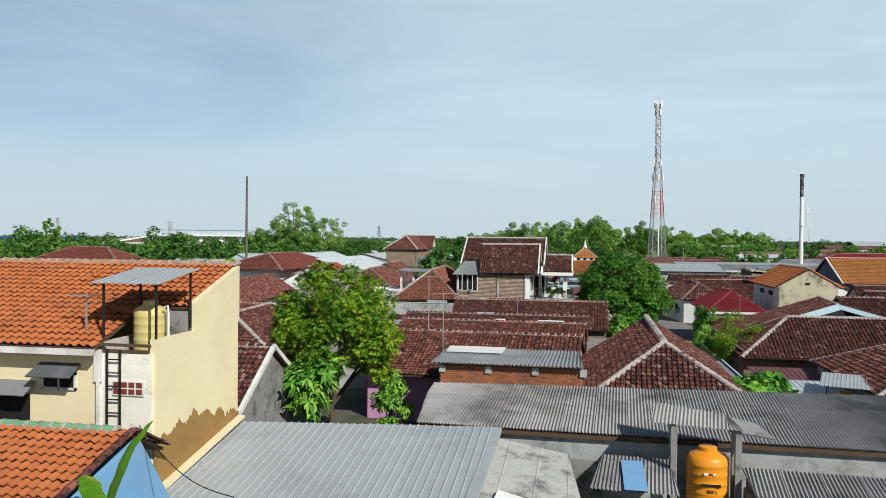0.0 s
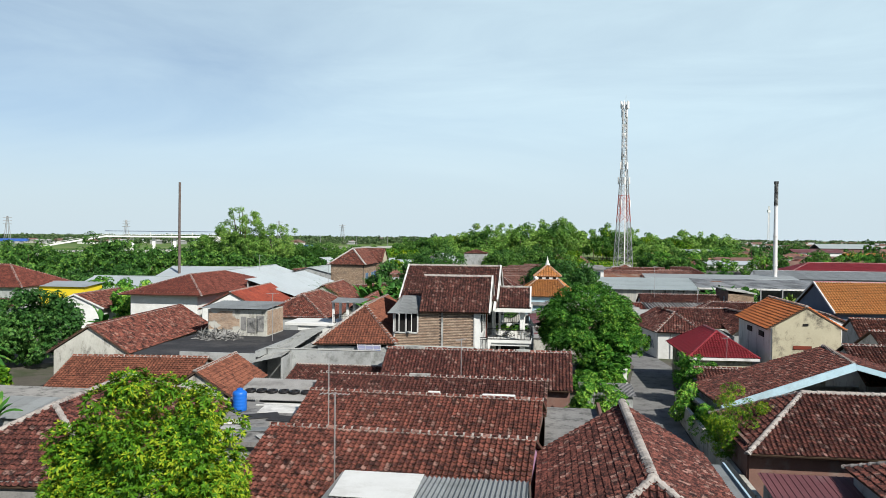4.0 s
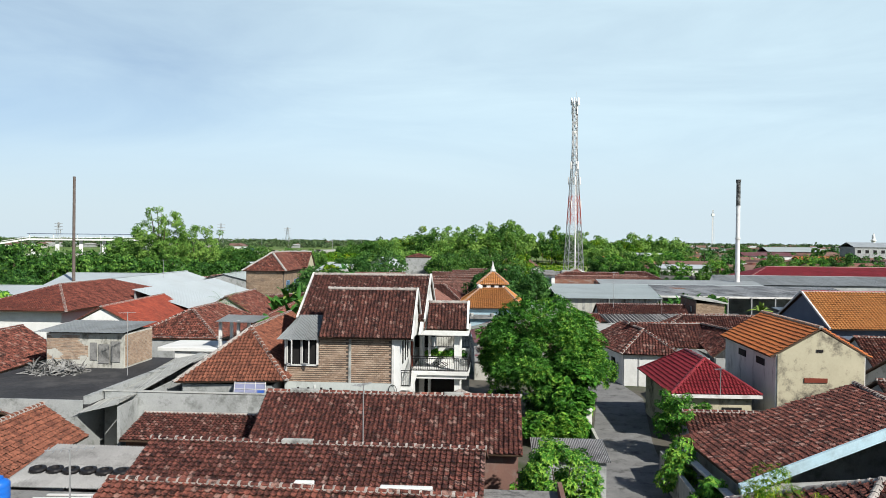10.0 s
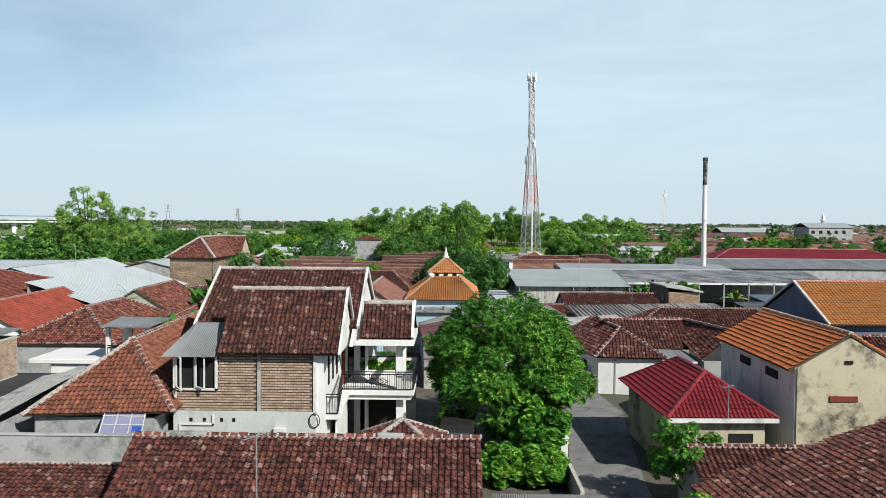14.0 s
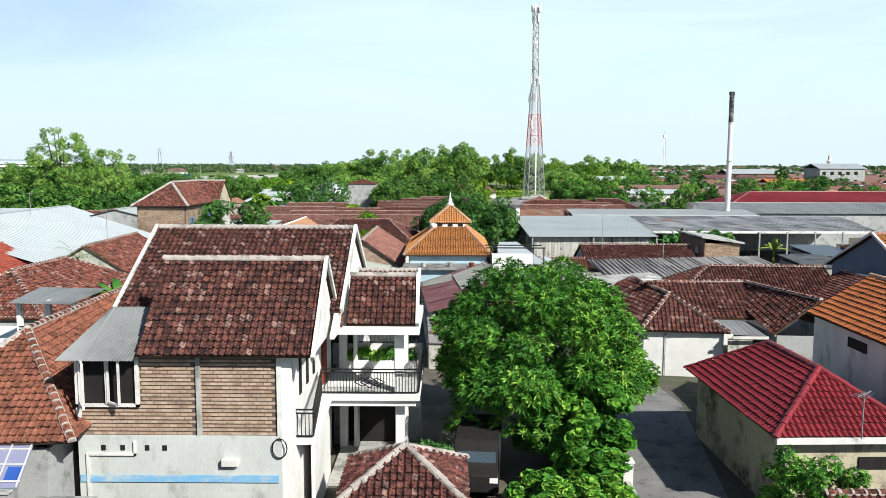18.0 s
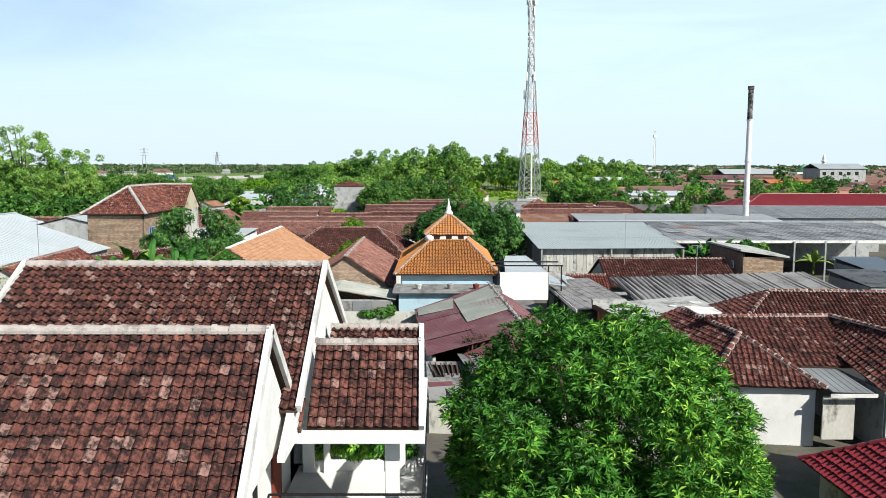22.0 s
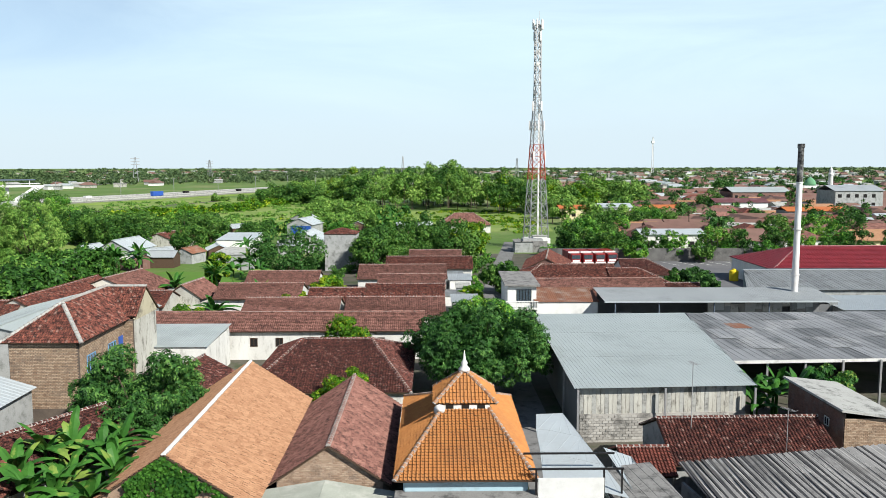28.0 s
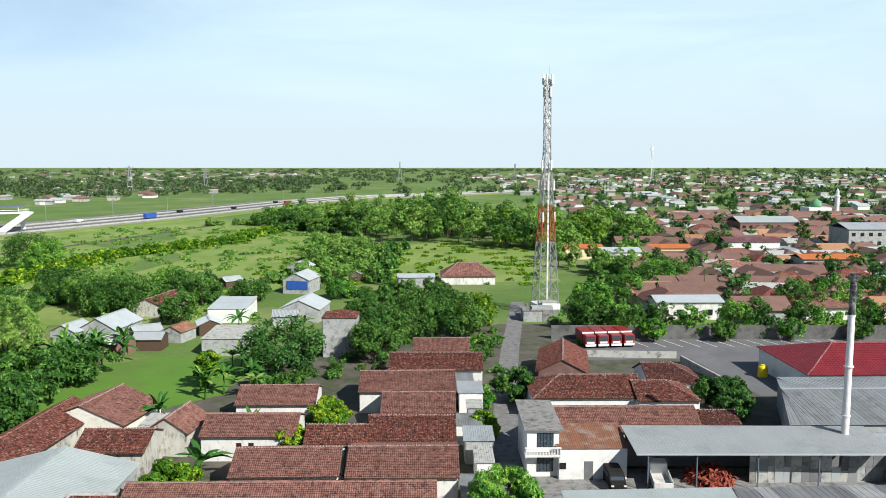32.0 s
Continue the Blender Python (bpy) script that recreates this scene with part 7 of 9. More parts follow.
caps(mar, R0, R1, MORTAR, r=0.09, seg=0.3)
rub = random.Random(8)
rubble = mesh("ridge_rubble", *leaf_cloud([(R0[0] + (R1[0] - R0[0]) * k / 40 + rub.uniform(-0.1, 0.1), R0[1] + (R1[1] - R0[1]) * k / 40, 3.76, 0.1, 0.2, 0.05) for k in range(41)], 110, 0.16, 9, 1.6, 0.2, 3), CONCRETE, mar, "crumbled mortar along the ridge", kind="stuff")
for a, b in (((-4.0, 95.2), (-3.1, 84.0)), ((3.7, 84.5), (2.0, 97.6)), ((-4.0, 95.2), (2.1, 97.6))):
    wall_run(mar, a, b, 0, 2.4, DIRTY)
slab2 = thing("flat_roof_house", "shop with pale stained slab roof over a brick front", "house", (0, 0, 0), 0)
part("roof_slab", slab([(6.4, 93.4, 3.3), (7.4, 86.8, 3.3), (13.6, 89.0, 3.35), (13.2, 96.0, 3.35)], 0.25), CONCPALE, slab2)
part("wall", slab([(6.9, 93.0, 3.05), (7.8, 87.2, 3.05), (13.2, 89.3, 3.05), (12.9, 95.6, 3.05)], 3.05), BRICKDARK, slab2)
part("parapet", boxes((6.3, 93.0, 3.3, 8.3, 93.5, 3.6)), CONCPALE, slab2)
brick_face(slab2, (6.84, 93.0), (7.74, 87.2), 0.1, 3.0, BRICKRED, bw=0.24, bh=0.08, gap=0.02, seed=21)
for f0, f1, z0, z1, mm, nm in ((0.08, 0.26, 0.0, 2.3, DARK, "doorway"), (0.34, 0.62, 0.9, 2.4, DARK, "window"), (0.68, 0.94, 0.1, 2.6, WOOD, "shutter")):
    wall_run(slab2, (6.78 + 0.9 * f0, 93.0 - 5.8 * f0), (6.78 + 0.9 * f1, 93.0 - 5.8 * f1), z0, z1, mm, 0.08, name=nm)
for f in (0.02, 0.3, 0.65, 0.97):
    part("pilaster", boxes((6.58 + 0.9 * f, 92.85 - 5.8 * f, 0, 6.86 + 0.9 * f, 93.15 - 5.8 * f, 3.05)), BRICKRED, slab2)
part("eaves_board", slab([(6.32, 93.4, 3.32), (6.32, 93.4, 3.02), (7.3, 86.8, 3.02), (7.3, 86.8, 3.32)], 0.06), WOOD, slab2)
lr = random.Random(4)
for cx, cy, rx, ry, n in ((12.2, 91.0, 1.1, 1.5, 30), (10.7, 90.2, 0.5, 0.4, 16), (12.6, 93.6, 0.45, 0.6, 16), (10.9, 92.4, 0.25, 0.35, 12)):
    part("lime_patch", slab([(cx + rx * (0.7 + 0.45 * lr.random()) * math.cos(k * 2 * math.pi / n), cy + ry * (0.7 + 0.45 * lr.random()) * math.sin(k * 2 * math.pi / n), 3.372) for k in range(n)], 0.006), LIMEWHITE, slab2, "pale lime patch")
slab3 = thing("flat_roof_house", "narrow shed with stained asbestos sheets", "house", (0, 0, 0), 0)
sheets(slab3, [(5.6, 93.8, 2.8), (9.2, 94.4, 3.0), (8.2, 104.5, 3.3), (4.9, 104.0, 3.0)], CONCRETE, kind="rib", pitch=0.5, amp=0.015, sheet=(1.0, 3))
# solid near-black wall in place of a shaded open front, panels added
part("wall", slab([(5.9, 94.2, 2.75), (8.8, 94.7, 2.75), (7.9, 104.0, 2.9), (5.2, 103.7, 2.75)], 2.75), TAR, slab3)
for k in range(5):
    f0, f1 = 0.03 + 0.19 * k, 0.17 + 0.19 * k
    wall_run(slab3, (5.84 - 0.7 * f0, 94.2 + 9.5 * f0), (5.84 - 0.7 * f1, 94.2 + 9.5 * f1), 0.05, 2.3 + 0.1 * (k % 2), (DARK, ZINCOLD, WOOD, DARK, ZINCDARK)[k], 0.06, name="front_panel")
part("fascia", slab([(5.52, 93.8, 2.86), (5.52, 93.8, 2.66), (4.82, 104.0, 2.86), (4.82, 104.0, 3.06)], 0.05), FASCIA, slab3)
asb = thing("asbestos_house", "low house under dark corrugated asbestos roof", "house", (0, 0, 0), 0)
sheets(asb, [(10.6, 98.0, 2.2), (27.0, 101.2, 2.2), (25.6, 107.6, 3.2), (9.8, 104.4, 3.3)], ASBPALE, pitch=0.42, amp=0.05, sheet=(1.02, 2.0), seed=14)
# near-black strips laid along the valleys of the waves
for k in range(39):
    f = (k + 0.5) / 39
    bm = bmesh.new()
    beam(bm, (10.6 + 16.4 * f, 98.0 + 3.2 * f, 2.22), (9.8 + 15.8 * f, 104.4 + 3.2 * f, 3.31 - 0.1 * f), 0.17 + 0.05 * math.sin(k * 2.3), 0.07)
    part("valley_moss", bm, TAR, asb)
wall_run(asb, (10.9, 98.4), (26.6, 101.5), 0, 2.1, PLASTER)
wall_run(asb, (10.9, 98.4), (10.0, 104.2), 0, 2.2, PLASTER)
house("tiled_house", "long low house with dark red tile roof", 15.2, 110.0, 1, 9.8, 6.4, 2.3, 4.0, "gg", TILE, PLASTER, cap=TILE)
house("small_hut", "small tile roofed hut beside a house", 8.6, 107.6, 0, 2.6, 3.4, 2.0, 3.0, "gg", TILE3, PLASTER)
bk = thing("brick_annex", "narrow brick annex with sloping pale slab roof and small white window", "house", (24.5, 112.5, 0), 0)
for a, b, z in (((-3.1, -3.8), (0.0, -3.8), 4.3), ((0.0, -3.8), (0.0, 3.6), 4.2), ((0.0, 3.6), (-3.1, 3.6), 4.3), ((-3.1, 3.6), (-3.1, -3.8), 4.6)):
    wall_run(bk, a, b, 0, z, JOINT)
brick_face(bk, (-3.15, -3.89), (0.05, -3.89), 1.2, 4.35, BRICKTAN, bw=0.24, bh=0.1, seed=15)
brick_face(bk, (-3.19, 3.6), (-3.19, -3.85), 1.2, 4.6, BRICKDARK, bw=0.24, bh=0.1, seed=16)
part("roof_slab", slab([(-3.5, -4.2, 4.95), (0.4, -4.2, 4.4), (0.4, 3.9, 4.4), (-3.5, 3.9, 4.85)], 0.14), CONCPALE, bk)
window(bk, -1.9, 3.2, 0.6, 0.6, 0, WHITE, DARK, 1, -1, side=-3.22)
for i in range(7):
    mono("back_shed", "jumble of low sheds with rusty pale sheet roofs", 29 + i * 4.0, 104 + (i * 7) % 9, 32.6 + i * 4.0, 110 + (i * 7) % 9, 2.7 + 0.2 * (i % 3), 3.1 + 0.2 * (i % 3), PLASTER, [CONCPALE, ZINCPALE, RUST][i % 3], group="back sheds")

# houses round the bend of the lane
gh = thing("tiled_house", "white house with hip tile roof and painted marks on the wall", "house", (0, 0, 0), 0, "houses of the quarter")
# front wing: ridge runs back from the hip
A, B = (10.2, 80.6, 4.3), (9.4, 86.5, 4.3)
tiled(gh, [(8.2, 78.8, 2.55), (12.9, 78.2, 2.55), A, A], TILE, 0.24, 0.28, 4, seed=71)
tiled(gh, [(6.6, 88.0, 2.5), (8.2, 78.8, 2.55), A, B], TILE, 0.24, 0.28, 4, seed=72)
tiled(gh, [(12.9, 78.2, 2.55), (12.6, 86.8, 2.55), B, A], TILE, 0.24, 0.28, 2, seed=73)
caps(gh, A, B, TILE2)
caps(gh, (8.2, 78.8, 2.57), A, TILE2, r=0.12, name="hip_ridge")
caps(gh, (12.9, 78.2, 2.57), A, TILE, name="hip_ridge")
# cross wing behind and side wing
C, D = (9.6, 83.4, 4.5), (15.4, 83.2, 4.6)
tiled(gh, [(10.6, 80.4, 2.9), (15.2, 80.3, 2.9), D, C], TILE, 0.24, 0.28, 4, seed=74)
tiled(gh, [(17.0, 86.6, 2.6), (9.0, 86.8, 2.6), C, D], TILE, 0.24, 0.28, 2, seed=75)
tiled(gh, [(14.6, 82.8, 3.64), (14.9, 77.6, 2.6), (17.2, 77.4, 4.5), (15.6, 83.2, 4.55)], TILE, 0.24, 0.28, 4, seed=76)
tiled(gh, [(19.6, 77.2, 2.6), (18.0, 83.6, 2.6), (15.6, 83.2, 4.55), (17.2, 77.4, 4.5)], TILE, 0.24, 0.28, 2, seed=77)
caps(gh, C, D, TILE2)
caps(gh, D, (17.2, 77.4, 4.5), TILE2)
sheets(gh, [(12.9, 77.7, 2.55), (14.6, 77.7, 2.5), (14.3, 81.6, 2.95), (12.8, 81.7, 2.95)], ZINCOLD, kind="rib", pitch=0.3, amp=0.015, sheet=(0.9, 4.5), name="lean_to_roof")
part("fascia", boxes((12.8, 77.62, 2.36, 14.7, 77.7, 2.5)), FASCIA, gh)
for a, b, m in (((8.5, 79.2), (12.6, 78.6), WHITE), ((8.5, 79.2), (7.1, 87.6), WHITE), ((12.6, 78.6), (12.6, 86.4), WHITE), ((7.1, 87.6), (16.8, 86.3), PLASTER), ((15.2, 77.9), (14.9, 83.0), PLASTER), ((15.2, 77.9), (19.6, 77.6), PLASTER), ((19.6, 77.6), (19.6, 83.8), PLASTER), ((19.6, 83.8), (16.8, 86.3), PLASTER)):
    wall_run(gh, a, b, 0, 2.5, m)
part("board", boxes((12.7, 78.0, 0.5, 14.0, 78.08, 2.3)), DIRTY, gh, "pale plywood board")
for k in range(2):
    part("window", boxes((7.9 - 0.5 * k, 81.2 + 3.0 * k, 1.3, 8.16 - 0.5 * k, 82.0 + 3.0 * k, 1.9)), DARK, gh)
drain = part("drain_pipe", boxes((9.6, 78.88, 0, 9.63, 78.92, 2.4)), CONCRETE, gh)
bm = bmesh.new()
for k, (u, z, l, a) in enumerate(((0.5, 0.9, 0.8, 70), (1.0, 1.1, 0.6, 20), (1.5, 0.8, 0.9, 110), (2.1, 1.0, 0.7, 40), (2.6, 0.7, 0.8, 150), (3.1, 1.1, 0.6, 80))):
    p0 = Vector((8.3 - 0.165 * u - 0.02, 79.6 + 0.97 * u, z))
    beam(bm, p0, p0 + Vector((-0.165 * math.cos(radians(a)), 0.97 * math.cos(radians(a)), math.sin(radians(a)))) * l, 0.05, 0.08)
part("wall_marks", bm, SLATEBLUE, gh, "unreadable blue painted scrawl")
house("tiled_house", "house with old dark red tile roof", 17.6, 89.6, -4, 10.4, 6.6, 2.8, 4.7, "hg", TILE, WHITE, hip=3.2, cap=TILE2)
house("tiled_house", "house with dark tile roof", 24.0, 84.0, 90, 9.0, 7.0, 2.8, 4.5, "gg", TILE, WHITE)
rh = house("red_roof_house", "low cream house with glossy red tile hip roof", 10.6, 65.7, 92, 7.8, 4.0, 2.85, 4.5, "hh", TILE_RED, PEEL, over=0.5, side=0.35, hip=2.3, prof=4, tw=0.2, tl=0.25, singles=200, near=(10, 58, 4), cap=TILE_RED, mortar=False)
part("vent_hole", boxes((-4.02, -1.5, 1.7, -3.95, -0.4, 2.1)), DARK, rh)
part("gutter", boxes((-4.4, -2.5, 2.68, -4.27, 2.5, 2.86)), FASCIA, rh)
ck = house("cracked_house", "two-storey house with peeling cream gable and orange tile roof", 16.5, 66.6, 90, 9.6, 4.7, 5.0, 6.65, "gg", TILE_OR, LIMEWHITE, over=0.4, side=0.05, gable=PEEL, tw=0.24, tl=0.3)
part("red_slot", boxes((-4.93, -0.35, 3.6, -4.87, 0.9, 3.85)), WOODRED, ck, "dull red louvre strip")
part("vent_slot", boxes((-4.93, -0.1, 5.3, -4.87, 0.25, 5.45)), DARK, ck)
for x0 in (-3.0, 0.4):
    part("slot_window", boxes((x0, 2.41, 4.2, x0 + 1.4, 2.47, 4.6)), DARK, ck)
oh = house("orange_roof_house", "large house with bright orange tile roof and slate blue gable", 34.5, 88.0, 2, 18.0, 10.0, 4.4, 7.1, "gg", TILE_OR2, SLATEBLUE, over=0.6, side=0.3, tw=0.27, tl=0.32, cap=TILE_RED, rake=FASCIA)
caps(oh, (-2.0, -5.5, 4.5), (-2.0, 0, 7.15), TILE_RED, name="hip_ridge")
for i, (x, y) in enumerate(((22, 57), (23, 49), (27, 66), (29, 75), (22, 40), (28, 34))):
    house("tiled_house", "crowded house with dark worn tile roof", x, y, (0, 90, 3, -5, 90, 0)[i], 9.0, 7.0, 2.7 + 0.2 * (i % 2), 4.6, "gg", (TILE, TILE2)[i % 2], PLASTER)

mono("sheet_shed", "low shed under loose grey corrugated sheets", -36.5, 39.5, -27.5, 44.8, 2.1, 2.4, BRICKDARK, CONCRETE)
mono("sheet_shed", "small lean-to with blue-grey sheet roof", -30.5, 38.5, -26.4, 41.3, 2.2, 2.6, PLASTER, ZINCOLD)
mono("porch_roof", "small maroon lean-to with pale beam beside a dark porch", 6.6, 32.6, 10.2, 34.6, 2.0, 2.3, PLASTER, MAROON, kind="rib")
tagged(part("garden_wall", boxes((6.35, 30, 0, 6.55, 55.0, 1.35)), DIRTY), "stained white garden wall along the lane", "wall")
tagged(part("gate_post", bevelled(boxes((3.66, 62.3, 0, 4.0, 62.64, 1.6), (3.62, 62.26, 1.6, 4.04, 62.68, 1.68)), 0.015), LIMEWHITE), "white painted gate post beside the lane", "post")
tagged(part("garden_wall", boxes((3.74, 57.2, 0, 3.9, 62.3, 1.0)), DIRTY), "low stained white garden wall with posts beside the lane", "wall")
for i, (x, y, z) in enumerate(((-8.7, 27.5, 3.6), (-10.5, 33, 3.6), (-23.5, 62, 3.1), (-7.0, 49.0, 2.6), (-30, 100, 4.5), (12, 109, 4.0), (17.2, 107.3, 2.6), (-47, 120, 5.0))):
    antenna(x, y, z - 0.6, 3.4 + (i % 3) * 0.5, 20 * i)
for i, (x, y, z, w, d, m) in enumerate(((-7.4, 40.75, 3.83, 0.6, 0.26, WHITE), (-4.2, 40.55, 3.83, 1.6, 0.26, WHITE), (-9.0, 46.1, 3.72, 1.2, 0.3, CONCPALE), (-3.5, 53.6, 4.16, 0.9, 0.28, CONCPALE), (-10.6, 53.6, 4.16, 1.4, 0.3, CONCPALE))):
    tagged(part("ridge_patch", bevelled(boxes((x - w / 2, y - d / 2, z - 0.14, x + w / 2, y + d / 2, z + 0.03)), 0.02), m), "pale mortar patch on a tile ridge", "patch", "ridge patches")

# ---- factory side ----
wh = thing("factory_shed", "wide grey-green metal roofed factory shed with board front", "factory", (0, 0, 0), 0)
sheets(wh, [(6.0, 115.8, 4.15), (19.2, 116.4, 4.15), (22.1, 141.4, 4.62), (6.3, 140.9, 4.62)], ZINCGREEN, kind="rib", pitch=0.3, amp=0.012, sheet=(1.2, 10.0), seed=15)
wall_run(wh, (6.5, 116.5), (18.6, 117.0), 0, 2.1, BRICKWHITE, 0.2)
brick_face(wh, (6.5, 116.38), (18.6, 116.88), 0.2, 2.05, BRICKWHITE, bw=0.42, bh=0.2, gap=0.03, seed=17)
for i in range(40):
    x0 = 6.5 + i * 0.303
    part("board", boxes((x0, 116.45 + 0.012 * i + (i * 37 % 5) * 0.006, 2.1, x0 + 0.28, 116.52 + 0.012 * i + (i * 37 % 5) * 0.006, 4.1)), (CONCPALE, DIRTY, DIRTY)[i * 7 % 3], wh)
wall_run(wh, (6.5, 116.6), (6.8, 140.5), 0, 4.1, ZINCDARK)
wall_run(wh, (6.8, 140.5), (21.7, 140.9), 0, 4.4, PLASTER)
for yy in (116.0, 122.0):
    for xx in (6.3, 12.5, 18.9):
        bm = bmesh.new()
        beam(bm, (xx, yy, 0), (xx, yy, 4.1), 0.14)
        part("frame_post", bm, STEEL, wh)
wh2 = thing("factory_shed", "tarred patchwork sheet roof over an open yard", "factory", (0, 0, 0), 0)
sheets(wh2, [(19.4, 123.4, 4.1), (46, 125.0, 4.0), (50.5, 142.4, 4.52), (22.0, 141.2, 4.58)], ZINCPATCH, kind="rib", pitch=0.6, amp=0.02, sheet=(1.4, 3.4), seed=16, jitter=0.05)
for i in range(9):
    p = part("post", boxes((20 + i * 3.1, 123.9, 0, 20.16 + i * 3.1, 124.06, 4.05)), STEEL, wh2)
part("valance", slab([(19.4, 123.35, 4.16), (19.4, 123.35, 3.9), (46, 124.95, 3.8), (46, 124.95, 4.06)], 0.04), FASCIA, wh2)
wall_run(wh2, (21.9, 140.8), (50, 142.0), 0, 4.3, PLASTER)
part("rust_hole", slab([(24.5, 134.5, 4.46), (26.3, 134.5, 4.46), (26.0, 136.5, 4.5), (24.2, 136.6, 4.5)], 0.02), RUST, wh2)
cn = thing("factory_shed", "open front workshop under pale grey flat roof", "factory", (0, 0, 0), 0)
sheets(cn, [(15.8, 150.8, 4.15), (42.8, 150.2, 4.2), (43.2, 157.6, 4.6), (16.0, 158.4, 4.6)], ZINCOLD2, kind="rib", pitch=0.3, amp=0.01, sheet=(2.0, 9), seed=17)
wall_run(cn, (16.4, 158), (43, 157.3), 0, 4.4, ZINCDARK)
part("valance", slab([(15.8, 150.76, 4.2), (15.8, 150.76, 4.02), (42.8, 150.16, 4.07), (42.8, 150.16, 4.25)], 0.04), ZINCPALE, cn)
for xx in (17.1, 22.2, 28.6, 35.0):
    part("post", boxes((xx - 0.06, 150.9, 0, xx + 0.06, 151.02, 4.15)), BLUEDULL, cn)
pr = random.Random(31)
px = 28.6
while px < 43.6:
    w = pr.uniform(0.7, 1.3)
    zz = 0.0
    while zz < 3.3:
        hh = pr.uniform(1.1, 1.9)
        if not (36.5 < px < 37.6 and 0.8 < zz < 2.2):
            yo = 153.0 + pr.uniform(0, 0.08)
            part("panel", boxes((px, yo, zz, px + w - 0.03, yo + 0.03, min(zz + hh, 3.7))), pr.choice((ZINC, CONCPALE, PLASTER, ZINCOLD, ZINCOLD, CONCRETE, ZINCDARK)), cn)
        zz += hh + 0.02
    px += w
mono("sheet_shed", "low shed with pale sheet roof beside a workshop", 43.6, 150.5, 56.0, 158.0, 3.1, 3.5, PLASTER, ZINCPALE, kind="rib")
coal = mesh("scrap_heap", *leaf_cloud([(24.4, 153.4, 0.4, 2.5, 1.9, 1.3)], 260, 0.8, 5, 3.0, 0.2, 4), TILE_BR, None, "heap of orange-brown scrap strips", kind="stuff")
tagged(coal, category="heap")
chim = thing("chimney", "tall white steel chimney with black sooty top", "chimney", (40.0, 155.5, 0), 0)
bm = bmesh.new()
lathe(bm, [(0.4, 0), (0.4, 8), (0.38, 8.02), (0.35, 17.6), (0.42, 17.62), (0.42, 17.75)], 20)
part("shaft", bm, STEELWHITE, chim, smooth=False)
bm = bmesh.new()
lathe(bm, [(0.36, 17.75), (0.35, 21.8), (0.42, 21.82), (0.42, 22.3), (0.33, 22.3)], 20)
part("top", bm, SOOT, chim, "black soot-stained top")
for z in (6.5, 12.0):
    bm = bmesh.new()
    lathe(bm, [(0.38, z), (0.5, z), (0.5, z + 0.15), (0.38, z + 0.15)], 20)
    part("flange", bm, STEELWHITE, chim)
fh = thing("factory_hall", "long grey metal hall with a skewed end beyond the chimney", "hall", (0, 0, 0), 0)
sheets(fh, [(36.2, 160.3, 3.8), (86, 160.0, 3.8), (86, 170.5, 5.0), (39.8, 170.7, 5.0)], ZINCOLD, kind="rib", pitch=0.5, amp=0.03, sheet=(1.2, 11.0), seed=21)
sheets(fh, [(86, 180.0, 4.0), (43.2, 179.8, 4.0), (39.8, 170.7, 5.0), (86, 170.5, 5.0)], ZINCOLD2, kind="rib", pitch=0.5, amp=0.03, sheet=(1.2, 11.0), seed=22)
for a, b, z in (((36.7, 160.7), (85.6, 160.4), 3.7), ((85.6, 160.4), (85.6, 179.5), 3.7), ((85.6, 179.5), (43.4, 179.3), 3.9), ((43.4, 179.3), (36.7, 160.7), 3.7)):
    wall_run(fh, a, b, 0, z, PLASTER)
bm = bmesh.new()
beam(bm, (39.8, 170.7, 5.06), (86, 170.5, 5.06), 0.5, 0.08)
part("ridge_flashing", bm, ZINC, fh)
house("red_roof_hall", "large hall with bright red tile hip roof", 71.5, 191.6, 0, 44.0, 16.6, 3.4, 6.2, "hh", TILE_RED, WHITE, prof=2, tw=0.5, tl=0.5, group="")
tank(47.6, 194.0, 0, 0.75, 1.8, YELLOWPAINT, label="yellow standing tank beside a hall")

balc = thing("balcony_house", "white two-storey house front with balcony and shutters", "house", (6.6, 157.5, 0), 0)
part("body", bevelled(boxes((-1.6, -2.4, 0, 1.9, 6.0, 5.3)), 0.02), WHITE, balc)
part("roof_slab", slab([(-2.0, -2.9, 5.6), (2.3, -2.9, 5.5), (2.2, 6.2, 5.9), (-2.0, 6.2, 6.0)], 0.2), CONCRETE, balc)
part("balcony_slab", boxes((-1.9, -3.5, 2.6, 2.0, -2.4, 2.8)), WHITE, balc)
for k in range(13):
    part("baluster", boxes((-1.85 + k * 0.31, -3.45, 2.8, -1.75 + k * 0.31, -3.35, 3.55)), WHITE, balc)
part("handrail", boxes((-1.9, -3.5, 3.55, 2.0, -3.3, 3.65)), WHITE, balc)
for z in (0.6, 3.3):
    window(balc, 0.4, z, 1.8, 1.6, -2.4, DARK, GLASSY, 4)
mono("sheet_roof_house", "white house with striped rusty sheet roof", 8.4, 154.3, 15.7, 159.4, 3.5, 4.4, WHITE, RUST, category="house", kind="rib")
for k, (x, z, w, h, m) in enumerate(((11.6, 0, 0.95, 2.05, ZINCDARK), (8.8, 1.2, 0.7, 0.7, DARK), (14.2, 1.2, 0.7, 0.7, DARK))):
    tagged(part("door" if z == 0 else "vent", boxes((x - w / 2, 154.18, z, x + w / 2, 154.22, z + h)), m), "grey flush door in a white wall" if z == 0 else "small dark vent in a white wall", "door" if z == 0 else "vent")
house("tiled_house", "house with long orange-brown tile hip roof", 17.4, 164.4, 0, 17.4, 7.0, 3.0, 4.9, "gg", TILE_ROW, WHITE, prof=2)
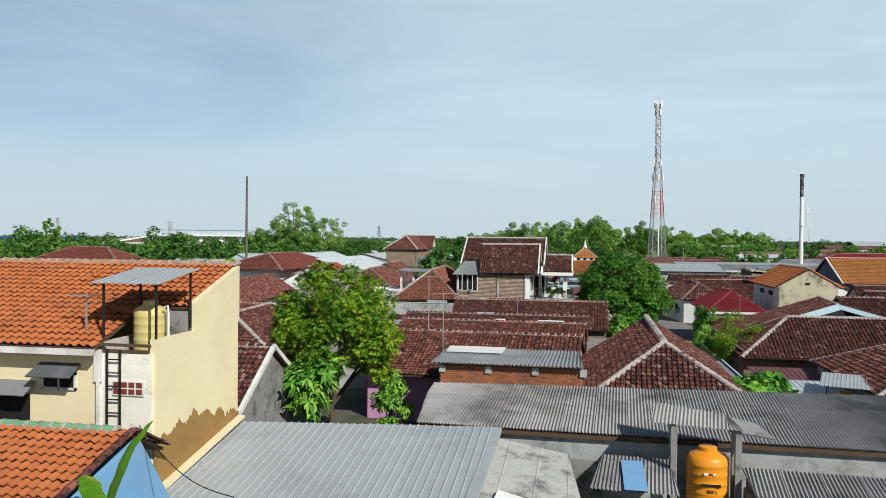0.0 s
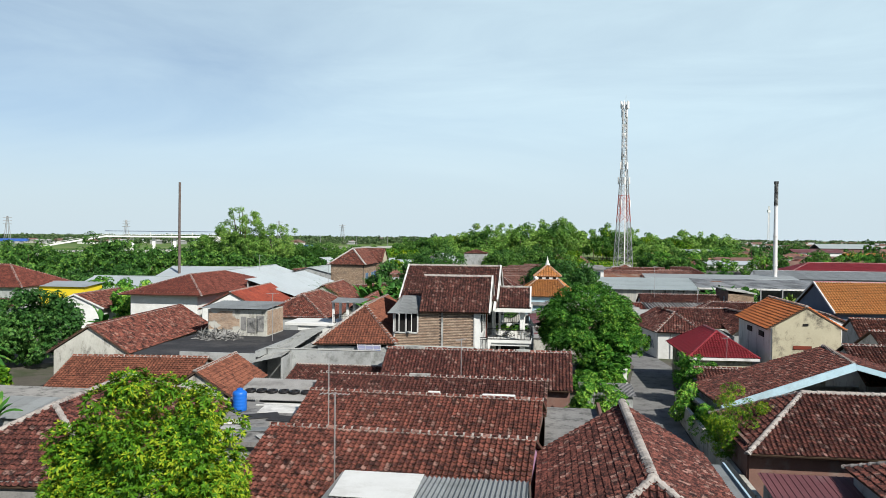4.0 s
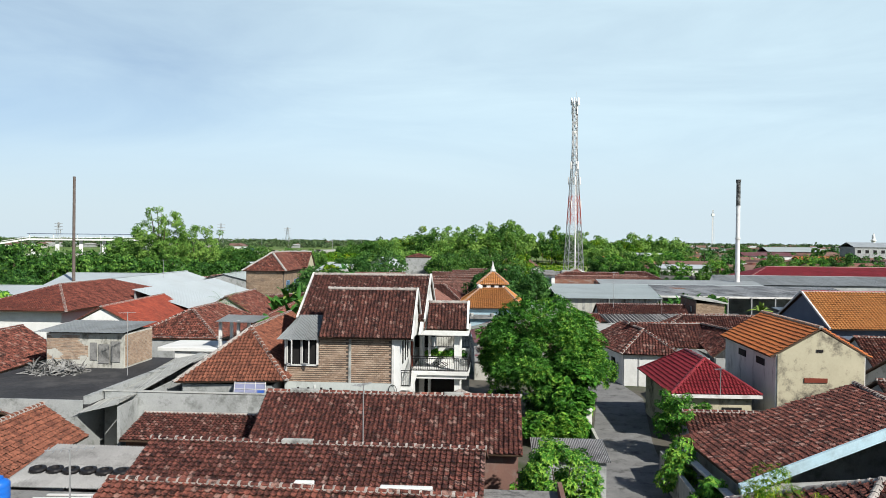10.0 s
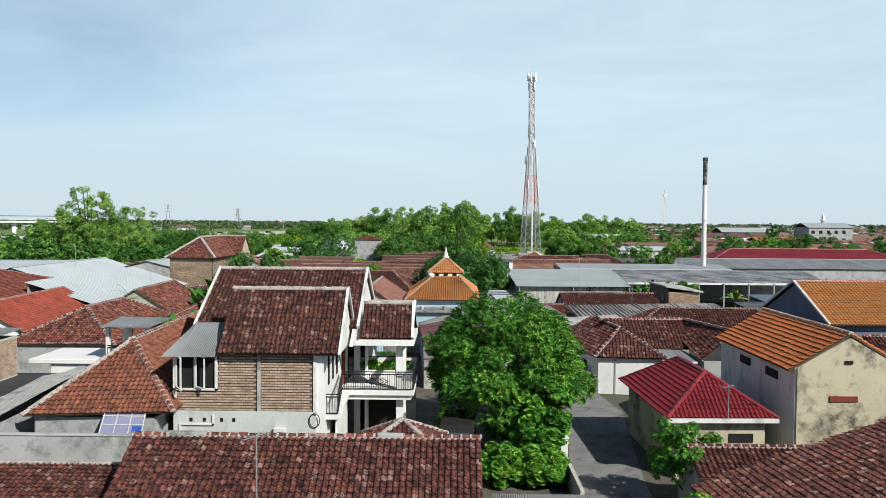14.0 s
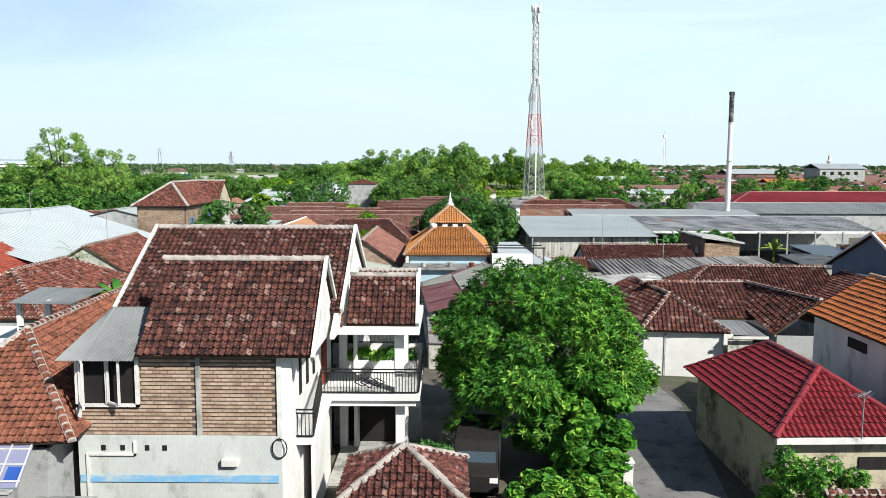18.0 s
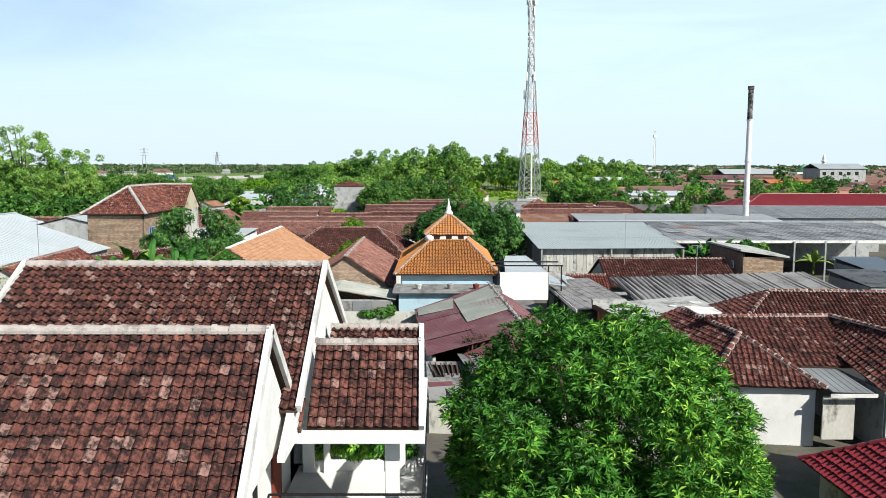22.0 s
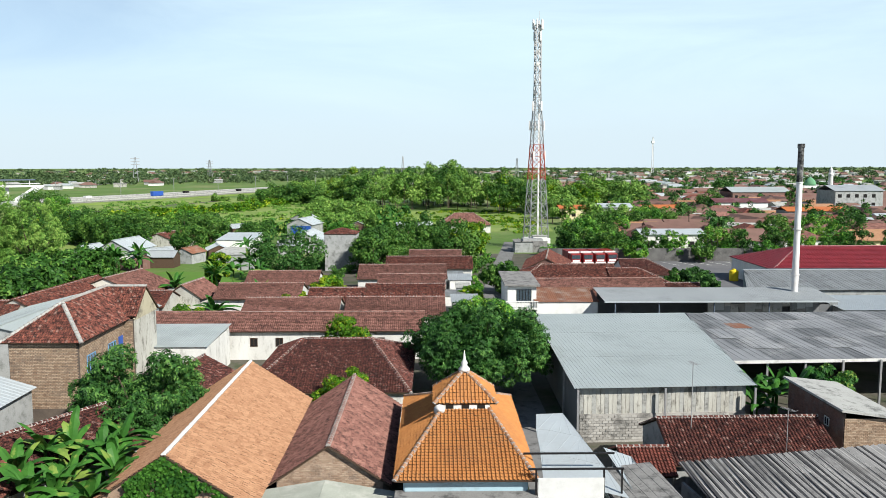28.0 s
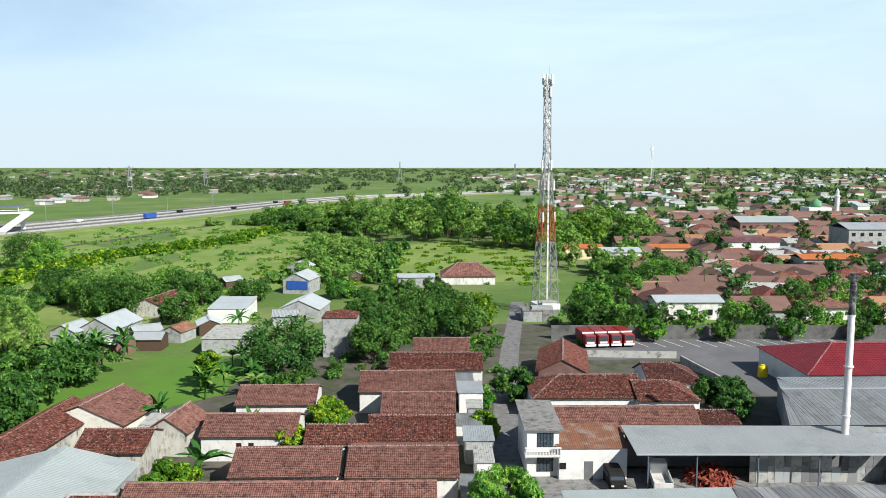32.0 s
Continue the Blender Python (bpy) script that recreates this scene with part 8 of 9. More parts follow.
house("tiled_house", "short low annex with dark tile roof", 28.8, 165.2, 0, 5.2, 6.0, 2.6, 4.1, "gg", TILE, PLASTER, prof=2)
house("tiled_house", "house with brown hip roof and white fascia", 15.6, 178.2, 0, 14.6, 8.4, 3.0, 5.0, "hg", TILE2, WHITE, prof=2, rake=None)
house("tiled_house", "lower wing with brown tile hip roof", 26.0, 176.6, 0, 8.0, 7.6, 2.9, 4.6, "gh", TILE2, WHITE, prof=2)
house("tiled_house", "end house with brown tile roof", 29.5, 184.5, 0, 8.0, 8.0, 3.0, 5.0, "gh", TILE, WHITE, prof=2)
house("tiled_house", "tile roofed house end beside the lane", 15.5, 194.0, 80, 14.0, 7.0, 2.8, 4.8, "gg", TILE2, BRICKDARK, prof=2)
wallp = thing("boundary_wall", "long dark stained yard wall", "wall", (0, 0, 0), 0)
wall_run(wallp, (18, 221.6), (100, 220.2), 0, 2.7, CONCDARK, 0.25)
wall_run(wallp, (19.5, 207.6), (37.6, 206.2), 0, 1.2, CONCPALE, 0.3)
wall_run(wallp, (37.4, 203), (40.2, 184.5), 0, 1.3, CONCPALE, 0.4)


def truck(x, y, rot):
    t = thing("truck", "parked red and white box truck", "truck", (x, y, 0), rot, "parked trucks")
    part("cargo_box", bevelled(boxes((-1.1, -0.6, 0.9, 1.1, 4.0, 2.7)), 0.05), TRUCKRED, t)
    part("roof", boxes((-1.1, -0.6, 2.7, 1.1, 4.0, 2.76)), TRUCKRED, t)
    part("roof_rail", boxes((-1.12, -0.62, 2.5, 1.12, -0.56, 2.8)), WHITE, t)
    cab = part("cab", bevelled(boxes((-1.0, -2.3, 0.5, 1.0, -0.65, 2.5)), 0.12), TRUCKRED, t)
    part("windscreen", boxes((-0.85, -2.33, 1.45, 0.85, -2.28, 2.25)), GLASSY, cab)
    part("bumper", boxes((-1.0, -2.42, 0.45, 1.0, -2.3, 0.85)), WHITE, cab)
    part("grille", boxes((-0.7, -2.35, 0.95, 0.7, -2.29, 1.3)), WHITE, cab)
    for xx in (-0.95, 0.75):
        for yy in (-1.5, 2.8):
            bm = bmesh.new()
            lathe(bm, [(0.45, 0), (0.48, 0.1), (0.48, 0.2), (0.3, 0.22)], 14)
            part("wheel", bm, DARK, t).matrix_basis = pose(xx, yy, 0.48, 0, 90, 0)
    return t


tr0 = truck(23.8, 215.6, 6)
for k in range(1, 4):
    copy_thing(tr0, pose(23.8 + k * 2.45, 215.6 + k * 0.3, 0, 0, 0, 6))


def van(x, y, rot, body, label, name="van"):
    t = thing(name, label, "car", (x, y, 0), rot)
    bm = bmesh.new()
    prof = [(-2.1, 0.35), (2.1, 0.35), (2.1, 1.0), (1.5, 1.15), (0.9, 1.8), (-1.9, 1.85), (-2.1, 1.1)]
    a = [bm.verts.new((-0.82, y_, z_)) for y_, z_ in prof]
    b = [bm.verts.new((0.82, y_, z_)) for y_, z_ in prof]
    bm.faces.new(a[::-1])
    bm.faces.new(b)
    for i in range(len(prof)):
        j = (i + 1) % len(prof)
        bm.faces.new([a[i], a[j], b[j], b[i]])
    part("body", bevelled(bm, 0.06), body, t)
    part("windscreen", slab([(-0.7, 1.46, 1.2), (0.7, 1.46, 1.2), (0.66, 0.95, 1.74), (-0.66, 0.95, 1.74)], -0.03), GLASSY, t)
    for s in (-1, 1):
        part("side_window", boxes(*[(min(s * 0.81, s * 0.84), -1.6 + 1.2 * k, 1.15, max(s * 0.81, s * 0.84), -0.6 + 1.2 * k, 1.65) for k in range(2)]), GLASSY, t)
        part("headlight", boxes((s * 0.65 - 0.14, 2.08, 0.75, s * 0.65 + 0.14, 2.13, 0.92)), WHITE, t)
    for xx in (-0.8, 0.64):
        for yy in (-1.35, 1.35):
            bm = bmesh.new()
            lathe(bm, [(0.3, 0), (0.33, 0.06), (0.33, 0.16), (0.2, 0.18)], 14)
            part("wheel", bm, DARK, t).matrix_basis = pose(xx, yy, 0.33, 0, 90, 0)
    return t


van(14.0, 152.6, 180, DARK, "dark minivan parked against a white wall")
pk = thing("pickup_truck", "white flatbed truck with open tray", "truck", (18.9, 153.2, 0), 172)
part("tray", bevelled(boxes((-1.0, -0.2, 0.8, 1.0, 3.6, 0.95), (-1.0, -0.2, 0.95, -0.92, 3.6, 1.5), (0.92, -0.2, 0.95, 1.0, 3.6, 1.5), (-1.0, 3.5, 0.95, 1.0, 3.6, 1.5)), 0.01), FASCIA, pk)
part("cab", bevelled(boxes((-0.95, -1.9, 0.5, 0.95, -0.3, 2.1)), 0.1), WHITE, pk)
for xx in (-0.9, 0.72):
    for yy in (-1.3, 2.4):
        bm = bmesh.new()
        lathe(bm, [(0.36, 0), (0.4, 0.08), (0.4, 0.18), (0.25, 0.2)], 14)
        part("wheel", bm, DARK, pk).matrix_basis = pose(xx, yy, 0.4, 0, 90, 0)
van(-1.1, 64.8, 175, DARK, "dark car parked under a mango tree", "car")

# ---- row houses along the far lane ----
bigr = house("tiled_house", "broad house with dark hip tile roof and pale verge", -12.2, 128.4, 0, 12.6, 14.6, 2.5, 5.0, "hh", TILE, LIMEWHITE, prof=4, cap=TILE2, hip=3.6)
ra = house("row_house", "long white house with dark tile roof and small windows", -19.3, 143.6, 0, 28.4, 5.4, 3.0, 4.5, "gg", TILE_ROW, LIMEWHITE, prof=2, group="row houses")
for k in range(6):
    window(ra, -3.0 + k * 2.6, 1.4, 0.75, 0.9, -2.78, WOOD, DARK, 1)
mono("zinc_annex", "white annex with pale blue-grey metal roof", -33.5, 131.5, -24.5, 139.5, 3.6, 4.0, LIMEWHITE, ZINCGREEN, kind="rib")
house("tiled_house", "small brown tile roofed annex", -24.0, 124.5, 80, 6.0, 5.0, 2.4, 3.8, "gg", TILE, PLASTER, prof=2)
ROWS = [(-8.3, 152.6, 11.0, 8.8), (-20.2, 152.4, 10.6, 7.6), (-7.6, 162.6, 9.8, 8.8), (-7.0, 171.9, 9.0, 8.6), (-8.7, 182.4, 13.0, 10.2), (-4.6, 193.0, 14.0, 9.0), (-26.4, 163.6, 10.6, 7.0), (-25.6, 175.4, 10.0, 7.4), (-16.0, 159.6, 6.6, 5.2), (-3.6, 203.0, 9.0, 8.0)]
for i, (x, y, L, W) in enumerate(ROWS):
    h = house("row_house", "white walled row house with red-brown tile roof", x, y, (0, 1, -1)[i % 3], L, W, 3.0, 4.5, "gg", (TILE_ROW, TILE_ROW, TILE2)[i % 3], LIMEWHITE, prof=2, group="row houses", seed=i)
    if i in (6, 0, 1):
        for k in range(2):
            window(h, -1.0 + k * 1.4, 1.3, 0.6, 0.9, -W / 2 - 0.08, WOODRED, DARK, 1)
for i, (x, y, r, L, W) in enumerate(((-51.3, 160.5, 86, 19, 6.6), (-46.9, 169.8, 80, 9, 10.6), (-40.4, 159.0, 0, 7.4, 6.6), (-35.8, 164.8, 82, 6.2, 4.6), (-56, 151.5, 4, 9, 6))):
    house("tiled_house", "old house with red-brown tile roof and stained gable", x, y, r, L, W, 2.8, (4.7, 5.0, 4.3, 4.6, 4.4)[i], "gg", (TILE2, TILE_ROW)[i % 2], (DIRTY, FLAKED, DIRTY)[i % 3], prof=2, seed=i)
mono("sheet_shed", "low grey slab roofed shed between old houses", -40.2, 163.4, -37.6, 168.6, 2.7, 2.9, PLASTER, CONCPALE, kind="rib")
for i in range(9):
    mono("lane_annex", "small pale sheet roofed annex at a lane side", -2.4 + 0.9 * (i * 5 % 3), 146.5 + i * 6.1, 0.6 + 0.5 * (i * 7 % 3), 149.0 + i * 6.1 + (i * 3 % 4) * 0.7, 2.5 + 0.15 * (i % 3), 2.8 + 0.15 * (i % 3), (PLASTER, WHITE)[i % 2], (ZINCOLD, CONCPALE, ZINC)[i % 3], kind="rib", group="lane annexes")

# ---- sheds at the edge of the fields ----
cube = thing("cube_house", "tall grey rendered house with small brown hip roof", "house", (-21.4, 210.8, 0), 0)
for a, b in (((-2.9, -2.9), (2.9, -2.9)), ((2.9, -2.9), (2.9, 2.9)), ((2.9, 2.9), (-2.9, 2.9)), ((-2.9, 2.9), (-2.9, -2.9))):
    wall_run(cube, a, b, 0, 7.0, PLASTER)
for c in ([(-3.1, -3.1, 7), (3.1, -3.1, 7), (0, 0, 8.0), (0, 0, 8.0)], [(3.1, -3.1, 7), (3.1, 3.1, 7), (0, 0, 8.0), (0, 0, 8.0)], [(3.1, 3.1, 7), (-3.1, 3.1, 7), (0, 0, 8.0), (0, 0, 8.0)], [(-3.1, 3.1, 7), (-3.1, -3.1, 7), (0, 0, 8.0), (0, 0, 8.0)]):
    tiled(cube, c, TILE2, 0.3, 0.35, 2, seed=81)
hall("farm_shed", "small shed with bright white gable roof", -67.6, 223.6, 82, 10.0, 7.0, 2.8, 4.9, ZINCPALE, PLASTER, category="shed", group="farm sheds")
hall("farm_shed", "low barn with white sheet roof", -73.5, 220.0, 80, 6.0, 5.0, 2.6, 4.0, ZINCPALE, PLASTER, category="shed", group="farm sheds")
ts = hall("farm_shed", "white roofed shed with blue tarpaulin side", -39.6, 279.0, 78, 9.0, 7.0, 3.6, 5.4, ZINCPALE, PLASTER, category="shed", group="farm sheds")
part("tarpaulin", boxes((-4.72, -3.3, 1.2, -4.62, 2.4, 3.4)), BLUEPAINT, ts, "bright blue tarpaulin")
hall("farm_shed", "small shed with white sheet roof behind another", -44.0, 304.0, 78, 7.0, 6.0, 3.4, 5.0, ZINCPALE, PLASTER, category="shed", group="farm sheds")
hall("farm_shed", "white roofed open shed", -33.0, 243.0, 84, 10.0, 8.4, 2.8, 4.8, ZINCPALE, PLASTER, category="shed", group="farm sheds")
mono("farm_shed", "long white sided shed", -53.0, 238.0, -45.0, 249.0, 3.0, 3.8, WHITE, ZINCPALE, kind="rib", group="farm sheds")
mono("farm_shed", "grey block shed with flat sheet roof", -46.0, 209.5, -38.4, 220.0, 3.0, 3.3, PLASTER, CONCPALE, kind="rib", group="farm sheds")
for i, (x, y, m) in enumerate(((-57, 215, ZINC), (-60, 221, ZINCPALE), (-54, 222, RUST), (-50, 228, ZINCPALE), (-62, 212, CONCPALE), (-36, 236, ZINC), (-60, 285, ZINCPALE), (-26, 296, ZINC))):
    hall("farm_hut", "makeshift wooden hut with loose roof sheets", x, y, 37 * i, 5.0, 4.0, 2.1, 3.2, m, (WOOD, BRICKDARK, PLASTER)[i % 3], kind="wave", pitch=0.3, sheet=(1.2, 2.4), category="hut", group="farm huts")
house("tiled_house", "low hut with dark brown tile roof behind the sheds", -67.5, 251.0, 80, 13.0, 7.0, 2.4, 4.0, "gg", TILE2, DIRTY, prof=2, tw=0.5, tl=0.5)
house("tiled_house", "field house with brown tile roof", 5.2, 294.5, 0, 15.0, 10.0, 2.3, 5.6, "hh", TILE_ROW, LIMEWHITE, prof=2, tw=0.5, tl=0.5)
hall("farm_shed", "white roofed barn by the field", -9.5, 288.0, 5, 10.0, 4.6, 2.6, 3.4, ZINCPALE, PLASTER, category="shed", group="farm sheds")

eq = thing("equipment_cabin", "white equipment cabin beside a lattice mast", "cabin", (21.0, 244.6, 0), 0)
part("body", bevelled(boxes((-1.6, -1.2, 0, 1.6, 1.2, 3.2)), 0.03), WHITE, eq)
part("roof_slab", boxes((-1.75, -1.35, 3.2, 1.75, 1.35, 3.35)), CONCPALE, eq)
part("door", boxes((-0.45, -1.24, 0.1, 0.45, -1.2, 2.1)), STEEL, eq)
mono("sheet_shed", "low grey roofed shed beside the mast", 14.6, 238.0, 18.6, 242.0, 2.4, 2.7, PLASTER, CONCRETE, kind="rib")
# ---- lattice mast ----
mast = thing("lattice_mast", "tall red and white lattice telecom mast with antennas", "mast", (20.5, 247.0, 0), 12)
Z0, Z1 = 2.6, 52.0


def half(z):
    return 2.35 + (0.62 - 2.35) * min(1.0, (z - Z0) / 34.0)


levels = [Z0 + (Z1 - Z0) * k / 18 for k in range(19)]
for k in range(18):
    a, b = levels[k], levels[k + 1]
    m = STEELRED if 5 <= k < 8 else STEEL
    ca = [(sx * half(a), sy * half(a), a) for sx, sy in ((-1, -1), (1, -1), (1, 1), (-1, 1))]
    cb = [(sx * half(b), sy * half(b), b) for sx, sy in ((-1, -1), (1, -1), (1, 1), (-1, 1))]
    for i in range(4):
        j = (i + 1) % 4
        for nm, p, q, w in (("leg", ca[i], cb[i], 0.19), ("brace", ca[i], cb[j], 0.095), ("brace", ca[j], cb[i], 0.095), ("crossbar", cb[i], cb[j], 0.09)):
            bm = bmesh.new()
            beam(bm, p, q, w)
            part(nm, bm, m, mast)
bm = bmesh.new()
beam(bm, (0.3, -0.6, 2.6), (0.3, -0.4, 52), 0.35, 0.08)
part("cable_ladder", bm, STEELWHITE, mast)
for k, (z, r, n) in enumerate(((52.2, 1.2, 6), (49.5, 0.9, 3), (33.5, 1.4, 4), (29.0, 1.7, 4), (22.0, 1.9, 3))):
    for i in range(n):
        a = 2 * math.pi * i / n + k
        part("antenna", bevelled(boxes((r * math.cos(a) - 0.18, r * math.sin(a) - 0.12, z - 1.1, r * math.cos(a) + 0.18, r * math.sin(a) + 0.12, z + 1.1)), 0.03), STEELWHITE, mast)
    bm = bmesh.new()
    for i in range(n):
        a = 2 * math.pi * i / n + k
        beam(bm, (0, 0, z), (r * math.cos(a), r * math.sin(a), z), 0.07)
    part("bracket", bm, STEEL, mast)
for z, a in ((39.0, 0.3), (36.5, 2.0), (43.0, 4.2), (46.0, 1.0)):
    bm = bmesh.new()
    lathe(bm, [(0.1, 0), (0.45, 0.1), (0.5, 0.3), (0.45, 0.34)], 16)
    part("dish", bm, WHITE, mast).matrix_basis = pose(0.95 * math.cos(a), 0.95 * math.sin(a), z, 90, 0, math.degrees(a) - 90)
bm = bmesh.new()
beam(bm, (0.3, 0, 52), (0.3, 0, 55.2), 0.06)
part("lightning_rod", bm, STEEL, mast)
part("plinth", bevelled(boxes((-2.7, -2.7, 0, 2.7, 2.7, 2.6)), 0.05), WHITE, mast)
mw = thing("mast_compound", "grey wall and white cabin at a mast foot", "wall", (18.5, 240.0, 0), 0)
part("wall", boxes((-2.5, -2.0, 0, 3.5, -1.8, 2.6), (-2.5, -2.0, 0, -2.3, 6, 2.6)), CONCRETE, mw)
part("cabin", bevelled(boxes((-2.0, -1.2, 0, 2.6, 1.6, 3.0)), 0.03), PLASTER, mw)
rm = thing("radio_mast", "distant slim white radio mast", "mast", (330, 1250, 0), 0)
bm = bmesh.new()
for sx, sy in ((-1, -1), (1, -1), (0, 1)):
    beam(bm, (sx * 2, sy * 2, 0), (sx * 0.8, sy * 0.8, 62), 0.5)
for k in range(12):
    beam(bm, (-1.9 + 0.1 * k, -1.9 + 0.1 * k, k * 5), (1.9 - 0.1 * k, -1.9 + 0.1 * k, k * 5 + 5), 0.3)
part("lattice", bm, STEELWHITE, rm)
part("platform", boxes((-2, -2, 52, 2, 2, 56)), STEELWHITE, rm)
polem = thing("steel_pole", "slim rusty steel pole above the halls", "pole", (-65.4, 130.1, 0), 0)
bm = bmesh.new()
tube(bm, [(0, 0, 0), (0, 0, 12), (0.05, 0, 20.4)], [0.26, 0.22, 0.2], 12)
part("shaft", bm, POLE, polem)

# ---- toll road furniture ----
br = thing("flyover", "white toll road flyover with piers and a ramp", "bridge", (-262, 430, 0), 31)
br.scale = (1, 1, 0.75)
part("deck", boxes((0, -4, 12.2, 66, 4, 13.4), (0, -4, 14.4, 66, -3.8, 14.7), (0, 3.8, 14.4, 66, 4, 14.7)), WHITE, br)
for k in range(6):
    part("pier", boxes((2 + k * 12, -1.2, 0, 4 + k * 12, 1.2, 12.2)), WHITE, br)
bm = bmesh.new()
beam(bm, (0, 0, 12.8), (-34, 0, 4.5), 7, 1.2)
beam(bm, (0, -3.4, 14.3), (-34, -3.4, 6.0), 0.3)
part("ramp", bm, WHITE, br)
bm = bmesh.new()
beam(bm, (66, -2, 12.8), (52, -28, 3.0), 4, 1.0)
part("ramp", bm, WHITE, br)
part("canopy", slab([(0, -4.4, 17.0), (64, -4.4, 17.0), (64, 4.4, 17.3), (0, 4.4, 17.3)], 0.3), SLATEBLUE, br)
part("canopy_post", boxes(*[(1 + k * 12, -3.9, 13.4, 1.3 + k * 12, -3.6, 17.0) for k in range(6)]), STEELWHITE, br)
part("toll_gate", boxes((-90, -5, 8.5, -40, 5, 10.5)), BLUEPAINT, br, "blue toll gate roof")
part("gate_post", boxes(*[(-88 + k * 8, -0.5, 0, -87 + k * 8, 0.5, 8.5) for k in range(6)]), WHITE, br)
for i, (x, y, h) in enumerate(((-520, 900, 28), (-360, 1000, 30), (-300, 1100, 27), (-620, 820, 30), (-60, 1500, 36), (150, 1500, 32))):
    py = thing("pylon", "distant grey lattice power pylon", "pylon", (x, y, 0), 20 * i, "power pylons")
    bm = bmesh.new()
    for sx, sy in ((-1, -1), (1, -1), (1, 1), (-1, 1)):
        beam(bm, (sx * 3, sy * 3, 0), (sx * 0.5, sy * 0.5, h), 0.5)
    for z in (0.7, 0.82, 0.94):
        beam(bm, (-5, 0, h * z), (5, 0, h * z), 0.5)
    part("lattice", bm, STEEL, py)
for i in range(10):
    f = i / 9
    x, y = -232 + 150 * f, 400 + 430 * f
    lp = thing("street_lamp", "tall grey roadside lamp post", "lamp", (x - 14, y, 0), 0, "street lamps")
    bm = bmesh.new()
    beam(bm, (0, 0, 0), (0, 0, 11), 0.22)
    beam(bm, (-1.6, 0, 11), (1.6, 0, 11), 0.14)
    part("post", bm, STEEL, lp)
for i, (x, y, m, s) in enumerate(((-171, 535, BLUEPAINT, 3.2), (-171, 590, DARK, 1.5), (-146, 632, DARK, 1.5), (-118, 690, TRUCKRED, 3.0), (-132, 712, DARK, 1.5), (-200, 506, WHITE, 1.6))):
    t = thing("distant_vehicle", "distant vehicle on a toll road", "truck" if s > 2 else "car", (x, y, 1.2), -20, "road traffic")
    part("body", bevelled(boxes((-1.2, -s * 1.4, 0.4, 1.2, s * 1.4, s)), 0.12), m, t)
    part("wheels", boxes((-1.2, -s, 0, 1.2, -s + 0.8, 0.6), (-1.2, s - 0.8, 0, 1.2, s, 0.6)), DARK, t)

# ---- distant town ----
rng = random.Random(5)


def town_shape(L, W, e, r, hip):
    """Walls and roof of a simple house: corners and faces of each."""
    X, Y, o = L / 2, W / 2, 0.6
    wv = [(-X, -Y, 0), (X, -Y, 0), (X, Y, 0), (-X, Y, 0), (-X, -Y, e + 0.3), (X, -Y, e + 0.3), (X, Y, e + 0.3), (-X, Y, e + 0.3), (-X, 0, r - 0.2), (X, 0, r - 0.2)]
    wf = [(0, 1, 5, 4), (2, 3, 7, 6), (1, 2, 6, 9, 5), (3, 0, 4, 8, 7)]
    k = Y * 0.9 if hip else -o
    if hip:
        wf = [(0, 1, 5, 4), (2, 3, 7, 6), (1, 2, 6, 5), (3, 0, 4, 7)]
    rv = [(-X - o, -Y - o, e), (X + o, -Y - o, e), (X + o, Y + o, e), (-X - o, Y + o, e), (-X + k, 0, r), (X - k, 0, r), (-X - o, -Y - o, e - 0.15), (X + o, -Y - o, e - 0.15), (X + o, Y + o, e - 0.15), (-X - o, Y + o, e - 0.15)]
    rf = [(0, 1, 5, 4), (2, 3, 4, 5), (1, 2, 5), (3, 0, 4), (0, 6, 7, 1), (1, 7, 8, 2), (2, 8, 9, 3), (3, 9, 6, 0), (9, 8, 7, 6)]
    return wv, wf, rv, rf


# TILE_FAR roofs carry the distance haze in their colour
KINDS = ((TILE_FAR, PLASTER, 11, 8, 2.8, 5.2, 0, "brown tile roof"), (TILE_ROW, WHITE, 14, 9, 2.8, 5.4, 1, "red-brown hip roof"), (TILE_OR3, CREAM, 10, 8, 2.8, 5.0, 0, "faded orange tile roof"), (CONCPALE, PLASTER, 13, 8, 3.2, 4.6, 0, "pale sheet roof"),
         (TILE2, PLASTER, 12, 9, 2.8, 5.3, 1, "dark hip roof"), (CONCRETE, DIRTY, 9, 8, 3.4, 4.0, 0, "low grey roof"), (TILE_FAR, WHITE, 18, 9, 2.8, 5.2, 0, "long haze-greyed brown roof"), (ZINCPALE, WHITE, 10, 8, 3.0, 4.6, 0, "white metal roof"), (TILE_FAR, DIRTY, 12, 8, 2.8, 5.2, 1, "haze-dulled rust-red hip roof"))
protos = []
for i, (tm, wm, L, W, e, r, hp, word) in enumerate(KINDS):
    t = thing("town_house", "distant house with " + word, "house", (66 + i * 15, 240 + (i % 2) * 6, 0), (0, 90)[i % 2], "distant town houses")
    wv, wf, rv, rf = town_shape(L, W, e, r, hp)
    mesh("wall", wv, wf, wm, t)
    mesh("roof", rv, rf, tm, t)
    protos.append(t)
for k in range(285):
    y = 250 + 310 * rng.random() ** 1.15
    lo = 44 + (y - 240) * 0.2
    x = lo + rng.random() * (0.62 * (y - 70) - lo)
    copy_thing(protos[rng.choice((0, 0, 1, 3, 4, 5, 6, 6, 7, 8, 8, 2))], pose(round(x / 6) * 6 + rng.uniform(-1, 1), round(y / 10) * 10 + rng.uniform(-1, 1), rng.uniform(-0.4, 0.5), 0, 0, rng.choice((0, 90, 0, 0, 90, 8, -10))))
far_town = {}
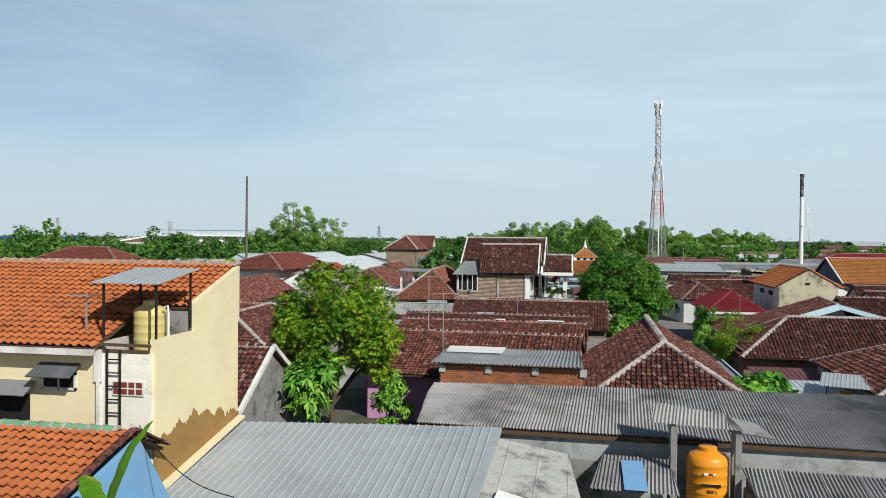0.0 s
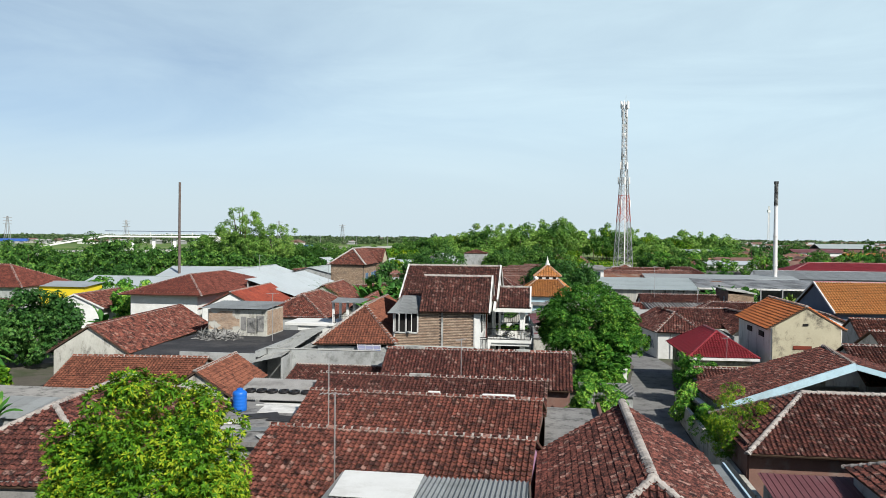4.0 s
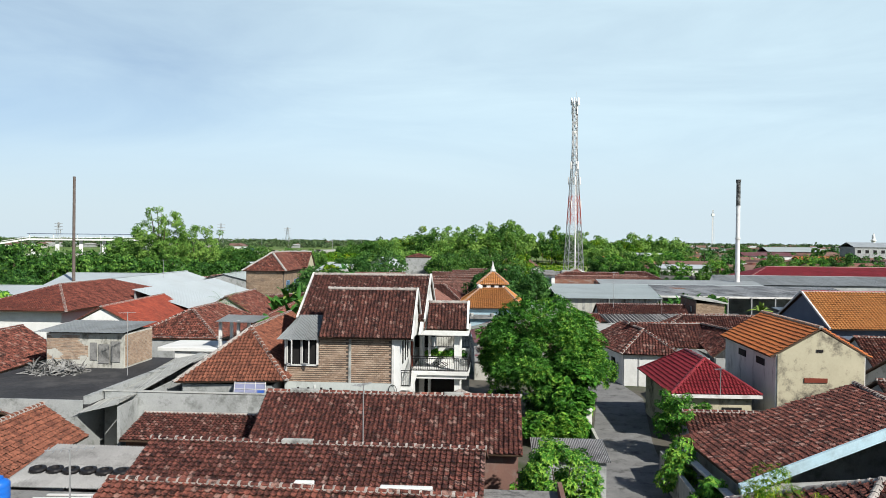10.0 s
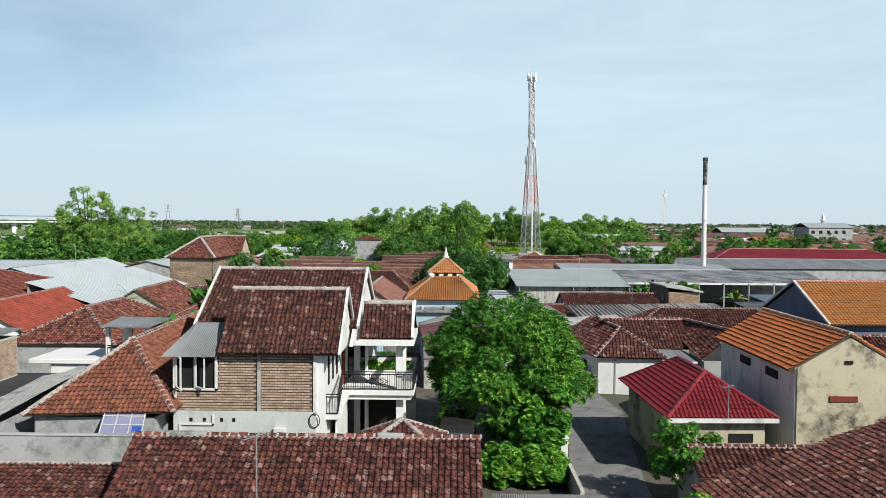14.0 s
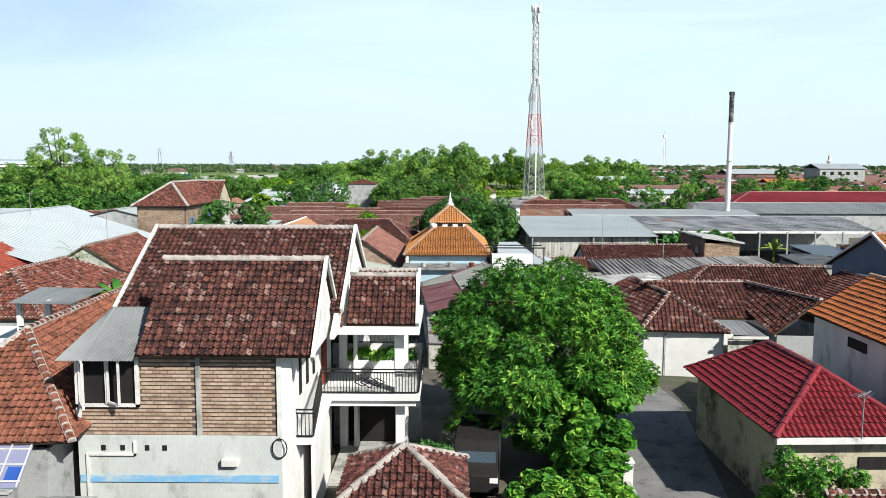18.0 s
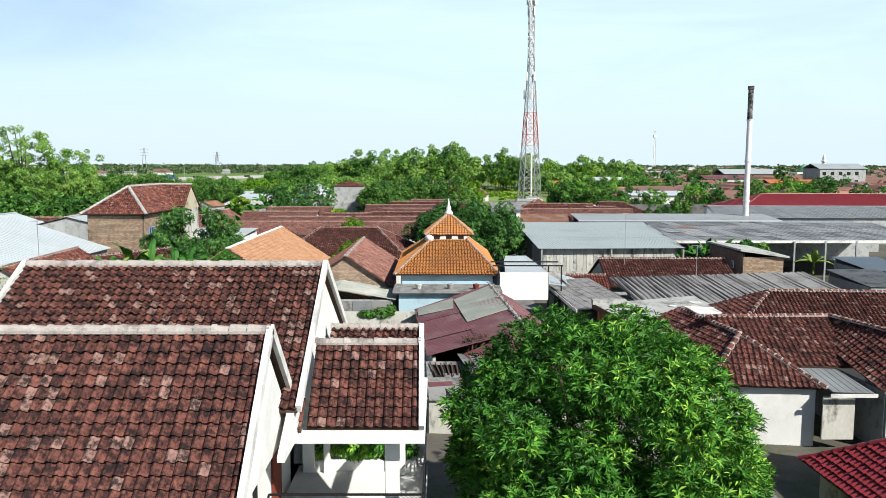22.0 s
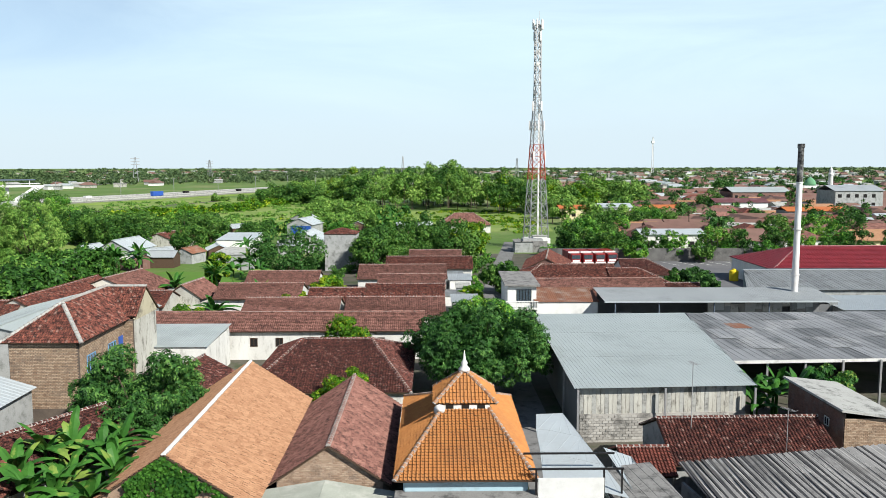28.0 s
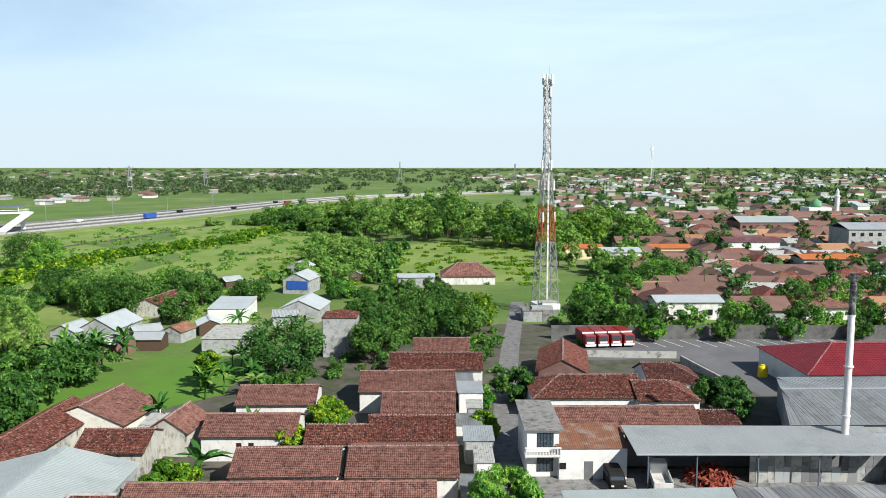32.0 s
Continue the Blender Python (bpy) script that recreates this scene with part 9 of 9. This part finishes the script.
for k in range(900):
    y = 560 + 1900 * rng.random() ** 1.25
    x = 90 + rng.random() * (120 + y * 0.62)
    if k % 4 == 0:
        y = 700 + 1900 * rng.random()
        x = -150 - rng.random() * y * 0.55
        if x > -140 - 0.1 * y:
            x -= 150
    # grey kinds weighted up: haze put into the far roof colours
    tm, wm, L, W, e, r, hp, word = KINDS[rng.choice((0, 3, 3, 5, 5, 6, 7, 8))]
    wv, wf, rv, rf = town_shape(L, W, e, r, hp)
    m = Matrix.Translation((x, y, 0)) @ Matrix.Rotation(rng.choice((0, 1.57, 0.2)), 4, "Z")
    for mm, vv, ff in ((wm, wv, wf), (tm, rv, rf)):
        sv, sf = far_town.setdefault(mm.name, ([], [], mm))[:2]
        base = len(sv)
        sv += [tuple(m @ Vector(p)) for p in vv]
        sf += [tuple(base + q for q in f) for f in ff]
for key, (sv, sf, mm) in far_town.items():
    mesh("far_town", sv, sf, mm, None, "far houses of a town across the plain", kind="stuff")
for i, (x, y, w, d, h, m, rf, lab) in enumerate(((51, 243, 14, 7, 4.0, LIMEWHITE, ZINCPALE, "long low white house with verandah"), (55, 321, 12, 8, 6, WHITE, ZINCPALE, "white two-storey house with rows of windows"), (150, 434, 27, 16, 7, BRICKDARK, ZINCGREEN, "large grey-green roofed warehouse"), (110, 353, 19, 10, 6, WHITE, MAROON, "white hall with pale red roof"),
                                                 (156, 360, 18, 14, 10, PLASTER, ZINC, "large grey three-storey block"), (115, 306, 18, 8, 5.5, PLASTER, TILE_OR, "long house with orange tile roof"), (49, 350, 13, 8, 4, CREAM, TILE_OR, "low house with orange tile roof"), (80, 350, 14, 8, 4, CREAM, TILE_OR, "low house with orange tile roof"))):
    b = thing("large_building", lab, "building", (x, y, 0), 0)
    for p, q in (((-w / 2, -d / 2), (w / 2, -d / 2)), ((w / 2, -d / 2), (w / 2, d / 2)), ((w / 2, d / 2), (-w / 2, d / 2)), ((-w / 2, d / 2), (-w / 2, -d / 2))):
        wall_run(b, p, q, 0, h, m, 0.3)
    part("roof", slab([(-w / 2 - 0.6, -d / 2 - 0.6, h), (w / 2 + 0.6, -d / 2 - 0.6, h), (w / 2 + 0.6, 0, h + d * 0.14), (-w / 2 - 0.6, 0, h + d * 0.14)], 0.15), rf, b)
    part("roof", slab([(w / 2 + 0.6, d / 2 + 0.6, h), (-w / 2 - 0.6, d / 2 + 0.6, h), (-w / 2 - 0.6, 0, h + d * 0.14), (w / 2 + 0.6, 0, h + d * 0.14)], 0.15), rf, b)
    for k in range(int(w / 3.2)):
        for s in range(int(h / 3.2)):
            part("window", boxes((-w / 2 + 1 + k * 3.2, -d / 2 - 0.2, 1 + s * 3.2, -w / 2 + 2.4 + k * 3.2, -d / 2 - 0.14, 2.3 + s * 3.2)), DARK, b)
ms = thing("mosque", "distant mosque with green dome and white minaret", "mosque", (235, 554, 0), 0)
part("hall", boxes((-7, -6, 0, 7, 6, 6.5)), WHITE, ms)
bm = bmesh.new()
lathe(bm, [(3.2, 6.5), (3.5, 7.8), (3.0, 9.4), (1.7, 10.8), (0.15, 12)], 20)
part("dome", bm, GREENPAINT, ms, smooth=True)
bm = bmesh.new()
lathe(bm, [(1.5, 0), (1.3, 13), (1.7, 13.2), (1.7, 14), (1.1, 14.2), (1.0, 16.5), (0.1, 18.5)], 12)
part("minaret", bm, WHITE, ms).matrix_basis = pose(10, -6, 0)

# ---- trees and plants ----
tree("mango_tree", "large dense mango tree with dark green leaves", 1.5, 68.0, 7.9, 4.5, LEAF_MANGO, 3, 13000, 0.24, 0.04, 190, 9, 4.6, 0.2, droop=0.15, bunch=((0.10, 0.19), 15), up=1.0)
tree("leafy_tree", "round tree with bright yellow-green leaves", -12.2, 22.0, 8.0, 2.7, LEAF_YOUNG, 4, 9000, 0.145, 0.30, 140, 7, 2.6, 0.14, droop=0.2, bunch=((0.13, 0.22), 10), up=0.7)
tree("shrub_tree", "bushy green tree beside the lane", 1.0, 47.4, 3.6, 1.6, LEAF_MANGO, 5, 2600, 0.15, 0.1, 60, 6, 2.4, bunch=((0.14, 0.25), 8), up=0.7)
tree("shrub_tree", "small green shrub by a lane wall", 6.9, 47.6, 2.4, 1.1, LEAF_MANGO, 51, 400, 0.18, 0.1, 8)
tree("shrub_tree", "small green shrub by a lane wall", 6.8, 52.2, 2.8, 1.3, LEAF_MANGO, 52, 500, 0.18, 0.1, 8)
tree("bamboo_shrub", "slender feathery bamboo clump by a wall", 6.8, 40.6, 5.0, 1.8, LEAF_YOUNG, 6, 3200, 0.12, 0.2, 80, 6, 5.0, 0.05, droop=0.6, bunch=((0.14, 0.26), 10))
tree("shrub_tree", "low mango shoots below a larger tree", 3.0, 66.2, 3.2, 1.9, LEAF_MANGO, 53, 1500, 0.24, 0.08, 12)
for i, (x, y, h, r) in enumerate(((2.7, 63.2, 2.8, 1.3), (1.0, 60.8, 1.7, 1.2), (2.6, 60.6, 1.8, 1.1), (3.0, 65.2, 4.2, 1.6))):
    tree("shrub_tree", "bushy green undergrowth at the foot of a mango tree", x, y, h, r, LEAF_MANGO, 230 + i, 3000, 0.2, 0.04, 70, 6, 0.6, droop=0.15, bunch=((0.13, 0.22), 11), up=1.0)
tree("shrub_tree", "dark green undergrowth beside a parked car", -2.9, 63.6, 1.9, 1.1, LEAF_DEEP, 54, 700, 0.2, 0.1, 8)
tree("shrub_tree", "small leafy tree by a garden wall", 8.2, 58.2, 3.7, 1.6, LEAF_MANGO, 7, 1700, 0.15, 0.15, 60, 6, 2.4, bunch=((0.12, 0.22), 9), up=0.7)
tree("papaya_shrub", "papaya bush with broad pale leaves", 5.2, 26.0, 3.4, 1.9, LEAF_MANGO, 9, 300, 0.45, 0.3, 8, 6, 1.8)
tree("papaya_tree", "papaya tree with big lobed leaves", -12.6, 20.2, 4.6, 1.6, LEAF_MANGO, 10, 240, 0.45, 0.45, 8, 7, 3.0)
tree("shrub_tree", "grey-green shrub below a larger tree", -9.9, 22.4, 3.6, 1.2, LEAF_MANGO, 14, 420, 0.2, 0.1, 8)
tree("garden_tree", "dark leafy tree behind low roofs", -46.2, 64.6, 6.6, 4.3, LEAF_DEEP, 11, 7000, 0.2, 0.12, 110, 6, 1.6, bunch=((0.13, 0.24), 12))
tree("shrub_tree", "low bright green shrub beside a sheet roof", -41.6, 52.4, 2.0, 2.2, LEAF_YOUNG, 111, 1800, 0.2, 0.2, 30, 5, 0.5, bunch=((0.18, 0.3), 7), up=0.8)
for i, (x, y, h) in enumerate(((-45.6, 57.4, 2.6), (-47.4, 58.8, 2.8), (-43.8, 55.6, 2.2), (-49.0, 61.0, 2.8), (-40.6, 66.4, 3.2))):
    banana(x, y, h, 180 + i, 10, 2.8, wide=0.25)
tree("garden_tree", "dark round tree in a yard", -42.0, 47.0, 6.8, 3.4, LEAF_DEEP, 12, 1100, 0.4, 0.2, 14)
tree("garden_tree", "dense dark green tree behind the prayer house", 0.4, 128.5, 8.0, 6.4, LEAF_DEEP, 13, 11000, 0.26, 0.1, 150, 6, 2.4, bunch=((0.10, 0.19), 14))
tree("garden_tree", "bushy tree beside the lane", 1.4, 142.0, 6.4, 3.6, LEAF_MANGO, 15, 4600, 0.28, 0.12, 90, 6, 2.4, bunch=((0.12, 0.22), 11))
tree("garden_tree", "small bright tree before a dark roof", -10.6, 118.6, 5.2, 2.4, LEAF_YOUNG, 16, 2200, 0.2, 0.2, 50, 6, 2.2, bunch=((0.14, 0.26), 8))
tree("garden_tree", "small bright tree beside white walls", -12.5, 136.8, 5.4, 2.5, LEAF_YOUNG, 17, 2000, 0.22, 0.2, 50, 6, 2.2, bunch=((0.14, 0.26), 8))
tree("garden_tree", "dense tree beside a brick house", -23.6, 114.0, 8.0, 5.0, LEAF_DEEP, 18, 6000, 0.27, 0.12, 110, 6, 2.4, bunch=((0.11, 0.21), 12))
for i, (x, y, h, r, lf) in enumerate(((-20, 160, 4, 2.6, LEAF_YOUNG), (-32, 150, 4, 3.0, LEAF_YOUNG), (-18.6, 170, 4.6, 2.6, LEAF_YOUNG), (-29.6, 198.5, 9.4, 6.6, LEAF_DEEP), (-15, 205, 7.5, 4.6, LEAF_DARK), (-10, 222, 9, 6, LEAF_DARK), (0, 224, 9, 6, LEAF_DARK), (3.4, 229, 8, 4.6, LEAF_YOUNG), (-39.5, 190, 6, 2.0, LEAF_YOUNG), (27, 229, 7.5, 4.6, LEAF_DARK), (38, 228, 6, 3.6, LEAF_DARK), (1.0, 167.4, 3.4, 2.0, LEAF_YOUNG), (6.5, 182, 5.5, 3.0, LEAF_DARK), (1.8, 179.8, 3.2, 1.6, LEAF_MANGO), (-59, 237, 7, 4.4, LEAF_DARK), (-75, 250, 9, 7, LEAF_DARK), (-50, 264, 5.5, 5, LEAF_DARK), (-28, 268, 5, 4, LEAF_MANGO), (33.6, 181, 4, 2.4, LEAF_DARK), (36, 178.6, 4.4, 2.5, LEAF_DEEP), (35.4, 174, 4, 2.4, LEAF_DEEP), (38.4, 182.4, 3.4, 2, LEAF_DARK), (26, 120, 5, 2, LEAF_BANANA), (-92, 232, 9, 6, LEAF_DARK), (-84, 262, 8, 6, LEAF_FOREST), (-45, 100, 5, 3, LEAF_MANGO), (-49, 88, 6, 3.4, LEAF_MANGO), (-62, 102, 6, 3.5, LEAF_MANGO), (-86, 198, 12, 8, LEAF_FOREST), (-100, 215, 10, 7, LEAF_DARK), (-14, 214, 8, 5, LEAF_DARK), (-20, 241, 5, 4, LEAF_DARK), (-5, 240, 9, 6, LEAF_DARK), (33, 226, 6, 3.4, LEAF_MANGO), (56, 283, 8, 6, LEAF_MANGO), (50, 274, 8, 6, LEAF_DARK), (62, 290, 8, 6, LEAF_DARK), (44, 262, 7, 5, LEAF_MANGO), (78, 246, 8, 6, LEAF_DARK), (88, 248, 8, 6, LEAF_MANGO), (97, 252, 8, 6, LEAF_DARK), (101, 358, 10, 6.5, LEAF_DARK), (139, 371, 13, 2.6, LEAF_DARK), (31, 246, 8, 5, LEAF_MANGO), (37, 253, 8, 5, LEAF_DARK), (-135, 325, 12, 8, LEAF_DARK), (-127, 318, 10, 6, LEAF_MANGO), (-79, 247, 9, 6, LEAF_DARK), (-86, 256, 9, 6, LEAF_FOREST), (-95, 262, 10, 6.5, LEAF_DARK), (-67, 262, 8, 5, LEAF_DARK), (-72, 272, 8, 5, LEAF_MANGO), (-60, 258, 8, 5, LEAF_DARK))):
    tree("village_tree", "leafy green tree among the houses", x, y, h, r, lf, 30 + i, int(1300 + 420 * r), 0.28, 0.08, 60, 5, 1.6, bunch=((0.14, 0.26), 11))
for i in range(16):
    tree("yard_tree", "rounded tree along a yard wall", 33 + i * 4.4, (223.6, 219.2, 224.6)[i % 3], (6.5, 4.6, 7.2)[i % 3], (3.4, 2.5, 3.6)[i % 3], (LEAF_DARK, LEAF_MANGO)[i % 2], 70 + i, 1100, 0.32, 0.08, 34, 5, 2.0, group="trees along a wall", bunch=((0.16, 0.28), 7))
for i, (x, y, h, r) in enumerate(((-79, 191, 19.6, 6.5), (-71, 193, 15, 5.5), (-88, 197, 14, 6), (-95.6, 114.7, 12.7, 2.0), (-74, 182, 11, 5))):
    tree("tall_tree", "tall feathery tree above the fields", x, y, h, r, LEAF_FOREST, 60 + i, 5200, 0.32, 0.1, 150, 5, 3.0, bunch=((0.07, 0.16), 18))
for i, (x, y, h, s) in enumerate(((-16.6, 85.4, 2.4, 2.6), (-18.0, 88.0, 2.8, 3.4), (-21.0, 103.0, 3.4, 2.6), (-22.6, 105.0, 4.0, 2.6), (-23.4, 101.0, 3.2, 2.4), (-19.8, 78.0, 4.2, 2.4), (-18.5, 80.0, 4.8, 2.4), (-21.0, 99.6, 3.4, 2.6), (-24.6, 100.6, 3.6, 3.0), (-26.4, 103.0, 3.4, 3.0), (-28.4, 101.6, 3.2, 2.8), (-24.8, 106.0, 3.8, 3.0), (-21.8, 104.2, 3.6, 2.8), (-23.8, 103.0, 3.0, 2.6), (-20.9, 101.3, 3.0, 2.6), (-25.6, 104.6, 4.2, 2.8), (-22.4, 107.0, 3.8, 2.8), (-25.2, 98.6, 3.2, 2.6), (-30.5, 38.0, 3.0, 2.2), (-28.0, 36.5, 2.6, 2.2), (21.2, 118.4, 2.9, 2.8), (23.2, 118.8, 3.3, 2.8), (19.4, 117.0, 2.4, 2.4), (22.2, 120.0, 3.2, 2.6), (20.2, 119.6, 2.8, 2.6), (32.0, 119.0, 2.6, 2.2))):
    banana(x, y, h, 100 + i, 11, s, wide=0.25)
for i, (x, y) in enumerate(((-33, 190), (-31, 184), (-36, 186), (-64, 199), (-67, 201), (-70, 204), (-62, 203), (-74, 196), (-78, 192), (-80, 199), (-66, 207), (-60, 210), (-40, 188), (-38, 183.5), (-44, 228), (-30, 222), (-54, 248), (-20, 300), (-34, 282), (-48, 276), (-30, 154), (-27, 165), (-40, 170), (-72, 203), (-69, 207), (-66, 203.5), (-63.5, 206.5), (-61, 203), (-58.5, 206), (-70.5, 210), (-65, 210.5), (-36, 197), (-34, 194), (-38, 199))):
    banana(x, y, 2.5 + 0.3 * (i % 4), 130 + i, 11, 3.2 + 0.3 * (i % 3), wide=0.24, group="field banana plants")
bl = thing("banana_plant", "banana plant with one upright pale green leaf beside a blue wall", "banana plant", (-10.75, 4.0, 0), 0, "banana plants")
bm = bmesh.new()
tube(bm, [(0, 0, -0.1), (0.04, 0.02, 2.0), (0.08, 0.03, 3.7)], [0.15, 0.11, 0.06], 8)
part("stem", bm, LEAF_BANANA, bl)
brng = np.random.RandomState(171)
for az, rise, ln, wd, zb in ((0.95, 1.33, 2.75, 0.40, 3.62), (2.35, 0.85, 2.2, 0.46, 3.75), (-0.3, 0.6, 1.5, 0.3, 3.2), (4.2, 0.5, 1.6, 0.4, 3.4), (1.4, 0.45, 1.5, 0.4, 3.2)):
    vs, fs = [], []
    frond_leaf(vs, fs, (0.08, 0.03, zb), az, rise, ln, wd, 12, 0.25, brng)
    mesh("leaf", vs, fs, LEAF_YOUNG, bl)
palm(4.0, 72.4, 2.8, 4, fronds=14, size=1.7)
palm(-28.0, 90.5, 5.0, 5, fronds=16, size=2.6)
palm(62, 262, 8, 6, fronds=18, size=4.0)

# woods and hedges, too many to count
rng = np.random.RandomState(9)


def woods(name, label, spots, leaf, per, size, seed):
    blobs = []
    trunks = bmesh.new()
    for x, y, h, r in spots:
        for k in range(11):
            a = rng.uniform(0, 6.28)
            q = math.sqrt(rng.uniform()) * 0.78 * r
            z = h * (0.16 + 0.70 * (1 - (q / r) ** 2) * rng.uniform(0.12, 1.0))
            b = r * rng.uniform(0.2, 0.36)
            blobs.append((x + q * math.cos(a), y + q * math.sin(a), z, b, b, min(b * 0.8, h * 0.22)))
        tube(trunks, [(x, y, 0), (x + 0.2, y, h * 0.5)], [0.16, 0.1], 5)
    v, f = leaf_cloud(blobs, per * len(spots), size, seed, 1.6, 0.2, 4)
    w = mesh(name, v, f, leaf, None, label, kind="stuff")
    part("trunks", trunks, BARK, w)
    return w


def scatter(n, fn):
    return [fn(rng.uniform(), rng.uniform()) for _ in range(n)]


EDGE = ((-104, 505), (-80, 458), (-52, 442), (-42, 405), (-30, 388), (-20, 394), (0, 408), (16, 374), (33, 368), (69, 384), (95, 392))


def wood_spot(u, v):
    x = -104 + 196 * u
    y0 = np.interp(x, [p[0] for p in EDGE], [p[1] for p in EDGE])
    h = (rng.uniform(14, 22) + 3.0 * math.sin(x * 0.05 + 2)) * float(np.interp(x, (-104, -80, -50, -20, 40, 92), (0.45, 0.75, 1.0, 1.1, 1.1, 0.85)))
    return (x, y0 + 4 + 80 * v, h, rng.uniform(5.0, 8.5))


for s in range(3):
    woods("woodland", "dense mixed green wood behind the fields", scatter((110, 80, 30)[s], wood_spot), (LEAF_FOREST, LEAF_DARK, LEAF_YOUNG)[s], 520, 0.66, 1 + s)
woods("woodland", "dark green wood beside the lane", scatter(22, lambda u, v: (32 + 34 * u, 300 + 62 * v, rng.uniform(7, 11), rng.uniform(3.5, 5.5))), LEAF_FOREST, 380, 0.6, 22)
woods("hedgerow", "scrubby green trees along a farm track", scatter(22, lambda u, v: (-128 + 52 * u, 494 + 14 * v, rng.uniform(3, 6), rng.uniform(2.5, 4))), LEAF_FOREST, 160, 0.7, 3)
woods("hedgerow", "dark trees beyond the plots", scatter(24, lambda u, v: (-100 + 40 * u, 256 + 14 * v, rng.uniform(5, 9), rng.uniform(3, 5))), LEAF_DEEP, 420, 0.5, 4)
woods("hedgerow", "dark trees round the farm sheds", scatter(26, lambda u, v: (-28 + 30 * u, 232 + 44 * v, rng.uniform(3, 5.5), rng.uniform(2.2, 3.8))), LEAF_DARK, 420, 0.4, 24)
woods("hedgerow", "thick green trees beyond the metal halls", scatter(120, lambda u, v: (-175 + 85 * u, 100 + 122 * v, rng.uniform(7, 13), rng.uniform(4, 7))), LEAF_DARK, 300, 0.6, 12)
woods("hedgerow", "dark dense trees beside the metal halls", scatter(74, lambda u, v: (-112 + 38 * u, 108 + 48 * v, rng.uniform(3.5, 6.2), rng.uniform(2.5, 4.2))), LEAF_DEEP, 420, 0.36, 14)
woods("hedgerow", "green trees behind the halls", scatter(70, lambda u, v: (-100 + 42 * u, 158 + 40 * v, rng.uniform(5, 10), rng.uniform(3, 5.5))), LEAF_DARK, 260, 0.6, 13)
woods("hedgerow", "low green shrubs over the back yards", scatter(70, lambda u, v: (-36 + 42 * u, 190 + 36 * v - 6 * u, rng.uniform(0.9, 2.6), rng.uniform(1.1, 2.2))), LEAF_DARK, 150, 0.28, 25)
woods("hedgerow", "low shrubs round the mast yard", scatter(26, lambda u, v: (5 + 16 * u + (8 if u > 0.5 else -5), 214 + 34 * v, rng.uniform(0.8, 2.2), rng.uniform(1.0, 2.0))), LEAF_MANGO, 150, 0.28, 26)
woods("banana_hedge", "bright green hedge of banana plants along a bank", scatter(190, lambda u, v: (np.interp(u, (0, 0.35, 0.62, 1), (-126, -120, -92, -76)) + 9 * v - 4, np.interp(u, (0, 0.35, 0.62, 1), (284, 350, 394, 508)) + 6 * v, rng.uniform(2.5, 4.6), rng.uniform(2, 3))), LEAF_YOUNG, 60, 1.2, 5)
woods("town_trees", "trees scattered through a distant town", scatter(420, lambda u, v: (50 + 40 * v + (80 + 560 * v) * u, 250 + 800 * v, rng.uniform(5, 10), rng.uniform(3, 5.5))), LEAF_DEEP, 150, 0.8, 6)
woods("town_trees", "dark trees between the yard wall and the town", scatter(36, lambda u, v: (40 + 95 * u, 228 + 62 * v, rng.uniform(3.5, 7), rng.uniform(2.4, 4))), LEAF_DARK, 300, 0.55, 61)
woods("hedgerow", "mixed bright trees before the wood", scatter(46, lambda u, v: (-44 + 22 * u - 8 * v, 292 + 95 * v, rng.uniform(5, 10), rng.uniform(3, 5))), LEAF_FOREST, 330, 0.5, 62)
woods("field_scrub", "low tufts and weeds over open fields", scatter(420, lambda u, v: (-165 + 120 * u - 10 * v, 240 + 240 * v, rng.uniform(0.7, 1.7), rng.uniform(1.2, 3.2))), LEAF_FOREST, 34, 0.6, 63)
woods("field_scrub", "yellow-green weeds over open fields", scatter(260, lambda u, v: (-60 + 92 * u, 288 + 110 * v, rng.uniform(0.5, 1.2), rng.uniform(1.2, 2.6))), LEAF_YOUNG, 26, 0.6, 64)
woods("banana_hedge", "banana thicket before the wood", scatter(46, lambda u, v: (-50 + 34 * u, 292 + 90 * v, rng.uniform(3, 5), rng.uniform(2, 3))), LEAF_BANANA, 70, 1.3, 65)
woods("far_trees", "belts of trees far across the plain", scatter(1500, lambda u, v: (-1600 + 4200 * u, 900 + 3000 * v ** 1.5 + rng.uniform(0, 60), rng.uniform(6, 12), rng.uniform(7, 18))), LEAF_FAR, 30, 3.0, 7)
woods("far_trees", "trees beyond the toll road", scatter(620, lambda u, v: (-820 + 640 * u, 600 + 800 * v + 300 * u, rng.uniform(6, 11), rng.uniform(5, 9))), LEAF_FAR, 50, 1.7, 8)
